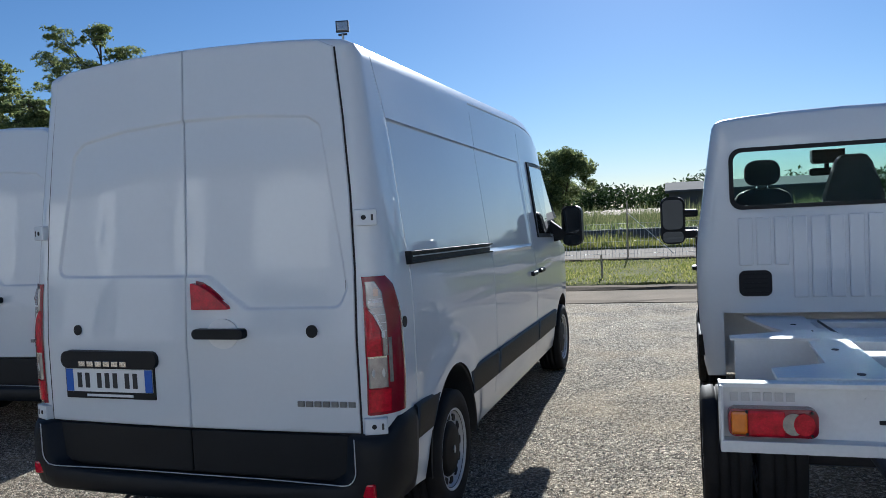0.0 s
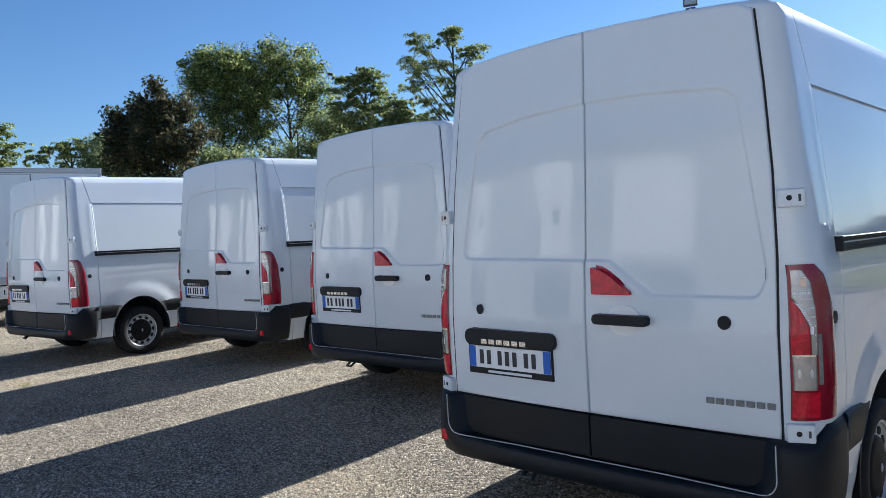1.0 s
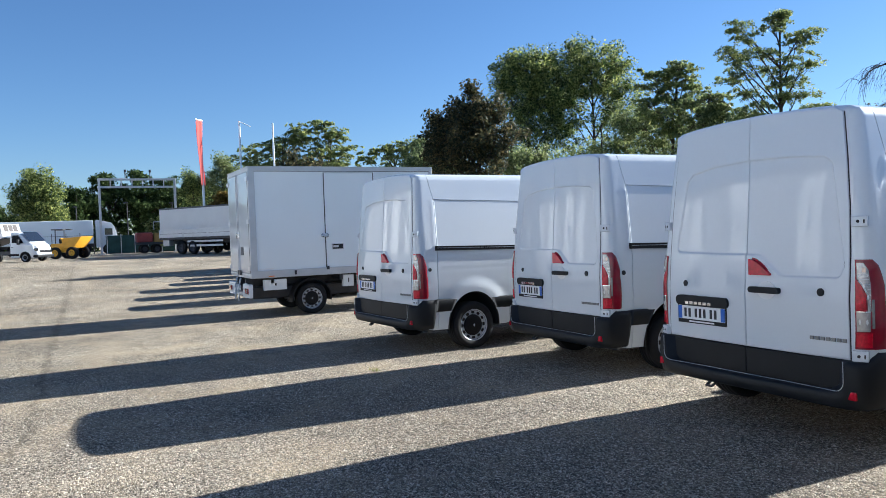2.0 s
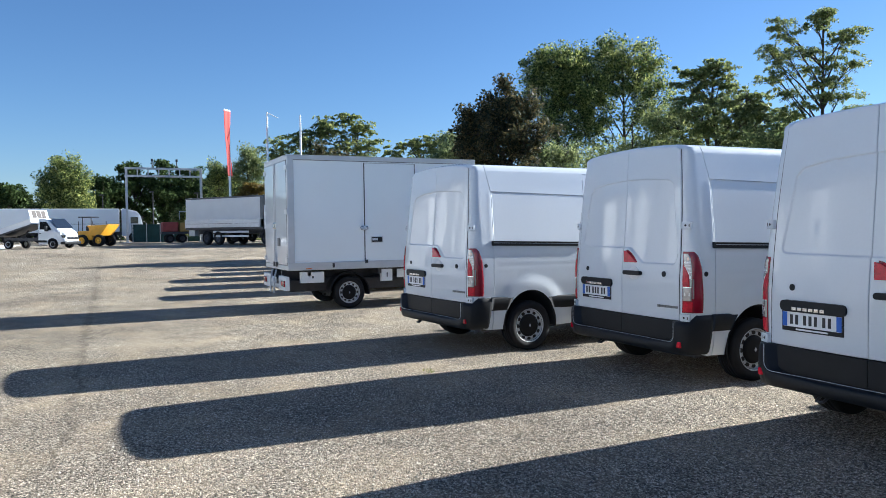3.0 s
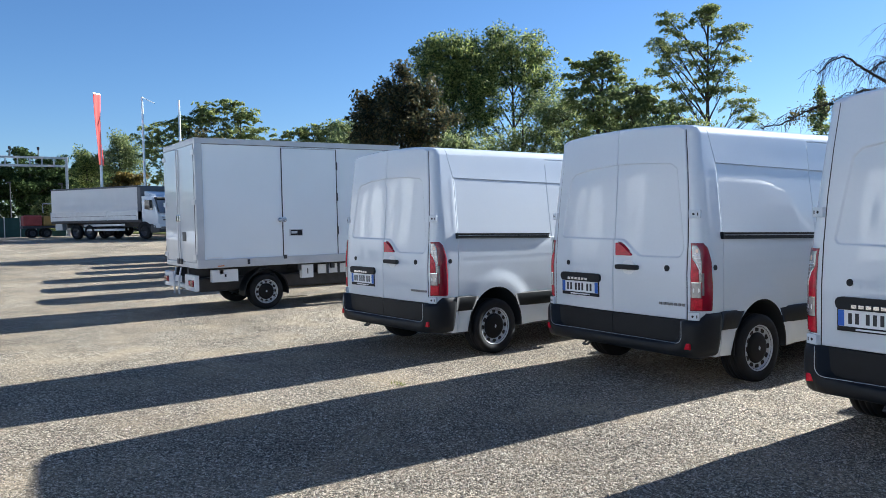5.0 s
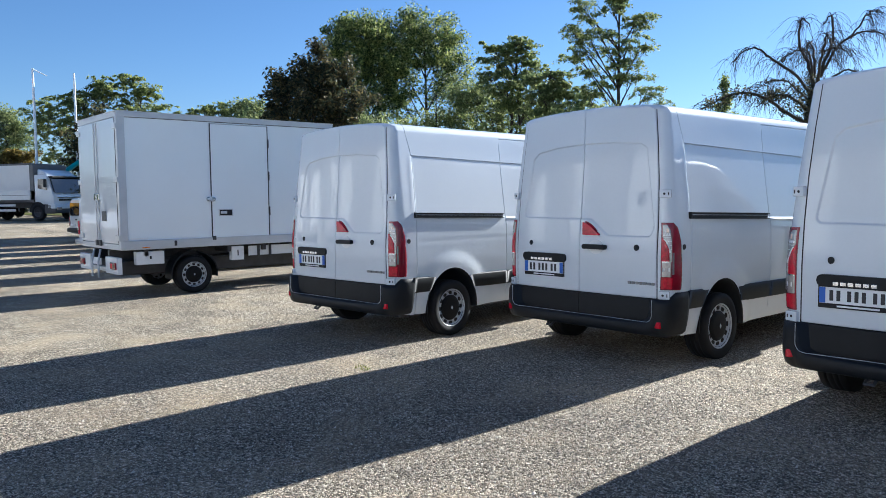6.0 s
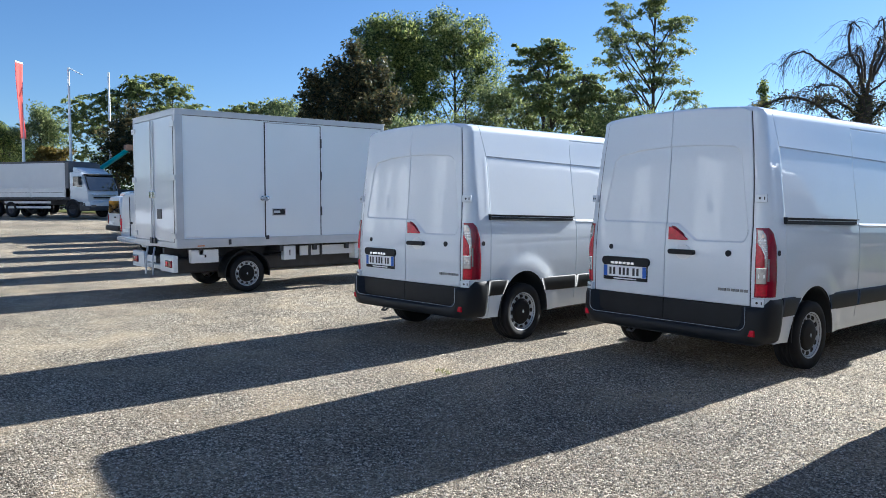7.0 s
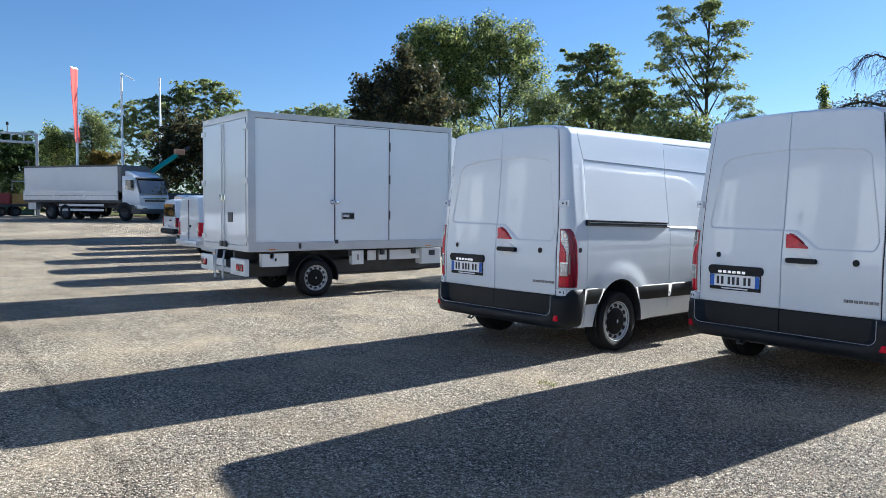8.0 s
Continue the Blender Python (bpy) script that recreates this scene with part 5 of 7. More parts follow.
# ---- smaller vans further along the row ----
def loft(stations):
    """Rounded shell through stations (y, half width low, half width high, z low, z high); closed at both ends."""
    verts, faces = [], []
    shape = [(0.94, 0.0), (1.0, 0.06), (1.0, 0.42), (0.985, 0.52), (0.93, 0.72), (0.86, 0.90), (0.78, 0.97), (0.5, 1.0), (0.0, 1.008)]
    for y, wl, wh, z0, z1 in stations:
        half = []
        for u, v in shape:
            w = wl + (wh - wl) * max(0, (v - 0.5) / 0.5)
            half.append((u * w, y, z0 + v * (z1 - z0)))
        verts += half + [(-a, b, c) for a, b, c in half[-2::-1]]
    k = 2 * len(shape) - 1
    for i in range(len(stations) - 1):
        faces += [(i * k + j, i * k + (j + 1) % k, (i + 1) * k + (j + 1) % k, (i + 1) * k + j) for j in range(k)]
    faces += [tuple(range(k - 1, -1, -1)), tuple(range((len(stations) - 1) * k, len(stations) * k))]
    return verts, faces


def build_small_van(m, w, h, l, glazed, label):
    v = thing("small_van", label, "van", m, "smaller white vans further along the row")
    hw = w / 2
    shell = loft([(0.05, hw * 0.93, hw * 0.88, 0.36, h * 0.955), (0.08, hw * 0.96, hw * 0.91, 0.33, h * 0.985), (0.18, hw, hw * 0.95, 0.30, h), (l * 0.55, hw, hw * 0.95, 0.28, h), (l * 0.66, hw, hw * 0.93, 0.28, h * 0.98), (l * 0.80, hw, hw * 0.9, 0.28, h * 0.60), (l * 0.95, hw * 0.95, hw * 0.8, 0.3, h * 0.48), (l, hw * 0.8, hw * 0.7, 0.35, h * 0.40)])
    part("body", carve(shell, [drum(hw - 0.35, hw + 0.3, 0.85, 0.31, 0.37, 28), drum(-hw - 0.3, -hw + 0.35, 0.85, 0.31, 0.37, 28), drum(hw - 0.35, hw + 0.3, l - 0.85, 0.31, 0.37, 28), drum(-hw - 0.3, -hw + 0.35, l - 0.85, 0.31, 0.37, 28)], WHITE, "body"), None, v, "white body")
    bump = part("bumper", box(-hw * 0.98, hw * 0.98, -0.07, 0.2, 0.36, 0.54, 0.05), PLASTIC if glazed else WHITE, v, smooth=True)
    if glazed:
        part("rear_window", prism([(u * hw, f * h) for u, f in ((-0.80, 0.60), (0.80, 0.60), (0.74, 0.89), (-0.74, 0.89))], "y", 0.03, 0.07, 0.008), DARK_GLASS, v, "wide tailgate window")
    else:
        part("door_joint", box(-0.006, 0.006, 0.03, 0.06, 0.55, h * 0.93), GAP, v)
    part("door_grip", box(0.04, 0.20, 0.015, 0.06, h * 0.5, h * 0.53, 0.01), PLASTIC, v)
    part("number_plate", box(-0.62, -0.12, 0.02, 0.06, h * 0.36, h * 0.41, 0.004), PLATE, v)
    for s in (-1, 1):
        lamp = part("tail_lamp", box(*sorted((s * hw * 0.84, s * hw * 0.985)), 0.02, 0.22, h * 0.36, h * 0.58, 0.025), RED if not glazed else DEEP_RED, v, smooth=True)
        part("clear_lens", box(*sorted((s * hw * 0.86, s * hw * 0.96)), 0.012, 0.05, h * 0.43, h * 0.47, 0.008), CLEAR, lamp)
        part("side_moulding", box(*sorted((s * (hw - 0.01), s * (hw + 0.018))), 1.3, l - 1.35, 0.50, 0.60, 0.01), PLASTIC, v)
        part("side_window", box(*sorted((s * hw * 0.90, s * (hw * 0.985))), l * 0.56, l * 0.72, h * 0.60, h * 0.84, 0.02), DARK_GLASS, v)
        mir = part("mirror", box(*sorted((s * (hw + 0.02), s * (hw + 0.2))), l * 0.70, l * 0.70 + 0.1, h * 0.56, h * 0.67, 0.03), PLASTIC, v)
        for y in (0.85, l - 0.85):
            w_ = add_wheel(v, s * (hw - 0.14), y, 0.305)
            w_.scale = (0.85, 0.885, 0.885)
    return v


build_small_van(pose(-21.25, 5.3, 0), 1.9, 1.98, 4.9, False, "white mid-size panel van behind the box truck")
build_small_van(pose(-24.2, 5.5, 0.006), 1.9, 1.90, 4.8, False, "white mid-size panel van between two others of its size")
build_small_van(pose(-27.1, 5.72, 0.034), 1.9, 1.83, 4.8, False, "white mid-size panel van with tall red tail lamps")
build_small_van(pose(-29.7, 6.65, 0.068), 1.7, 1.70, 4.3, False, "small white panel van parked on gravel")
build_small_van(pose(-31.85, 7.3, 0.10), 1.6, 1.64, 4.2, False, "low small white panel van parked on gravel")
build_small_van(pose(-34.3, 7.35, 0.15), 1.68, 1.66, 4.2, True, "small white van with glazed tailgate and black bumper")
build_small_van(pose(-37.2, 8.6, 0.218), 1.7, 1.8, 4.3, False, "small white panel van parked at the row's end")


# ---- far end of the yard ----
def gz(x):
    return float(ground_z(x, 0))


def truck_wheel(owner, x, y, r=0.5, w=0.28):
    """A heavy truck wheel, axle along x."""
    s = 1 if x > 0 else -1
    t = part("wheel", lathe([(-w / 2, r * 0.5), (-w / 2, r * 0.85), (-w / 2 + 0.03, r * 0.97), (-w / 2 + 0.05, r), (w / 2 - 0.05, r), (w / 2 - 0.03, r * 0.97), (w / 2, r * 0.85), (w / 2, r * 0.58), (w / 2 - 0.03, r * 0.55)], 32), RUBBER, owner, smooth=True, at=pose(x, y, r, 0, 0, 0 if s > 0 else 180))
    part("rim", lathe([(w / 2 - 0.08, 0.0), (w / 2 - 0.07, r * 0.25), (w / 2 - 0.02, r * 0.28), (w / 2 - 0.09, r * 0.36), (w / 2 - 0.10, r * 0.50), (w / 2 - 0.01, r * 0.56), (w / 2 - 0.01, r * 0.60)], 28), DARK_STEEL, t, smooth=True)
    return t


def build_curtain_truck(m):
    """A three-axle truck with a tarpaulin body over dropsides; drives towards +y."""
    T = thing("curtain_truck", "white three-axle truck with grey tarpaulin body and dropsides", "truck", m)
    L0, L1, W = 0.0, 8.15, 1.25
    tarp = part("tarpaulin", box(-W + 0.02, W - 0.02, L0 + 0.03, L1, 1.75, 3.34, 0.06), TARP, T, "pale grey tarpaulin cover")
    part("tarp_roof", box(-W, W, L0, L1 + 0.02, 3.28, 3.40, 0.05), mat("dark_tarpaulin", (0.10, 0.10, 0.105), 0.7, vary=0.2, scale=2), tarp, "dark grey tarpaulin roof edge")
    # front bay uses a darker tarpaulin, with its shade put into the colour
    part("head_board", box(-W + 0.01, W - 0.01, L1 - 0.02, L1 + 0.28, 1.75, 3.32, 0.05), mat("shaded_tarpaulin", (0.13, 0.135, 0.14), 0.7, vary=0.15, scale=2), tarp, "front tarpaulin bay, its shade put into a dark grey")
    part("floor_frame", box(-W, W, L0, L1 + 0.3, 1.08, 1.24, 0.02), DARK_STEEL, T)
    for s in (-1, 1):
        for i in range(3):
            y = L0 + 0.06 + i * 2.71
            d = part("dropside", box(*sorted((s * (W - 0.02), s * (W + 0.02))), y, y + 2.60, 1.24, 1.80, 0.012), ALU, T, "aluminium dropside panel")
            part("side_groove", box(*sorted((s * (W + 0.018), s * (W + 0.024))), y + 0.05, y + 2.55, 1.50, 1.52), DARK_STEEL, d)
        for i in range(4):
            part("stanchion", box(*sorted((s * (W - 0.02), s * (W + 0.03))), L0 - 0.02 + i * 2.71, L0 + 0.06 + i * 2.71, 1.22, 1.85, 0.01), ALU, T)
        for z in (0.55, 0.85):
            part("side_guard", box(*sorted((s * 1.16, s * 1.20)), 3.1, 6.9, z, z + 0.14, 0.015), ALU, T)
        for y in (2.35, 3.65):
            truck_wheel(T, s * 1.08, y)
        truck_wheel(T, s * 1.10, 8.65)
        part("spare_wheel", lathe([(-0.12, 0.2), (-0.12, 0.36), (-0.08, 0.42), (0.08, 0.42), (0.12, 0.36), (0.12, 0.2), (0.05, 0.18)], 24), RUBBER, T, smooth=True, at=pose(s * 0.75, 5.0, 0.62))
        part("tool_box", box(*sorted((s * 0.8, s * 1.18)), 0.3, 1.0, 0.62, 1.06, 0.03), GALV, T)
        part("cab_step", box(*sorted((s * 0.9, s * 1.22)), 9.2, 9.7, 0.40, 0.95, 0.05), DARK_STEEL, T)
        part("mirror", box(*sorted((s * 1.28, s * 1.42)), 9.35, 9.5, 1.95, 2.45, 0.04), PLASTIC, T)
        part("side_window", prism([(8.72, 1.90), (9.42, 1.80), (9.30, 2.46), (8.74, 2.46)], "x", *sorted((s * 1.10, s * 1.215))), DARK_GLASS, T)
    part("chassis_rail", box(-0.45, 0.45, 0.2, 9.3, 0.75, 1.08), DARK_STEEL, T)
    cab = part("cab", prism([(8.45, 0.95), (9.85, 0.95), (9.88, 1.5), (9.72, 1.75), (9.45, 2.62), (9.2, 2.72), (8.45, 2.72)], "x", -1.2, 1.2, 0.06), WHITE, T, "white sleeper-less truck cab", True)
    part("windscreen", prism([(9.90, 1.62), (9.76, 1.70), (9.47, 2.56), (9.60, 2.52)], "x", -1.08, 1.08, 0.01), DARK_GLASS, cab)
    part("sun_visor", box(-1.12, 1.12, 9.42, 9.72, 2.52, 2.62, 0.02), PLASTIC, cab)
    part("roof_deflector", prism([(8.55, 2.68), (9.3, 2.68), (9.2, 2.80), (8.85, 2.98), (8.55, 3.06)], "x", -1.05, 1.05, 0.08), WHITE, cab, smooth=True)
    part("grille", box(-0.80, 0.80, 9.86, 9.92, 1.16, 1.26, 0.02), PLASTIC, cab)
    part("grille_bar", box(-0.95, 0.95, 9.87, 9.93, 1.34, 1.40, 0.02), CHROME, cab)
    part("bumper", box(-1.22, 1.22, 9.4, 10.0, 0.42, 0.70, 0.06), DARK_STEEL, cab)
    part("bumper_cover", box(-1.22, 1.22, 9.42, 9.98, 0.70, 0.97, 0.05), WHITE, cab, "white upper bumper")
    for s in (-1, 1):
        part("headlight", box(*sorted((s * 0.75, s * 1.1)), 9.98, 10.02, 0.62, 0.78, 0.015), CLEAR, cab)
    part("wheel_arch", prism([(8.65 + 0.62 * math.cos(t), 0.5 + 0.62 * math.sin(t)) for t in np.linspace(0, math.pi, 16)], "x", -1.21, 1.21), GAP, cab)
    return T


def heading(ax, ay, bx, by):
    """Turn that points +y from a to b."""
    return math.degrees(math.atan2(-(bx - ax), by - ay))


yaw = heading(0, 0, 0.865, 0.50)
build_curtain_truck(pose(-61.4, 7.2, 0.62, 0, 0, yaw))


def build_tipper(m):
    T = thing("tipper_truck", "white tipper van with its bed raised, on gravel", "truck", m)
    add_cab(T, 0, False, "white tipper cab")
    part("frame_rail", box(-0.45, 0.45, 0.2, 3.4, 0.55, 0.80), DARK_STEEL, T)
    bed = part("tipper_bed", box(-1.05, 1.05, -0.3, 2.9, 0.0, 0.10, 0.01), DARK_STEEL, T, "raised tipper bed, dark underneath", at=pose(0, 0.2, 0.95, 16, 0, 0))
    for s in (-1, 1):
        part("bed_side", box(*sorted((s * 1.02, s * 1.06)), -0.3, 2.9, 0.1, 0.5, 0.01), TARP, bed)
        add_wheel(T, s * 0.9, 0.92)
    part("tail_gate", box(-1.05, 1.05, -0.34, -0.3, 0.1, 0.5, 0.01), FRAME_WHITE, bed)
    guard = part("cab_guard", box(-1.0, 1.0, 2.86, 2.92, 0.1, 1.15, 0.01), FRAME_WHITE, bed, "white headboard frame")
    for x in (-0.75, -0.25, 0.25):
        part("guard_panel", box(x + 0.03, x + 0.47, 2.92, 2.935, 0.55, 1.1), SHED, guard)
    part("hoist_ram", tube([(0, 1.3, 0.7), (0, 1.9, 1.35)], 0.07), DARK_STEEL, T)
    return T


build_tipper(pose(-59.2, -5.3, 0.61, 0, 0, heading(0, 0, 0.57, 0.82)) @ Matrix.Scale(0.87, 4))


def build_dumper(m):
    D = thing("site_dumper", "yellow site dumper with a skip, parked on gravel", "dumper", m)
    part("chassis", box(-0.70, 0.70, 0.0, 1.1, 0.45, 1.10, 0.10), YELLOW, D, "yellow engine cover", True)
    skip = part("skip", prism([(1.0, 0.75), (1.75, 0.75), (2.35, 1.55), (0.85, 1.45)], "x", -0.80, 0.80, 0.04), YELLOW, D, "yellow tipping skip")
    part("skip_rim", box(-0.84, 0.84, 0.82, 0.90, 1.40, 1.48, 0.015), YELLOW, skip)
    part("skip_ram", tube([(0, 0.7, 0.75), (0, 1.2, 1.15)], 0.05), DARK_STEEL, D)
    part("seat", box(-0.25, 0.25, 0.35, 0.7, 1.10, 1.45, 0.06), FABRIC, D)
    part("steering_wheel", tube([(0.2 * math.cos(t), 0.85, 1.35 + 0.2 * math.sin(t)) for t in np.linspace(0, 2 * math.pi, 13)], 0.02, 6), PLASTIC, D)
    bar = part("roll_bar", tube([(-0.55, 0.3, 1.05), (-0.55, 0.3, 2.05), (0.55, 0.3, 2.05), (0.55, 0.3, 1.05)], 0.035), DARK_STEEL, D)
    part("canopy", box(-0.6, 0.6, 0.0, 0.9, 2.05, 2.12, 0.02), DARK_STEEL, bar)
    for s in (-1, 1):
        for y in (0.38, 1.62):
            w_ = truck_wheel(D, s * 0.72, y, 0.42, 0.3)
            part("hub", lathe([(0.09, 0.0), (0.10, 0.10), (0.12, 0.14), (0.13, 0.235), (0.10, 0.24)], 20), YELLOW, w_, "yellow wheel hub", True)
    return D


build_dumper(pose(-62.0, -0.75, 0.62, 0, 0, heading(0, 0, 0.6, 1.0)))


def build_gantry():
    G = thing("loading_gantry", "galvanised steel goalpost gantry standing over the yard", "gantry", pose(-75, 0, 0.62))
    for y in (2.72, 9.1):
        leg = part("leg", box(-0.12, 0.12, y - 0.10, y + 0.10, 0, 6.75, 0.02), GALV, G)
        part("foot_plate", box(-0.35, 0.35, y - 0.3, y + 0.3, 0, 0.06), GALV, leg)
    part("upper_beam", box(-0.10, 0.10, 2.58, 9.24, 6.58, 6.76, 0.01), GALV, G)
    part("lower_beam", box(-0.10, 0.10, 2.58, 9.24, 5.90, 6.08, 0.01), GALV, G)
    for k in range(8):
        y = 2.75 + k * 0.9
        part("lattice_post", box(-0.05, 0.05, y - 0.05, y + 0.05, 6.08, 6.58), GALV, G)
    for y in (4.9, 7.0):
        lamp = part("beam_lamp", tube([(0, y, 6.76), (0, y, 7.4)], 0.04), DARK_STEEL, G)
        part("lamp_head", box(-0.12, 0.12, y - 0.09, y + 0.09, 7.3, 7.55, 0.03), DARK_STEEL, lamp)


build_gantry()


def build_trailer_truck():
    T = thing("articulated_truck", "long white articulated truck parked at the yard end", "truck", pose(-83, 0, 0.62))
    part("trailer", box(-1.25, 1.25, -8.5, 2.3, 1.0, 3.25, 0.05), PANEL, T, "white box trailer")
    part("trailer_frame", box(-0.5, 0.5, -8.3, 2.6, 0.7, 1.0), DARK_STEEL, T)
    cab = part("cab", prism([(2.5, 0.6), (4.4, 0.6), (4.45, 1.6), (4.2, 2.6), (3.9, 3.0), (2.6, 3.3), (2.5, 3.2)], "x", -1.2, 1.2, 0.06), WHITE, T, "white tractor cab", True)
    part("windscreen", box(-1.0, 1.0, 4.28, 4.44, 1.75, 2.5, 0.02), DARK_GLASS, cab)
    part("side_window", box(-1.22, 1.22, 3.3, 4.0, 1.8, 2.45, 0.02), DARK_GLASS, cab)
    part("bumper", box(-1.22, 1.22, 4.2, 4.6, 0.4, 0.9, 0.05), PLASTIC, cab)
    for s in (-1, 1):
        for y in (-7.2, -5.9, -4.6, 1.6, 3.6):
            truck_wheel(T, s * 1.08, y)


build_trailer_truck()


def build_flag_pole(x, y, top, kind):
    label = {"flag": "white pole with a furled coral-red banner", "arm": "white pole with a short slanted top arm", "bare": "slim bare white flag pole"}[kind]
    z0 = gz(x)
    P = thing("flag_pole", label, "flag pole", pose(x, y, z0), "flag poles behind the trucks")
    part("pole", tube([(0, 0, 0), (0, 0, top - z0)], [0.11, 0.07], 12), PANEL, P, smooth=True)
    if kind == "arm":
        part("top_arm", tube([(0, 0, top - z0 - 0.03), (0.2, 0.85, top - z0 - 0.45)], 0.035, 8), PANEL, P)
    if kind == "flag":
        n, k, verts = 40, 17, []
        h = top - z0
        for i in range(n):
            u = i / (n - 1)
            w = float(np.interp(u, [0, 0.1, 0.6, 1], [0.86, 0.82, 0.66, 0.42]))
            for j in range(k):
                v = j / (k - 1)
                fold = 0.10 * math.sin(v * 9 + u * 5) * v * (0.3 + u)
                verts.append((fold, 0.08 - w * (1 - v) - 0.05 * math.sin(u * 7) * (1 - v), h - 0.12 - u * 5.0))
        faces = [(i * k + j, i * k + j + 1, (i + 1) * k + j + 1, (i + 1) * k + j) for i in range(n - 1) for j in range(k - 1)]
        fl = part("banner", (verts, faces), CORAL, P, "furled coral-red banner", True, at=pose(0, 0.05, 0, 0, 0, 50))
        md = fl.modifiers.new("cloth", "SOLIDIFY")
        md.thickness = 0.03
        part("banner_bar", box(-0.04, 0.04, -0.80, 0.12, h - 0.14, h - 0.04, 0.01, pose(0, 0.05, 0, 0, 0, 50)), PANEL, P)
    return P


build_flag_pole(-62, 9.6, 10.94, "flag")
build_flag_pole(-62, 12.55, 10.9, "arm")
build_flag_pole(-62, 15.2, 10.83, "bare")


def build_lamp_post(x, y, top, arm=0.0):
    z0 = gz(x)
    P = thing("street_lamp", "slim grey street lamp post at the yard end", "lamp", pose(x, y, z0), "street lamps")
    part("post", tube([(0, 0, 0), (0, 0, top - z0)], [0.07, 0.045], 8), DARK_STEEL, P)
    part("lamp_head", box(-0.12, 0.12, -0.35, 0.12, top - z0 - 0.04, top - z0 + 0.08, 0.03), DARK_STEEL, P)


for x, y, top in ((-92, 1.0, 5.6), (-92, 6.1, 6.0), (-88, 17.0, 8.0), (-90, 10.6, 5.8)):
    build_lamp_post(x, y, top)


def build_floodlight():
    F = thing("floodlight_mast", "square floodlight on a tall slim mast", "lamp", pose(-9.38, 21.7, 0.1))
    part("mast", tube([(0, 0, 0), (0, 0, 7.15)], [0.07, 0.04], 10), GALV, F)
    head = part("lamp_head", box(-0.2, 0.2, -0.07, 0.07, 7.22, 7.56, 0.02), DARK_STEEL, F, "dark square lamp housing", at=pose(0, 0, 0, 0, 0, 18))
    part("lamp_glass", box(-0.165, 0.165, -0.082, -0.068, 7.26, 7.52, 0.006), CLEAR, head)
    part("bracket", box(-0.14, 0.14, -0.03, 0.03, 7.12, 7.18, 0.01), DARK_STEEL, F)


build_floodlight()


def build_excavator():
    E = thing("crane_arm_machine", "machine with a raised teal jib behind the trucks", "machine", pose(-58, 15.5, 0.6))
    part("carriage", box(-1.2, 1.2, -1.5, 1.5, -0.02, 1.8, 0.15), DARK_STEEL, E)
    jib = part("jib", tube([(0, -1.2, 1.7), (0, -2.7, 2.75), (0, -0.3, 4.5)], [0.22, 0.2, 0.16], 6), TEAL, E, "teal folding jib")
    part("jib_tip", tube([(0, -0.35, 4.45), (0, 0.5, 5.0)], [0.17, 0.14], 6), DARK_STEEL, jib)
    part("bucket", box(-0.3, 0.3, -0.5, 0.1, 4.45, 4.85, 0.05), mat("rusty_bucket", (0.42, 0.24, 0.14), 0.7, vary=0.3), jib)


build_excavator()


def build_plant_row():
    """Low loader with red and yellow machines behind the curtain truck."""
    E = thing("low_loader", "low dark trailer loaded with yellow and red machines", "trailer", pose(-72, 7.15, 0.62))
    part("deck", box(-1.2, 1.2, -1.9, 4.0, 0.75, 0.95, 0.03), DARK_STEEL, E)
    part("yellow_load", box(-1.0, 1.0, -0.4, 3.6, 0.95, 1.75, 0.08), mat("faded_yellow", (0.36, 0.23, 0.06), 0.7, vary=0.25, scale=2), E, "faded yellow machine body")
    part("red_load", box(-1.0, 1.0, -1.8, -0.5, 0.95, 1.8, 0.12), mat("faded_red", (0.27, 0.055, 0.045), 0.7, vary=0.25, scale=2), E, "faded red machine body")
    part("rail", tube([(0.9, -0.4, 2.0), (0.9, -0.4, 2.7), (0.9, 3.4, 2.7), (0.9, 3.4, 2.0)], 0.04, 6), GALV, E)
    for s in (-1, 1):
        for y in (-1.2, -0.2, 3.0):
            truck_wheel(E, s * 1.0, y, 0.38)


build_plant_row()


# hoarding that closes the yard's end
hoard = tagged(part("fence", box(-78.06, -78, 3.2, 9.5, 0.6, 2.3), mat("hoarding_net", (0.02, 0.055, 0.052), 0.9, vary=0.3, scale=2)), "dark green netted site fence", "fence")
for k in range(6):
    part("fence_post", tube([(-77.95, 3.3 + 1.2 * k, 0.6), (-77.95, 3.3 + 1.2 * k, 2.4)], 0.035, 6), GALV, hoard)


def build_railing():
    R = thing("yard_railing", "thin dark railing in front of the white trailer", "railing", pose(-78, -2.4, 0.62))
    for k in range(5):
        part("post", tube([(0, 1.15 * k, 0), (0, 1.15 * k, 2.0)], 0.03, 6), DARK_STEEL, R)
    for z in (1.0, 1.75):
        part("rail", tube([(0, -0.1, z), (0, 4.7, z)], 0.018, 6), DARK_STEEL, R)


build_railing()


# ---- trees and field ----


def leaf_quads(centres, size, rng, flat=0.0):
    """One small pointed leaf spray (four corners) at each centre, turned at random."""
    n = len(centres)
    a = rng.normal(size=(n, 3))
    a[:, 2] *= 1 - 0.6 * flat
    a /= np.linalg.norm(a, axis=1)[:, None]
    b = rng.normal(size=(n, 3))
    b[:, 2] *= 1 - 0.7 * flat
    b -= a * (a * b).sum(1)[:, None]
    b /= np.linalg.norm(b, axis=1)[:, None]
    s = size * rng.uniform(0.6, 1.35, (n, 1))
    w = s * rng.uniform(0.35, 0.6, (n, 1))
    tip, root = centres + a * s, centres - a * s
    l, r = centres + b * w, centres - b * w
    verts = np.stack([root, l, tip, r], 1).reshape(-1, 3)
    return verts


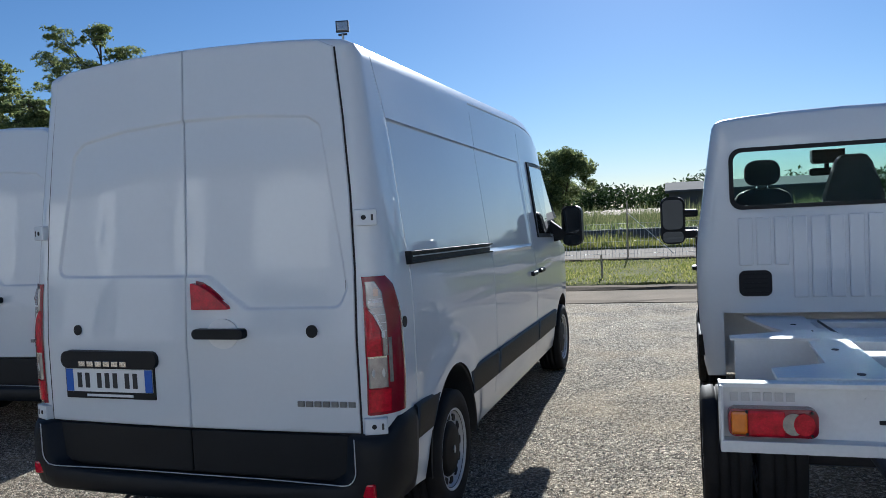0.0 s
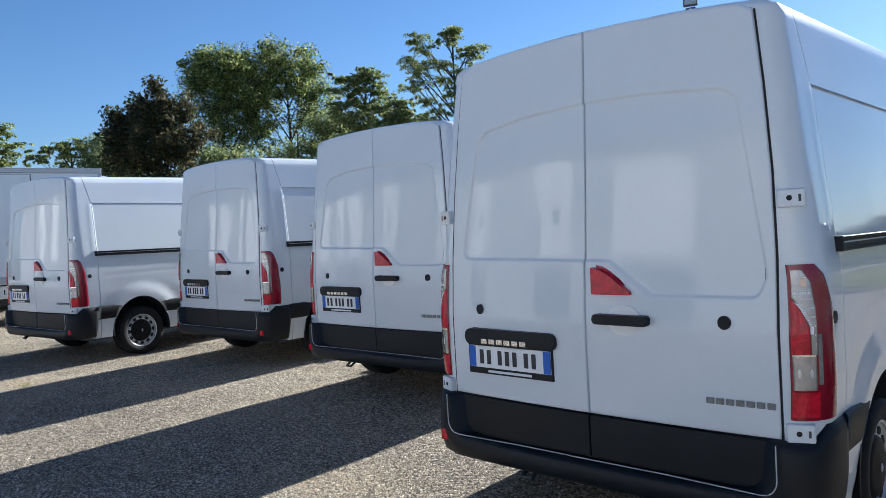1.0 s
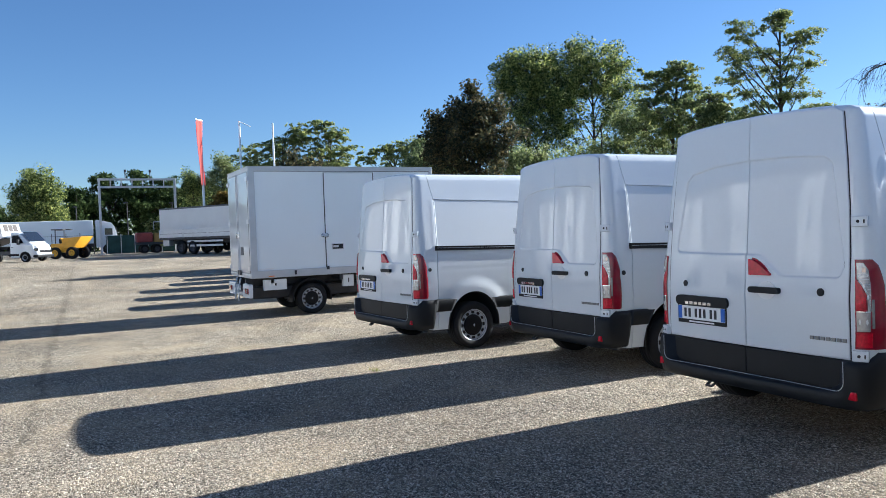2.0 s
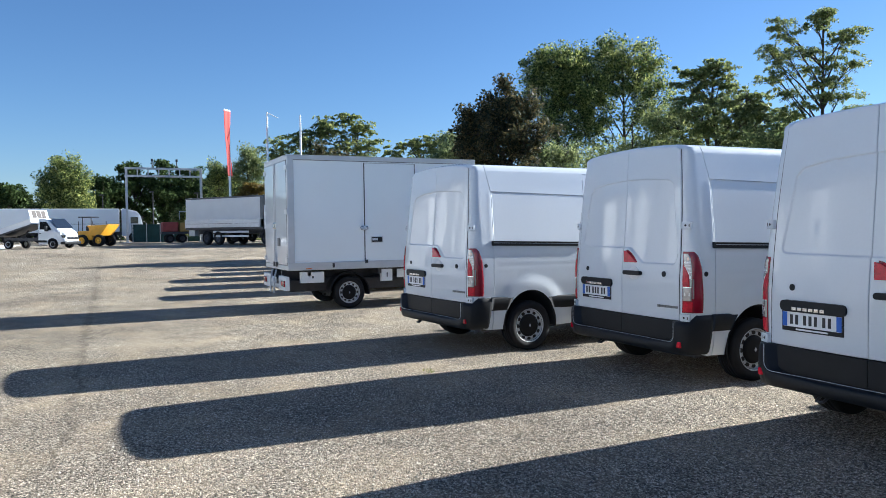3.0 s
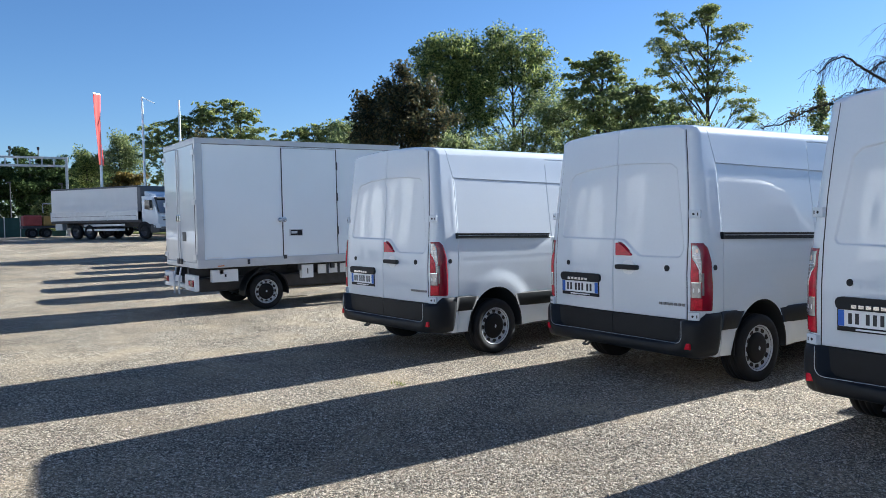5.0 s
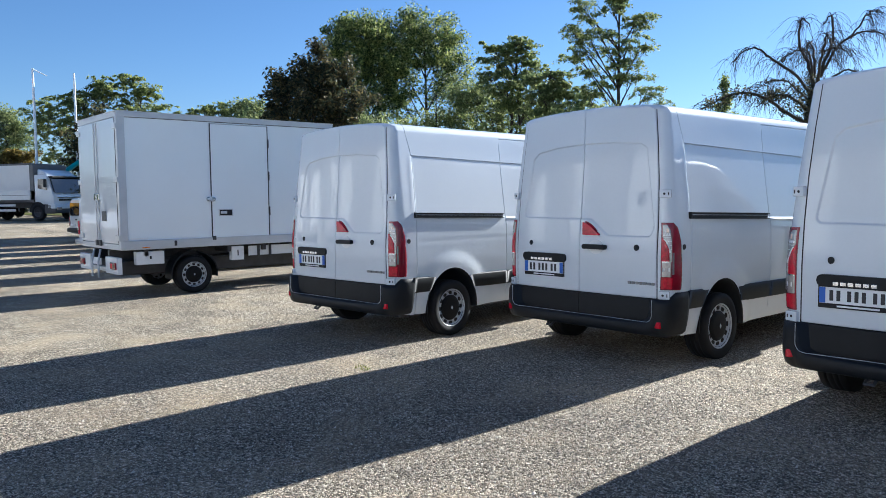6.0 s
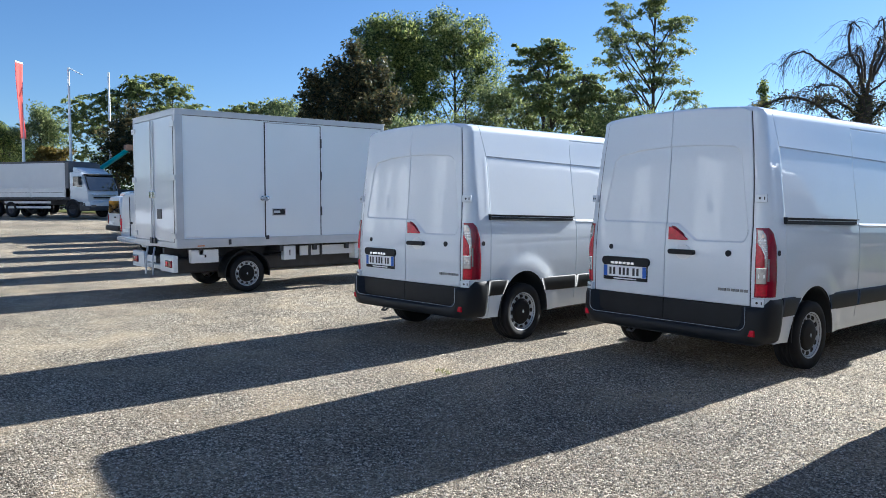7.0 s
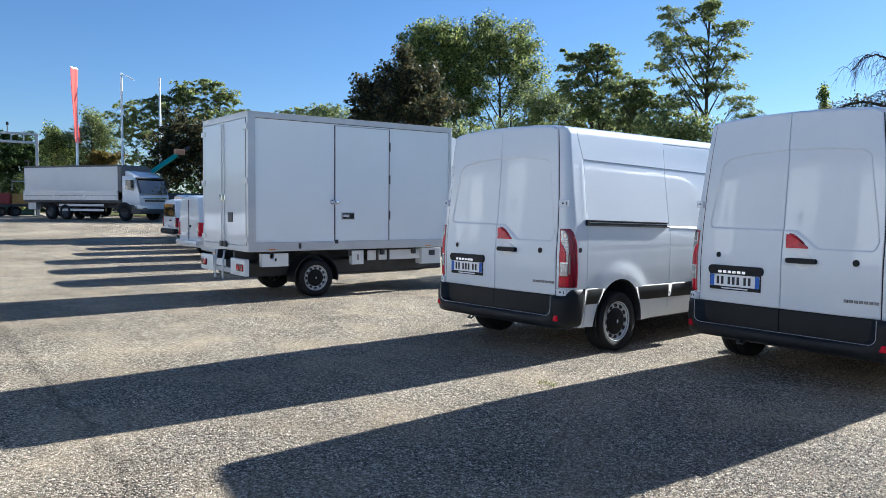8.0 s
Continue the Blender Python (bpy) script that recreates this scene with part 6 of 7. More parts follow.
def leaf_mesh(name, verts, material):
    n = len(verts) // 4
    me = bpy.data.meshes.new(name)
    me.vertices.add(4 * n)
    me.vertices.foreach_set("co", np.ascontiguousarray(verts, np.float32).ravel())
    me.loops.add(4 * n)
    me.loops.foreach_set("vertex_index", np.arange(4 * n, dtype=np.int32))
    me.polygons.add(n)
    me.polygons.foreach_set("loop_start", np.arange(0, 4 * n, 4, dtype=np.int32))
    me.materials.append(material)
    me.update(calc_edges=True)
    me.validate()
    return me


def build_tree(name, label, x, y, height, radius, leaf, seed, clumps=150, per=70, size=0.16, bare=0.25, pad=0.7, spread=0.55, squash=1.0, limbs=9, z=None, group=""):
    """Trunk and limbs that reach the clumps; leaves gather in clumps, so that sky shows between them."""
    rng = np.random.default_rng(seed)
    z0 = gz(x) if z is None else z
    tree = thing(name, label, "tree", pose(x, y, z0), group)
    h0 = height * bare
    trunk = bmesh.new()
    r0 = 0.018 * height + 0.05
    lean = rng.normal(0, 0.03, 2) * height
    path = [(lean[0] * t * t, lean[1] * t * t, height * 0.74 * t) for t in np.linspace(0, 1, 7)]
    add_tube(trunk, path, [r0 * (1 - 0.85 * t) + 0.015 for t in np.linspace(0, 1, 7)], 8)
    mid, half = (height + h0) / 2, (height - h0) / 2
    centres = []
    heads = []
    for i in range(limbs):
        ang = 2.4 * i + rng.uniform(-0.5, 0.5)
        t = 0.25 + 0.6 * i / limbs
        base = Vector((lean[0] * t * t, lean[1] * t * t, height * 0.86 * t))
        vz = rng.uniform(-0.25, 0.95)
        reach = radius * rng.uniform(0.55, 0.98) * math.sqrt(max(0.15, 1 - vz * vz))
        tip = Vector((lean[0] + math.cos(ang) * reach, lean[1] + math.sin(ang) * reach, min(height * 0.93, max(base.z + 0.4, mid + half * vz))))
        bend = (base + tip) / 2 + Vector((0, 0, 0.03 * height))
        pts = [base.lerp(bend, u).lerp(bend.lerp(tip, u), u) for u in np.linspace(0, 1, 6)]
        add_tube(trunk, pts, [r0 * 0.30 * (1 - 0.85 * u) + 0.012 for u in np.linspace(0, 1, 6)], 6)
        heads.append(tip)
        for k in range(3):
            s = pts[2 + k]
            e = s + Vector(rng.normal(0, 1, 3)) * radius * 0.28 + Vector((0, 0, 0.25))
            e.z = min(e.z, height * 0.9)
            add_tube(trunk, [s, (s + e) / 2 + Vector((0, 0, 0.12)), e], [0.03, 0.02, 0.01], 5)
            heads.append(e)
    heads += [Vector(path[-1]), Vector(path[-1]) + Vector((0, 0, 0.06 * height)), Vector(path[-2])]
    part("trunk", trunk, BARK, tree, "dark trunk and limbs", True)
    pts = []
    lobes = [(0.0, 0.0, 0.52, 0.46), (0.0, 0.0, -0.1, 0.6)]
    for k in range(6):
        a, v = 2.1 * k + rng.uniform(-0.4, 0.4), rng.uniform(-0.55, 0.5)
        s = rng.uniform(0.32, 0.46)
        q = (0.95 - s) * math.sqrt(1 - v * v)
        lobes.append((q * math.cos(a), q * math.sin(a), v, s))
    for i in range(clumps):
        if i < len(heads):
            c = np.array(heads[i]) + rng.uniform(-1, 1, 3) * radius * 0.06
        elif rng.random() < 0.45:
            hd = heads[rng.integers(len(heads))]
            c = np.array(hd) + rng.uniform(-1, 1, 3) * radius * 0.18
        else:
            d = rng.normal(size=3)
            d /= np.linalg.norm(d)
            rr = rng.uniform(0.35, 1.0) ** 0.5
            lx, ly, lz, ls = lobes[rng.integers(len(lobes))]
            c = np.array([lean[0] + radius * (lx + d[0] * rr * ls), lean[1] + radius * (ly + d[1] * rr * ls), mid + half * squash * (lz + d[2] * rr * ls)])
        k = int(1.6 * per * rng.uniform(0.4, 1.5))
        rad = radius * 0.115 * rng.uniform(0.6, 1.4)
        ball = rng.normal(0, 1, (k, 3))
        ball *= (rng.random((k, 1)) ** 0.45) / np.linalg.norm(ball, axis=1)[:, None]
        pts.append(c + ball * np.array([1, 1, pad]) * rad * 1.7)
    pts = np.concatenate(pts)
    pts = pts[(pts[:, 2] > h0 * 0.6) & (pts[:, 2] < height * 1.02)]
    part("crown", leaf_mesh("crown", leaf_quads(pts, 0.72 * size, rng, 1 - pad), leaf), None, tree, "uneven leafy crown with gaps")
    return tree


ROW = "trees beyond the vans"


def build_crowned(x, y, z, turn, label, leaf, seed, lobes, foot=(0.0, 0.0), size=0.11, per=110, wide=0.5, feather=False, stem=0.22, fill=0.35, group=ROW):
    """A tree whose crown gathers in lobes (across, height, half width, half height, clumps); limbs leave the leader one above another and reach every lobe, twigs every clump."""
    rng = np.random.default_rng(seed)
    R = thing("tree", label, "tree", pose(x, y, z, 0, 0, turn), group)
    bm, pts = bmesh.new(), []
    low = min(h - rh for s, h, rs, rh, n in lobes)
    high = max(h + 0.4 * rh for s, h, rs, rh, n in lobes)
    f0, f1 = foot
    trunk = [Vector((f0 + (f1 - f0) * t ** 1.5 + 0.12 * math.sin(5 * t + seed), 0.12 * math.sin(4 * t + 2 * seed), high * 0.93 * t)) for t in np.linspace(0, 1, 12)]
    add_tube(bm, trunk, [stem * (1 - 0.9 * t) + 0.012 for t in np.linspace(0, 1, 12)], 8)
    clumps = []
    for s, h, rs, rh, n in lobes:
        away = abs(s - f0 - 0.5 * (f1 - f0))
        want = max(low * 0.55, h - 0.9 * away - 0.5 * rh - rng.uniform(0.4, 1.3)) / (high * 0.93)
        start = trunk[int(np.clip(round(want * 11), 2, 10))]
        end = Vector((s, rng.uniform(-0.5, 0.5) * rs, h + 0.4 * rh))
        bend = start.lerp(end, 0.45) + Vector((rng.uniform(-0.15, 0.15), rng.uniform(-0.3, 0.3), 0.06 * away))
        limb = [start.lerp(bend, u).lerp(bend.lerp(end, u), u) + Vector(rng.normal(0, 0.03, 3)) * u for u in np.linspace(0, 1, 8)]
        add_tube(bm, limb, [stem * (0.27 - 0.23 * u) + 0.006 for u in np.linspace(0, 1, 8)], 6)
        for i in range(int((1.3 if feather else 1.6) * n)):
            d = rng.normal(size=3)
            d *= rng.uniform(0.3, 1.2) ** 0.8 / np.linalg.norm(d)
            c = Vector((s + d[0] * rs * 1.2, d[1] * rs, h + d[2] * rh * 1.12))
            if rng.random() < fill:
                s2, h2, rs2, rh2, n2 = lobes[rng.integers(len(lobes))]
                if math.hypot(s2 - s, h2 - h) < 1.2 * (rs + rs2 + rh + rh2):
                    c = c.lerp(Vector((s2, c.y, h2)), rng.uniform(0.2, 0.6))
            clumps.append((c, limb[int(rng.integers(3, 8))]))
    for c, base in clumps:
        add_tube(bm, [base, base.lerp(c, 0.5) + Vector((0, 0, -0.06)), c], [0.018, 0.012, 0.006], 4)
        m = int((0.9 if feather else 0.78) * per * rng.uniform(0.35, 1.35))
        w = wide * rng.uniform(0.5, 1.25)
        if feather:
            for q in range(4):
                a, r = rng.uniform(0, 2 * math.pi), w * rng.uniform(0.5, 1.4)
                t = np.sqrt(rng.random(m // 4))
                side = rng.normal(0, 0.15 * w, m // 4)
                rise = rng.uniform(-0.12, 0.3)
                pts.append(np.stack([c.x + r * t * math.cos(a) - side * math.sin(a), c.y + r * t * math.sin(a) + side * math.cos(a), c.z + 0.05 * rng.normal(size=m // 4) + rise * r * t - 0.36 * r * t * t], 1))
        else:
            ball = rng.normal(0, 0.62, (m, 3))
            ball /= np.maximum(1.0, np.linalg.norm(ball, axis=1) / 1.25)[:, None]
            pts.append(np.array(c) + ball * np.array([w, w, 0.9 * w]))
    part("trunk", bm, BARK, R, "dark trunk and spreading limbs", True)
    part("crown", leaf_mesh("crown", leaf_quads(np.concatenate(pts), size, rng, 0.5 if feather else 0.15), leaf), None, R, "uneven leafy crown with sky between")
    return R


build_crowned(-56, 35.6, 0.55, 56, "tall dense dark green poplar-like tree behind the vans", LEAF, 11,
              [(0, 14.0, 2.3, 1.9, 40), (-1.4, 11.8, 1.4, 2.1, 26), (1.4, 11.9, 1.8, 2.6, 36), (1.7, 15.0, 1.25, 1.0, 18), (-0.7, 15.2, 1.4, 0.85, 18), (-0.1, 9.3, 1.9, 2.2, 24), (-2.3, 13.7, 0.5, 1.4, 8), (2.3, 8.3, 1.2, 1.8, 14), (3.0, 13.2, 1.0, 1.6, 14), (3.0, 10.8, 1.0, 1.6, 12), (0, 6.4, 2.2, 1.3, 16)], size=0.115, per=145, wide=0.68)
build_crowned(-55, 42.2, 0.55, 56, "tall light green poplar-like tree, limbs showing under its crown", LEAF, 12,
              [(-0.2, 15.6, 2.3, 1.15, 34), (1.6, 14.8, 1.3, 1.6, 20), (-2.2, 14.6, 1.4, 1.7, 20), (-0.2, 13.3, 2.7, 1.6, 26), (-2.8, 11.6, 1.2, 1.7, 12), (2.2, 12.0, 1.1, 1.7, 11), (3.4, 12.6, 0.8, 1.5, 8), (-1.2, 16.8, 0.9, 0.5, 8), (-1.8, 8.3, 1.1, 1.0, 5), (0.8, 10.1, 1.0, 1.0, 5), (2.8, 8.6, 1.2, 1.2, 8), (-3.4, 13.6, 0.9, 1.6, 12), (-2.6, 9.6, 1.0, 1.2, 9), (0.6, 11.6, 1.6, 1.0, 10)], (-0.4, -0.2), size=0.115, per=135, wide=0.66)
build_crowned(-36, 19.6, 0.3, 56, "dark evergreen tree with large bronze-tinged leaves and ragged crown", LEAF_PLUM, 13,
              [(-0.7, 7.6, 0.6, 0.7, 16), (-0.4, 8.5, 0.2, 0.42, 6), (-1.6, 7.1, 0.6, 0.5, 12), (-2.2, 6.6, 0.4, 0.4, 8), (0.2, 7.4, 0.75, 0.7, 18), (0.9, 7.6, 0.5, 0.6, 12), (-0.8, 6.0, 1.8, 1.3, 52), (1.0, 6.0, 1.1, 1.2, 30), (-2.3, 5.6, 0.6, 0.7, 12), (-2.4, 7.4, 0.2, 0.2, 3), (-0.6, 4.0, 2.2, 1.0, 30)], size=0.098, per=112, wide=0.42)
build_crowned(-39, 34.8, 0.3, 56, "light green robinia tree with open layered crown", LEAF_LIGHT, 25,
              [(1.3, 11.3, 0.9, 0.5, 14), (1.9, 10.9, 0.5, 0.4, 8), (0.4, 10.9, 0.8, 0.45, 11), (-0.7, 11.1, 0.6, 0.35, 4), (1.0, 10.3, 0.9, 0.45, 12), (2.3, 9.8, 1.1, 0.35, 11), (-0.3, 10.0, 1.3, 0.55, 14)], (1.4, 1.2), 0.085, 150, 0.55, True, 0.15)
build_crowned(-38.5, 35.3, 0.3, 56, "feathery olive-green tree filling the row beside the poplars", LEAF_LIGHT, 16,
              [(0.3, 9.2, 1.5, 0.85, 26), (-0.4, 7.9, 1.5, 1.5, 34), (1.9, 8.0, 1.3, 1.3, 30), (-1.3, 9.0, 0.75, 1.1, 14), (-1.4, 6.4, 1.2, 1.3, 18), (0.8, 6.2, 1.6, 1.3, 22), (-0.4, 4.4, 2.4, 1.2, 22)], size=0.074, per=165, wide=0.62, feather=True)
build_crowned(-34.2, 34.1, 0.3, 56, "broad dark green tree under the robinia's crown", LEAF_DARK, 17,
              [(0.0, 8.5, 1.3, 0.55, 20), (0.9, 7.9, 1.1, 0.8, 24), (-0.5, 7.2, 1.0, 1.0, 20), (1.8, 7.1, 1.0, 0.8, 18), (0.0, 5.8, 1.6, 1.0, 20), (1.6, 5.6, 1.2, 0.9, 14)], size=0.10, per=130, wide=0.48, feather=True)
build_crowned(-29.6, 34.9, 0.0, 56, "tall airy robinia tree with layered feathery leaves", LEAF_LIGHT, 34,
              [(-2.3, 12.2, 0.6, 0.3, 9), (-1.7, 11.5, 0.35, 0.3, 6), (-2.9, 10.9, 0.5, 0.35, 9), (-2.0, 10.6, 0.5, 0.3, 7), (-2.3, 10.0, 0.45, 0.22, 6), (-2.6, 9.4, 0.65, 0.25, 9), (-1.9, 8.5, 0.55, 0.25, 7), (-1.3, 7.7, 0.65, 0.35, 9), (-1.9, 7.3, 0.75, 0.3, 9), (-0.1, 12.7, 0.55, 0.4, 12), (-0.5, 12.0, 0.55, 0.25, 7), (1.1, 11.7, 0.75, 0.27, 11), (0.9, 11.0, 0.65, 0.3, 8), (-0.8, 10.8, 0.5, 0.35, 8), (-0.9, 9.8, 0.5, 0.3, 6), (0.2, 10.1, 0.45, 0.3, 6), (1.1, 9.9, 0.55, 0.22, 8), (-0.5, 9.1, 0.45, 0.25, 5), (0.6, 9.1, 0.6, 0.22, 8), (0.9, 8.4, 0.55, 0.2, 7), (0.2, 8.3, 0.4, 0.22, 5), (1.7, 7.5, 0.55, 0.35, 9), (2.0, 6.7, 0.5, 0.25, 7)], (0.2, -0.2), 0.064, 165, 0.56, True, 0.18, 0.12)
build_crowned(-29.0, 31.8, 0.2, 56, "bushy yellow-green tree low in the row", LEAF_LIGHT, 18, [(-0.8, 5.6, 1.4, 0.9, 22), (0.8, 5.2, 1.2, 0.9, 18), (-1.6, 4.2, 1.3, 1.0, 14), (0.4, 3.6, 2.0, 1.0, 18)], size=0.1, per=110, wide=0.5)
build_crowned(-44, 27.0, 0.5, 56, "bushy green tree filling the row", LEAF_DARK, 19, [(-0.6, 5.8, 1.6, 1.0, 20), (1.2, 5.4, 1.5, 1.1, 20), (0.2, 3.8, 2.4, 1.2, 22)], size=0.11, per=110, wide=0.55)
build_crowned(-50.5, 39.0, 0.5, 56, "light green undergrowth tree between the poplars and the vans", LEAF_LIGHT, 41,
              [(-3.4, 5.6, 1.4, 1.2, 18), (-1.6, 6.6, 1.2, 1.1, 18), (0.4, 7.2, 1.3, 1.3, 20), (2.2, 8.0, 1.2, 1.5, 20), (3.4, 9.4, 0.9, 1.2, 12), (0.2, 5.0, 2.4, 1.2, 24), (3.2, 6.2, 1.3, 1.2, 16)], size=0.105, per=90, wide=0.5)
build_crowned(-47, 42.5, 0.5, 56, "olive-green tree behind the robinias", LEAF_DARK, 42,
              [(-3.4, 9.6, 1.0, 1.3, 12), (-2.0, 9.0, 1.3, 1.4, 16), (0.0, 8.8, 1.5, 1.2, 18), (2.4, 8.4, 1.4, 1.2, 16), (4.6, 7.8, 1.4, 1.0, 14), (6.6, 7.2, 1.4, 1.0, 14), (0.8, 6.6, 3.0, 1.2, 24)], size=0.11, per=95, wide=0.55)
build_crowned(-71.1, 17.9, 0.62, 56, "broad olive-green robinia behind the flag poles", LEAF_LIGHT, 20,
              [(1.6, 11.1, 0.95, 0.5, 10), (3.0, 10.3, 1.9, 0.7, 14), (0.8, 9.8, 1.7, 0.7, 14), (-1.2, 9.2, 1.4, 0.6, 10), (-3.1, 8.9, 1.1, 0.7, 8), (0.2, 8.3, 2.9, 0.8, 18), (-2.7, 7.5, 1.5, 1.0, 14), (0.5, 6.0, 3.2, 1.2, 30), (2.6, 7.6, 1.8, 1.0, 16), (-0.5, 4.6, 3.6, 1.2, 26)], (0.3, 0.8), 0.115, 150, 0.8, True)
build_crowned(-70, 23.0, 0.62, 56, "tall light green robinia behind the box truck", LEAF_LIGHT, 21,
              [(-1.1, 11.4, 1.2, 0.45, 12), (0.2, 10.7, 0.9, 0.6, 9), (-0.6, 10.0, 1.8, 0.7, 14), (0.9, 8.8, 1.0, 0.5, 8), (-1.6, 8.7, 2.4, 0.7, 14), (-0.6, 7.0, 2.4, 1.1, 22), (-0.4, 5.0, 2.8, 1.2, 22), (1.3, 6.6, 1.2, 1.0, 10)], (-0.4, -0.4), 0.115, 150, 0.8, True)
build_crowned(-62, 27.3, 0.6, 56, "low light green tree behind the box truck", LEAF_LIGHT, 22, [(-2.5, 8.3, 1.2, 0.45, 10), (-0.8, 8.5, 1.4, 0.55, 12), (-3.7, 7.8, 0.9, 0.4, 6), (-1.6, 7.2, 2.4, 0.9, 16)], (-1.6, -1.6), 0.11, 140, 0.7, True)
build_crowned(-60, 31.0, 0.6, 56, "low green tree behind the box truck", LEAF_DARK, 23, [(-3.2, 8.7, 1.2, 0.6, 14), (-1.7, 8.1, 1.1, 0.65, 12), (-4.1, 7.8, 1.4, 0.55, 10), (-2.4, 6.6, 2.4, 0.9, 16)], (-2.4, -2.4), 0.12, 110, 0.6)
build_crowned(-52, 25.0, 0.6, 56, "low dark green tree behind the box truck", LEAF_DARK, 24, [(-0.8, 6.4, 1.6, 0.7, 18), (1.0, 6.2, 1.5, 0.8, 16), (0, 4.8, 2.4, 1.2, 24)], size=0.12, per=110, wide=0.6)
build_crowned(-78, 15.6, 0.62, 56, "green tree beside the flag poles", LEAF_DARK, 26, [(-2.0, 8.6, 0.9, 0.7, 12), (-1.0, 7.9, 0.9, 0.8, 12), (-2.6, 6.9, 1.2, 1.2, 16), (-0.8, 6.3, 1.0, 1.0, 12), (-1.6, 4.8, 1.9, 1.2, 16)], (-1.6, -1.6), 0.10, 150, 0.6)
build_crowned(-80, 12.4, 0.62, 56, "slim green tree near the flag banner", LEAF, 27, [(-1.1, 7.4, 0.8, 0.7, 10), (-1.5, 6.1, 0.9, 0.9, 12), (-0.4, 5.6, 0.7, 0.9, 9), (-1.0, 4.0, 1.3, 1.1, 12)], (-1.0, -1.0), 0.10, 150, 0.55)
build_crowned(-87, -2.6, 0.62, 65, "round green tree, yellowing to one side, behind the white trailer", LEAF, 29, [(0.3, 7.6, 1.3, 0.75, 16), (-0.6, 6.4, 1.4, 1.1, 20), (1.2, 6.3, 1.3, 1.2, 20), (-0.3, 4.8, 1.9, 1.2, 26), (1.7, 4.5, 1.0, 0.9, 12), (-2.1, 4.4, 0.6, 0.5, 5), (0.2, 3.2, 2.3, 1.0, 18)], size=0.12, per=190, wide=0.62)
build_crowned(-60, 17.8, 0.6, 56, "dark evergreen tree with glossy leaves by the trucks", LEAF_PLUM, 32, [(0.2, 5.9, 1.2, 0.9, 20), (-1.2, 5.0, 1.2, 1.0, 18), (1.3, 4.8, 1.2, 1.1, 18), (0, 3.6, 2.4, 1.2, 30), (-2.4, 5.6, 1.0, 1.1, 16), (-2.6, 4.0, 1.2, 1.2, 18), (-1.4, 6.8, 0.9, 0.8, 10)], size=0.13, per=105, wide=0.5)
build_tree("bush", "yellowing round bush behind the curtain truck", -66, 12.1, 5.0, 2.1, LEAF_DRY, 30, 120, 50, 0.18, 0.05, 0.6)
build_tree("bush", "green bush beside the gantry", -78.5, 8.3, 3.6, 1.6, LEAF_LIGHT, 31, 80, 50, 0.17, 0.05, 0.7)


def build_conifer(x, y, top):
    rng = np.random.default_rng(33)
    C = thing("conifer", "slim pointed dark conifer behind the vans", "tree", pose(x, y, 0.1), ROW)
    part("trunk", tube([(0, 0, 0), (0.05, 0, top * 0.96)], [0.16, 0.02], 8), BARK, C)
    pts = []
    for k in range(120):
        u = rng.random() ** 0.75
        a, r = rng.uniform(0, 2 * math.pi), (0.02 + 2.2 * (1 - u)) * rng.uniform(0.2, 1.0)
        c = np.array([r * math.cos(a), r * math.sin(a), 1.0 + u * (top - 1.1) - 0.25 * r])
        pts.append(c + rng.normal(0, 1, (30, 3)) * np.array([0.09, 0.09, 0.11]))
    part("crown", leaf_mesh("crown", leaf_quads(np.concatenate(pts), 0.075, rng), LEAF), None, C, "tapering tiers of dark needles")


build_conifer(-22.9, 34.1, 7.35)
for i, (dx, dy, h, r) in enumerate(((-96, 1.2, 7.4, 2.6), (-98, 4.6, 9.2, 3.0), (-97, 8.4, 9.4, 3.0), (-97, 11.6, 8.6, 2.8), (-100, -8, 6.5, 3), (-104, -13, 5.6, 3), (-101, 15.5, 8.8, 3.0))):
    build_tree("tree", "dark green wood edge tree at the yard end", dx, dy, h, r, LEAF_FAR, 50 + i, 170, 48, 0.26, 0.02, 0.8, group="dark wood at the yard end")
build_tree("tree", "green tree across the road", -8.4, 60, 6.2, 2.8, LEAF_DARK, 61, 210, 80, 0.15, 0.0, 0.8, z=0, group="trees across the road")
build_tree("tree", "slim light tree across the road", -11.0, 57, 5.4, 2.2, LEAF_DARK, 62, 190, 70, 0.14, 0.0, 0.8, z=0, group="trees across the road")


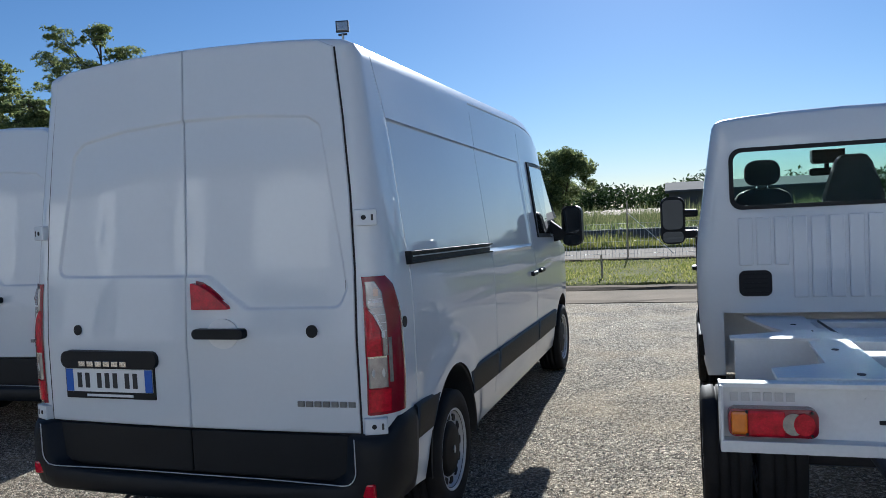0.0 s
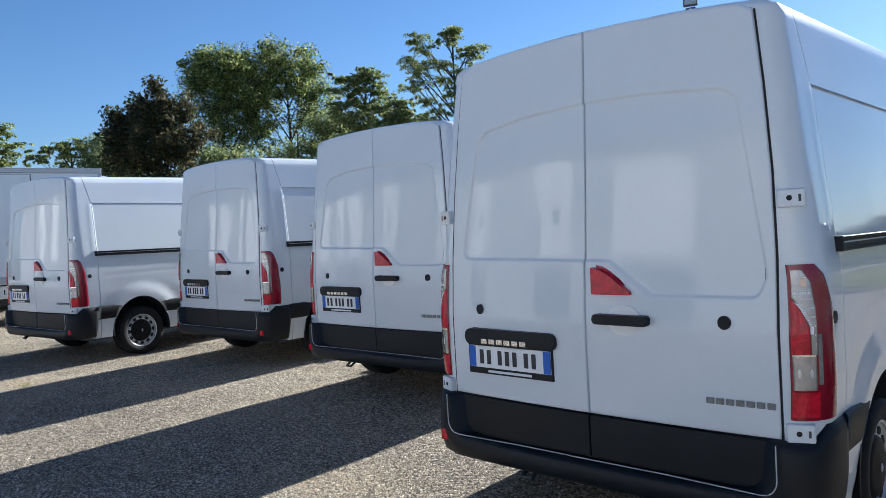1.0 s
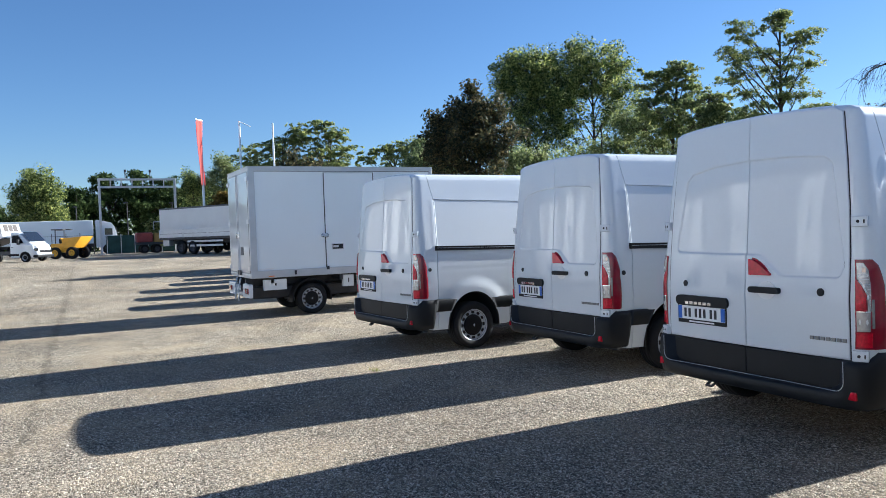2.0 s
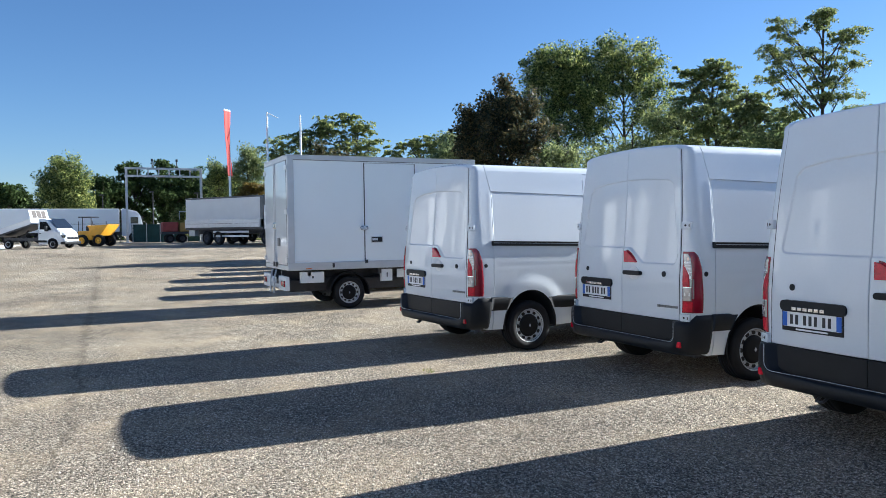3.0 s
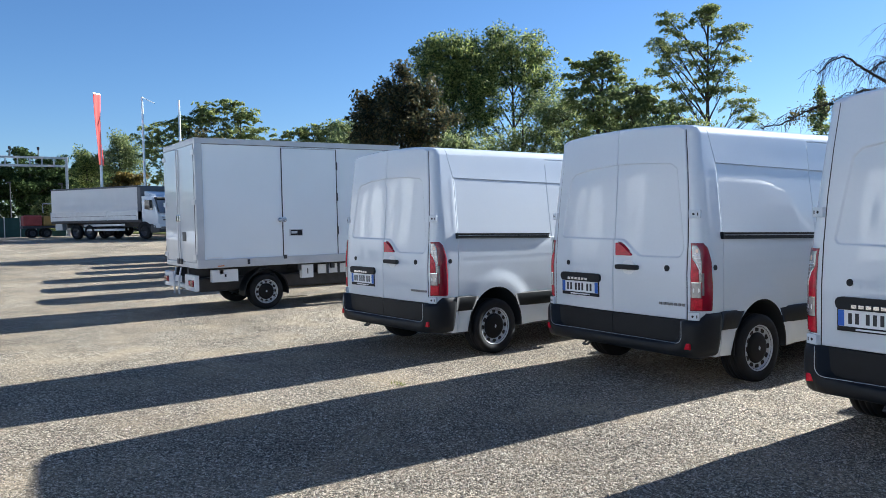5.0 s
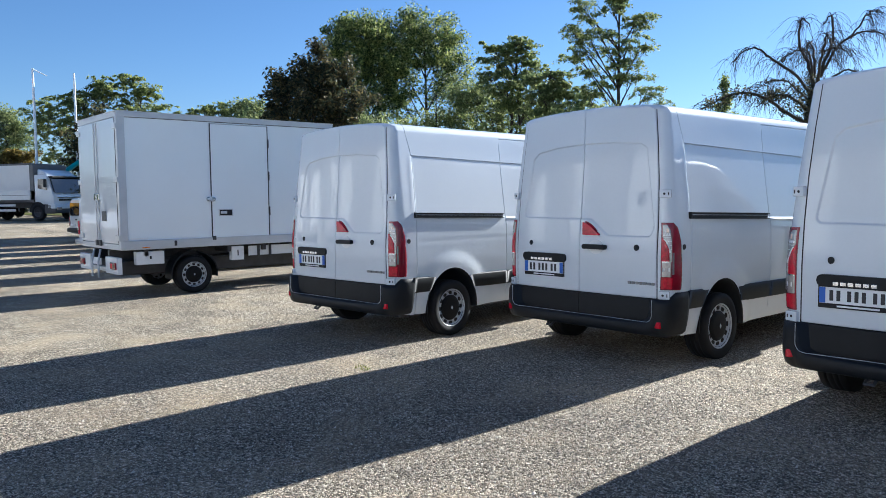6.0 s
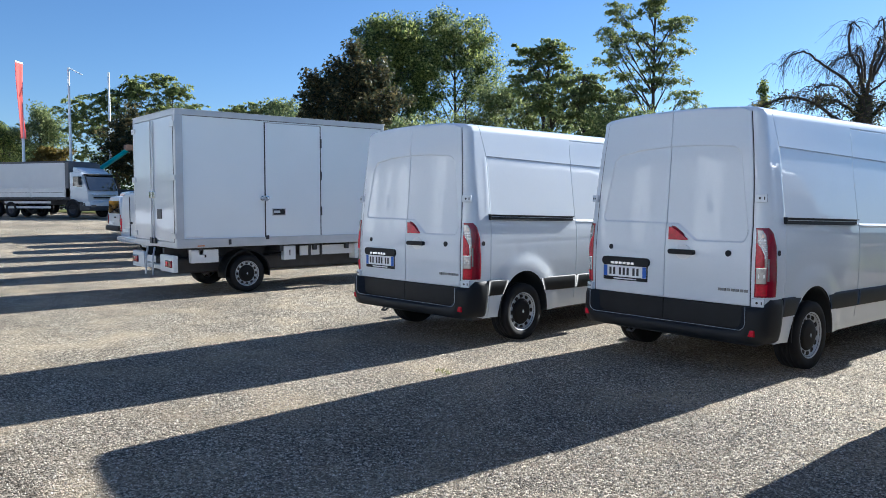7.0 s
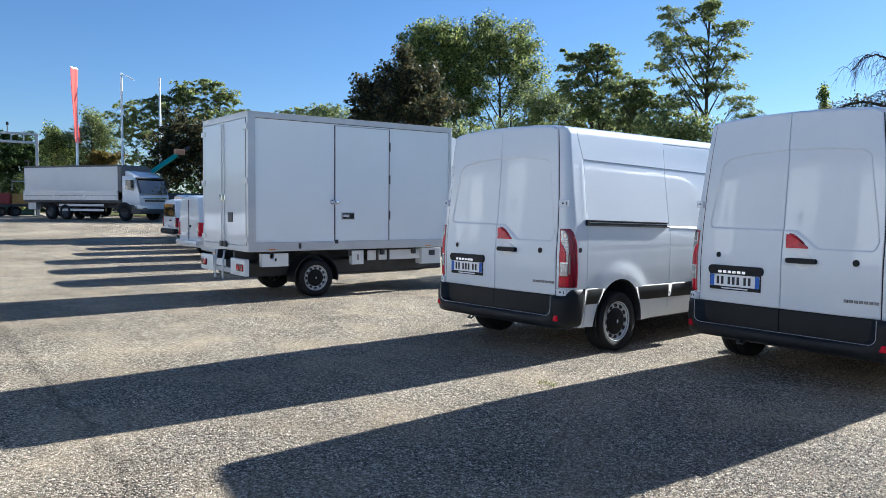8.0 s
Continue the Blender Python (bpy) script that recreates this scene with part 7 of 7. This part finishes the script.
def far_wood():
    """Low wood on the skyline, one continuous belt of leaves."""
    rng = np.random.default_rng(77)
    pts = []
    fine = []
    for k in range(520):
        x, y = rng.uniform(-60, 50), 100 + rng.uniform(0, 14)
        h = 3.9 + 1.4 * noise.noise((x * 0.16, 0, 0)) + rng.uniform(-0.9, 0.5) + 1.1 * (rng.random() < 0.06)
        fine.append(np.stack([rng.normal(x, 0.75, 110), rng.normal(y, 0.9, 110), 1.0 + (h - 1.0) * rng.random(110) ** 0.9], 1))
    for k in range(760):
        t = rng.uniform(0, 1)
        x, y = -112 + rng.uniform(0, 10), -60 + 130 * t
        h = 5.4 + 1.6 * noise.noise((y * 0.1, 3, 0))
        pts.append(np.stack([rng.normal(x, 1.0, 32), rng.normal(y, 1.0, 32), rng.uniform(0, h, 32)], 1))
    for k in range(700):
        x = rng.uniform(-80, -12)
        y = 46 + 0.25 * (-x - 12) + rng.uniform(0, 8)
        h = 5.2 + 1.5 * noise.noise((x * 0.15, 7, 0))
        pts.append(np.stack([rng.normal(x, 1.0, 36), rng.normal(y, 1.0, 36), rng.uniform(0, h, 36)], 1))
    me = leaf_mesh("wood", np.concatenate([leaf_quads(np.concatenate(pts), 0.36, rng, 0.2), leaf_quads(np.concatenate(fine), 0.24, rng, 0.2)]), LEAF_FAR)
    tagged(part("far_wood", me, None), "belt of dark green woodland on the skyline", "woodland", kind="stuff")


far_wood()


def build_willow(x, y, turn):
    """A weeping tree, mostly bare: crooked arching limbs with fans of drooping twigs, ivy on stem and lower limbs."""
    rng = np.random.default_rng(41)
    W = thing("weeping_tree", "bare weeping tree with drooping twigs and ivy-clad trunk", "tree", pose(x, y, 0.1, 0, 0, turn))
    bm, twigs, leaves = bmesh.new(), bmesh.new(), []
    add_tube(bm, [(-0.5, 0, 0), (-0.5, 0.05, 1.8), (-0.54, 0, 3.6), (-0.5, 0, 4.6)], [0.34, 0.30, 0.25, 0.19], 9)
    limbs = [([(-0.52, 4.5), (-0.32, 5.3), (0.0, 6.1), (-0.06, 6.8), (-0.3, 6.55)], 0.085, 0.0), ([(-0.6, 4.5), (-1.22, 5.15), (-1.9, 5.6), (-2.3, 5.87), (-2.7, 5.75), (-3.05, 5.4)], 0.065, 0.0),
             ([(-0.7, 3.6), (-1.5, 4.05), (-2.2, 4.5), (-2.9, 4.55), (-3.5, 4.3), (-4.1, 4.05), (-4.6, 3.95)], 0.075, 0.5), ([(-0.54, 4.7), (-0.72, 5.7), (-1.2, 5.72), (-1.5, 5.45)], 0.055, 0.0),
             ([(-0.35, 5.0), (0.14, 5.9), (0.9, 6.3), (1.5, 6.2), (1.8, 5.8)], 0.06, 0.0), ([(0.5, 6.1), (0.95, 6.75), (1.2, 6.95), (1.5, 6.75)], 0.04, 0.0),
             ([(-0.45, 3.9), (0.25, 4.5), (0.8, 4.6), (1.3, 4.3)], 0.08, 0.6), ([(-0.4, 4.7), (0.35, 5.2), (0.9, 5.05), (1.3, 4.7)], 0.05, 0.0), ([(-0.6, 4.2), (-1.3, 4.85), (-1.9, 4.85), (-2.3, 4.6)], 0.045, 0.2)]
    turned = [(q, r * 0.75, ivy, a) for a, some in ((0.0, limbs), (1.25, limbs[1::3]), (2.3, limbs[::3])) for q, r, ivy in some]
    for q, r, ivy, a in turned:
        ca, sa = math.cos(a), math.sin(a)
        way = [Vector(((u + 0.5) * ca - 0.5, (u + 0.5) * sa, v)) for u, v in q]
        fine = []
        for k in range(len(way) - 1):
            p0, p1, p2, p3 = way[max(k - 1, 0)], way[k], way[k + 1], way[min(k + 2, len(way) - 1)]
            for t in np.linspace(0, 1, 6)[:-1]:
                fine.append(0.5 * (2 * p1 + (p2 - p0) * t + (2 * p0 - 5 * p1 + 4 * p2 - p3) * t * t + (3 * p1 - p0 - 3 * p2 + p3) * t ** 3) + Vector(rng.normal(0, 0.018, 3)))
        fine.append(way[-1])
        n = len(fine)
        add_tube(bm, fine, [r * (1 - 0.82 * k / n) for k in range(n)], 6)
        out = Vector((ca, sa, 0)) * (1 if q[-1][0] > q[0][0] else -1)
        for k in range(46):
            u = rng.uniform(0.25, 1.0)
            st = fine[int(u * (n - 1))]
            go = out * rng.uniform(0.0, 0.6) + Vector(rng.normal(0, 0.28, 3))
            go.z = 0
            l, up = rng.uniform(0.15, 0.75), rng.uniform(0.0, 0.16)
            tip = [st + go * t + Vector((0, 0, up * math.sin(math.pi * min(1, 1.4 * t)) - l * t * t)) + Vector(rng.normal(0, 0.012, 3)) * t for t in np.linspace(0, 1, 7)]
            add_tube(twigs, tip, [0.008, 0.007, 0.006, 0.005, 0.004, 0.003, 0.002], 3)
            for i in range(2):
                e = tip[int(rng.integers(2, 6))]
                side, fall = go * rng.uniform(-0.1, 0.3) + Vector(rng.normal(0, 0.07, 3)), rng.uniform(0.15, 0.5)
                add_tube(twigs, [e + side * t - Vector((0, 0, fall * t ** 1.6)) for t in np.linspace(0, 1, 4)], [0.005, 0.004, 0.003, 0.0015], 3)
        for k in range(int(ivy * 40)):
            leaves.append(np.array(fine[int(rng.random() * 0.75 * n)]) + rng.normal(0, 0.12, (48, 3)))
    for k in range(80):
        leaves.append(np.array([-0.5, 0.0, rng.uniform(1.4, 4.9)]) + rng.normal(0, 0.21, (64, 3)))
    part("trunk", bm, BARK, W, "dark trunk and arching limbs", True)
    part("twig_curtain", twigs, BARK, W, "fans of thin drooping twigs")
    part("ivy", leaf_mesh("ivy", leaf_quads(np.concatenate(leaves), 0.042, rng), LEAF_PLUM), None, W, "dark ivy leaves")


build_willow(-13.3, 22.95, 49)


def build_fence():
    F = thing("wire_fence", "rusty wire mesh fence with thin posts beside the road", "fence", pose(0, 22.0, 0.1))
    for k in range(-8, 10):
        x = -1.17 + 3.2 * k
        post = part("fence_post", tube([(x, 0, 0), (x + 0.02, 0, 1.62)], 0.021, 6), WEATHERED, F)
        if k % 2 == 0:
            part("brace", tube([(x + 0.02, 0, 1.3), (x + 1.25, 0.05, 0.1)], 0.012, 5), GALV, post)
    for z in (0.15, 0.5, 0.85, 1.0):
        part("wire", tube([(-26, 0, z), (30, 0, z)], 0.006, 4), GALV, F)
    bars = bmesh.new()
    for k in range(420):
        x = -22 + 0.1 * k + 0.01 * math.sin(k)
        add_tube(bars, [(x, 0.004, 0.05), (x, 0.004, 1.0)], 0.0055, 3)
    tagged(part("mesh_wires", bars, GALV, F), kind="stuff")


build_fence()


def blades(name, label, category, x0, x1, y0, y1, z, n, h, w, material, seed, parts=1):
    """Standing blades, bent at random; one mesh."""
    rng = np.random.default_rng(seed)
    c = np.stack([rng.uniform(x0, x1, n), rng.uniform(y0, y1, n), np.full(n, z)], 1)
    hh = h * rng.uniform(0.5, 1.2, (n, 1)) * (0.7 + 0.5 * np.array([noise.noise((p[0] * 0.7, p[1] * 0.7, 0)) for p in c]))[:, None].clip(0.3, 1.4)
    ang = rng.uniform(0, 2 * math.pi, n)
    side = np.stack([np.cos(ang), np.sin(ang), 0 * ang], 1) * w
    lean = np.concatenate([rng.normal(0, 0.3, (n, 2)), np.ones((n, 1))], 1) * hh
    verts = np.stack([c - side, c + side, c + lean + side * 0.2, c + lean - side * 0.2], 1).reshape(-1, 3)
    tagged(part(name, leaf_mesh(name, verts, material), None), label, category, kind="stuff")


blades("grass_tufts", "dry green grass blades on the verge", "grass", -12, 7, 15.1, 21.2, 0.10, 30000, 0.085, 0.014, BLADE, 5)
blades("weeds", "rough weeds along the road edge", "grass", -20, 14, 28.3, 30.5, 0.09, 9000, 0.5, 0.02, BLADE, 6)
blades("hedge_growth", "dark low hedge before the corn", "hedge", -24, 16, 31.0, 32.2, 0.08, 9000, 0.85, 0.05, LEAF_DARK, 8)
blades("corn_field", "ripening corn standing in a field", "corn", -26, 20, 33.0, 52.0, 0.08, 42000, 1.5, 0.019, CORN, 9)
tagged(part("guard_rail", box(-30, 24, 30.62, 30.7, 0.30, 0.66, 0.02), NET), "dark grey netted rail along the field", "guard rail", kind="structure")
for k in range(28):
    part("guard_post", box(-30 + 2 * k, -29.9 + 2 * k, 30.71, 30.8, 0.0, 0.72), GALV, bpy.data.objects["guard_rail"])
stake = tagged(part("stake", tube([(-1.35, 16.3, 0.0), (-1.36, 16.3, 0.60)], 0.022, 7), WEATHERED), "thin wooden stake standing in the grass", "stake")


def build_shed():
    S = thing("shed", "long dark shed with a pale roof across the fields", "building", pose(0, 80, 0))
    part("wall", box(-0.6, 16, 0, 9, 0, 2.6), SHED, S)
    part("roof", prism([(-0.3, 2.6), (9.3, 2.6), (9.3, 2.8), (4.5, 3.7), (-0.3, 2.8)], "x", -1.0, 16.4), ROOFING, S, "pale sheet roof")


build_shed()


def stone_mat():
    """Crushed stone: each piece its own tone from dark grey to cream, a few of them reddish."""
    m = bpy.data.materials.new("loose_stone")
    m.use_nodes = True
    nt = m.node_tree
    p = nt.nodes["Principled BSDF"]
    p.inputs["Roughness"].default_value, p.inputs["Specular IOR Level"].default_value = 0.85, 0.2
    geo, ramp = nt.nodes.new("ShaderNodeNewGeometry"), nt.nodes.new("ShaderNodeValToRGB")
    e = ramp.color_ramp.elements
    e[0].position, e[0].color = 0.0, (0.13, 0.12, 0.105, 1)
    e[1].position, e[1].color = 1.0, (0.78, 0.72, 0.60, 1)
    for at, c in ((0.35, (0.20, 0.175, 0.14)), (0.62, (0.34, 0.26, 0.19)), (0.8, (0.47, 0.40, 0.31))):
        ramp.color_ramp.elements.new(at).color = (*c, 1)
    nt.links.new(geo.outputs["Random Per Island"], ramp.inputs[0])
    nt.links.new(ramp.outputs[0], p.inputs["Base Color"])
    return m


def loose_stones():
    """Loose gravel stones lying on the yard where the camera passes nearest."""
    rng = np.random.default_rng(3)
    n = 290000
    x, y = rng.uniform(-12.5, 2.5, n), rng.uniform(-1.2, 7.0, n)
    keep = rng.random(n) < np.clip(1.35 - np.hypot((x + 4.8) * 0.75, (y - 2.2) * 1.25) / 5.2, 0.03, 1)
    x, y = x[keep], y[keep]
    n = len(x)
    s = rng.uniform(0.0035, 0.0075, n) * (1 + 0.7 * (rng.random(n) < 0.05))
    base = np.array([(1, 0, -0.4), (-0.9, 0.2, -0.4), (0, 1, -0.4), (0.1, -0.95, -0.4), (0.05, 0.1, 0.85)])
    tri = np.array([(0, 2, 4), (2, 1, 4), (1, 3, 4), (3, 0, 4)])
    v = base[None] * (s[:, None, None] * rng.uniform(0.65, 1.35, (n, 5, 3)))
    a = rng.uniform(0, 2 * math.pi, n)
    c, d = np.cos(a)[:, None], np.sin(a)[:, None]
    v = np.stack([v[..., 0] * c - v[..., 1] * d + x[:, None], v[..., 0] * d + v[..., 1] * c + y[:, None], v[..., 2] + 0.3 * s[:, None]], -1).reshape(-1, 3)
    f = (tri[None] + 5 * np.arange(n)[:, None, None]).reshape(-1, 3)
    me = bpy.data.meshes.new("loose_stones")
    me.vertices.add(len(v))
    me.vertices.foreach_set("co", v.astype(np.float32).ravel())
    me.loops.add(3 * len(f))
    me.loops.foreach_set("vertex_index", f.astype(np.int32).ravel())
    me.polygons.add(len(f))
    me.polygons.foreach_set("loop_start", np.arange(0, 3 * len(f), 3, dtype=np.int32))
    me.materials.append(stone_mat())
    me.update(calc_edges=True)
    tagged(part("loose_stones", me, None), "loose pale gravel stones on the yard", "gravel", kind="stuff")


loose_stones()
blades("weed", "small green weed growing in the gravel", "weed", -9.62, -9.42, 3.14, 3.24, 0.0, 40, 0.04, 0.004, BLADE, 12)
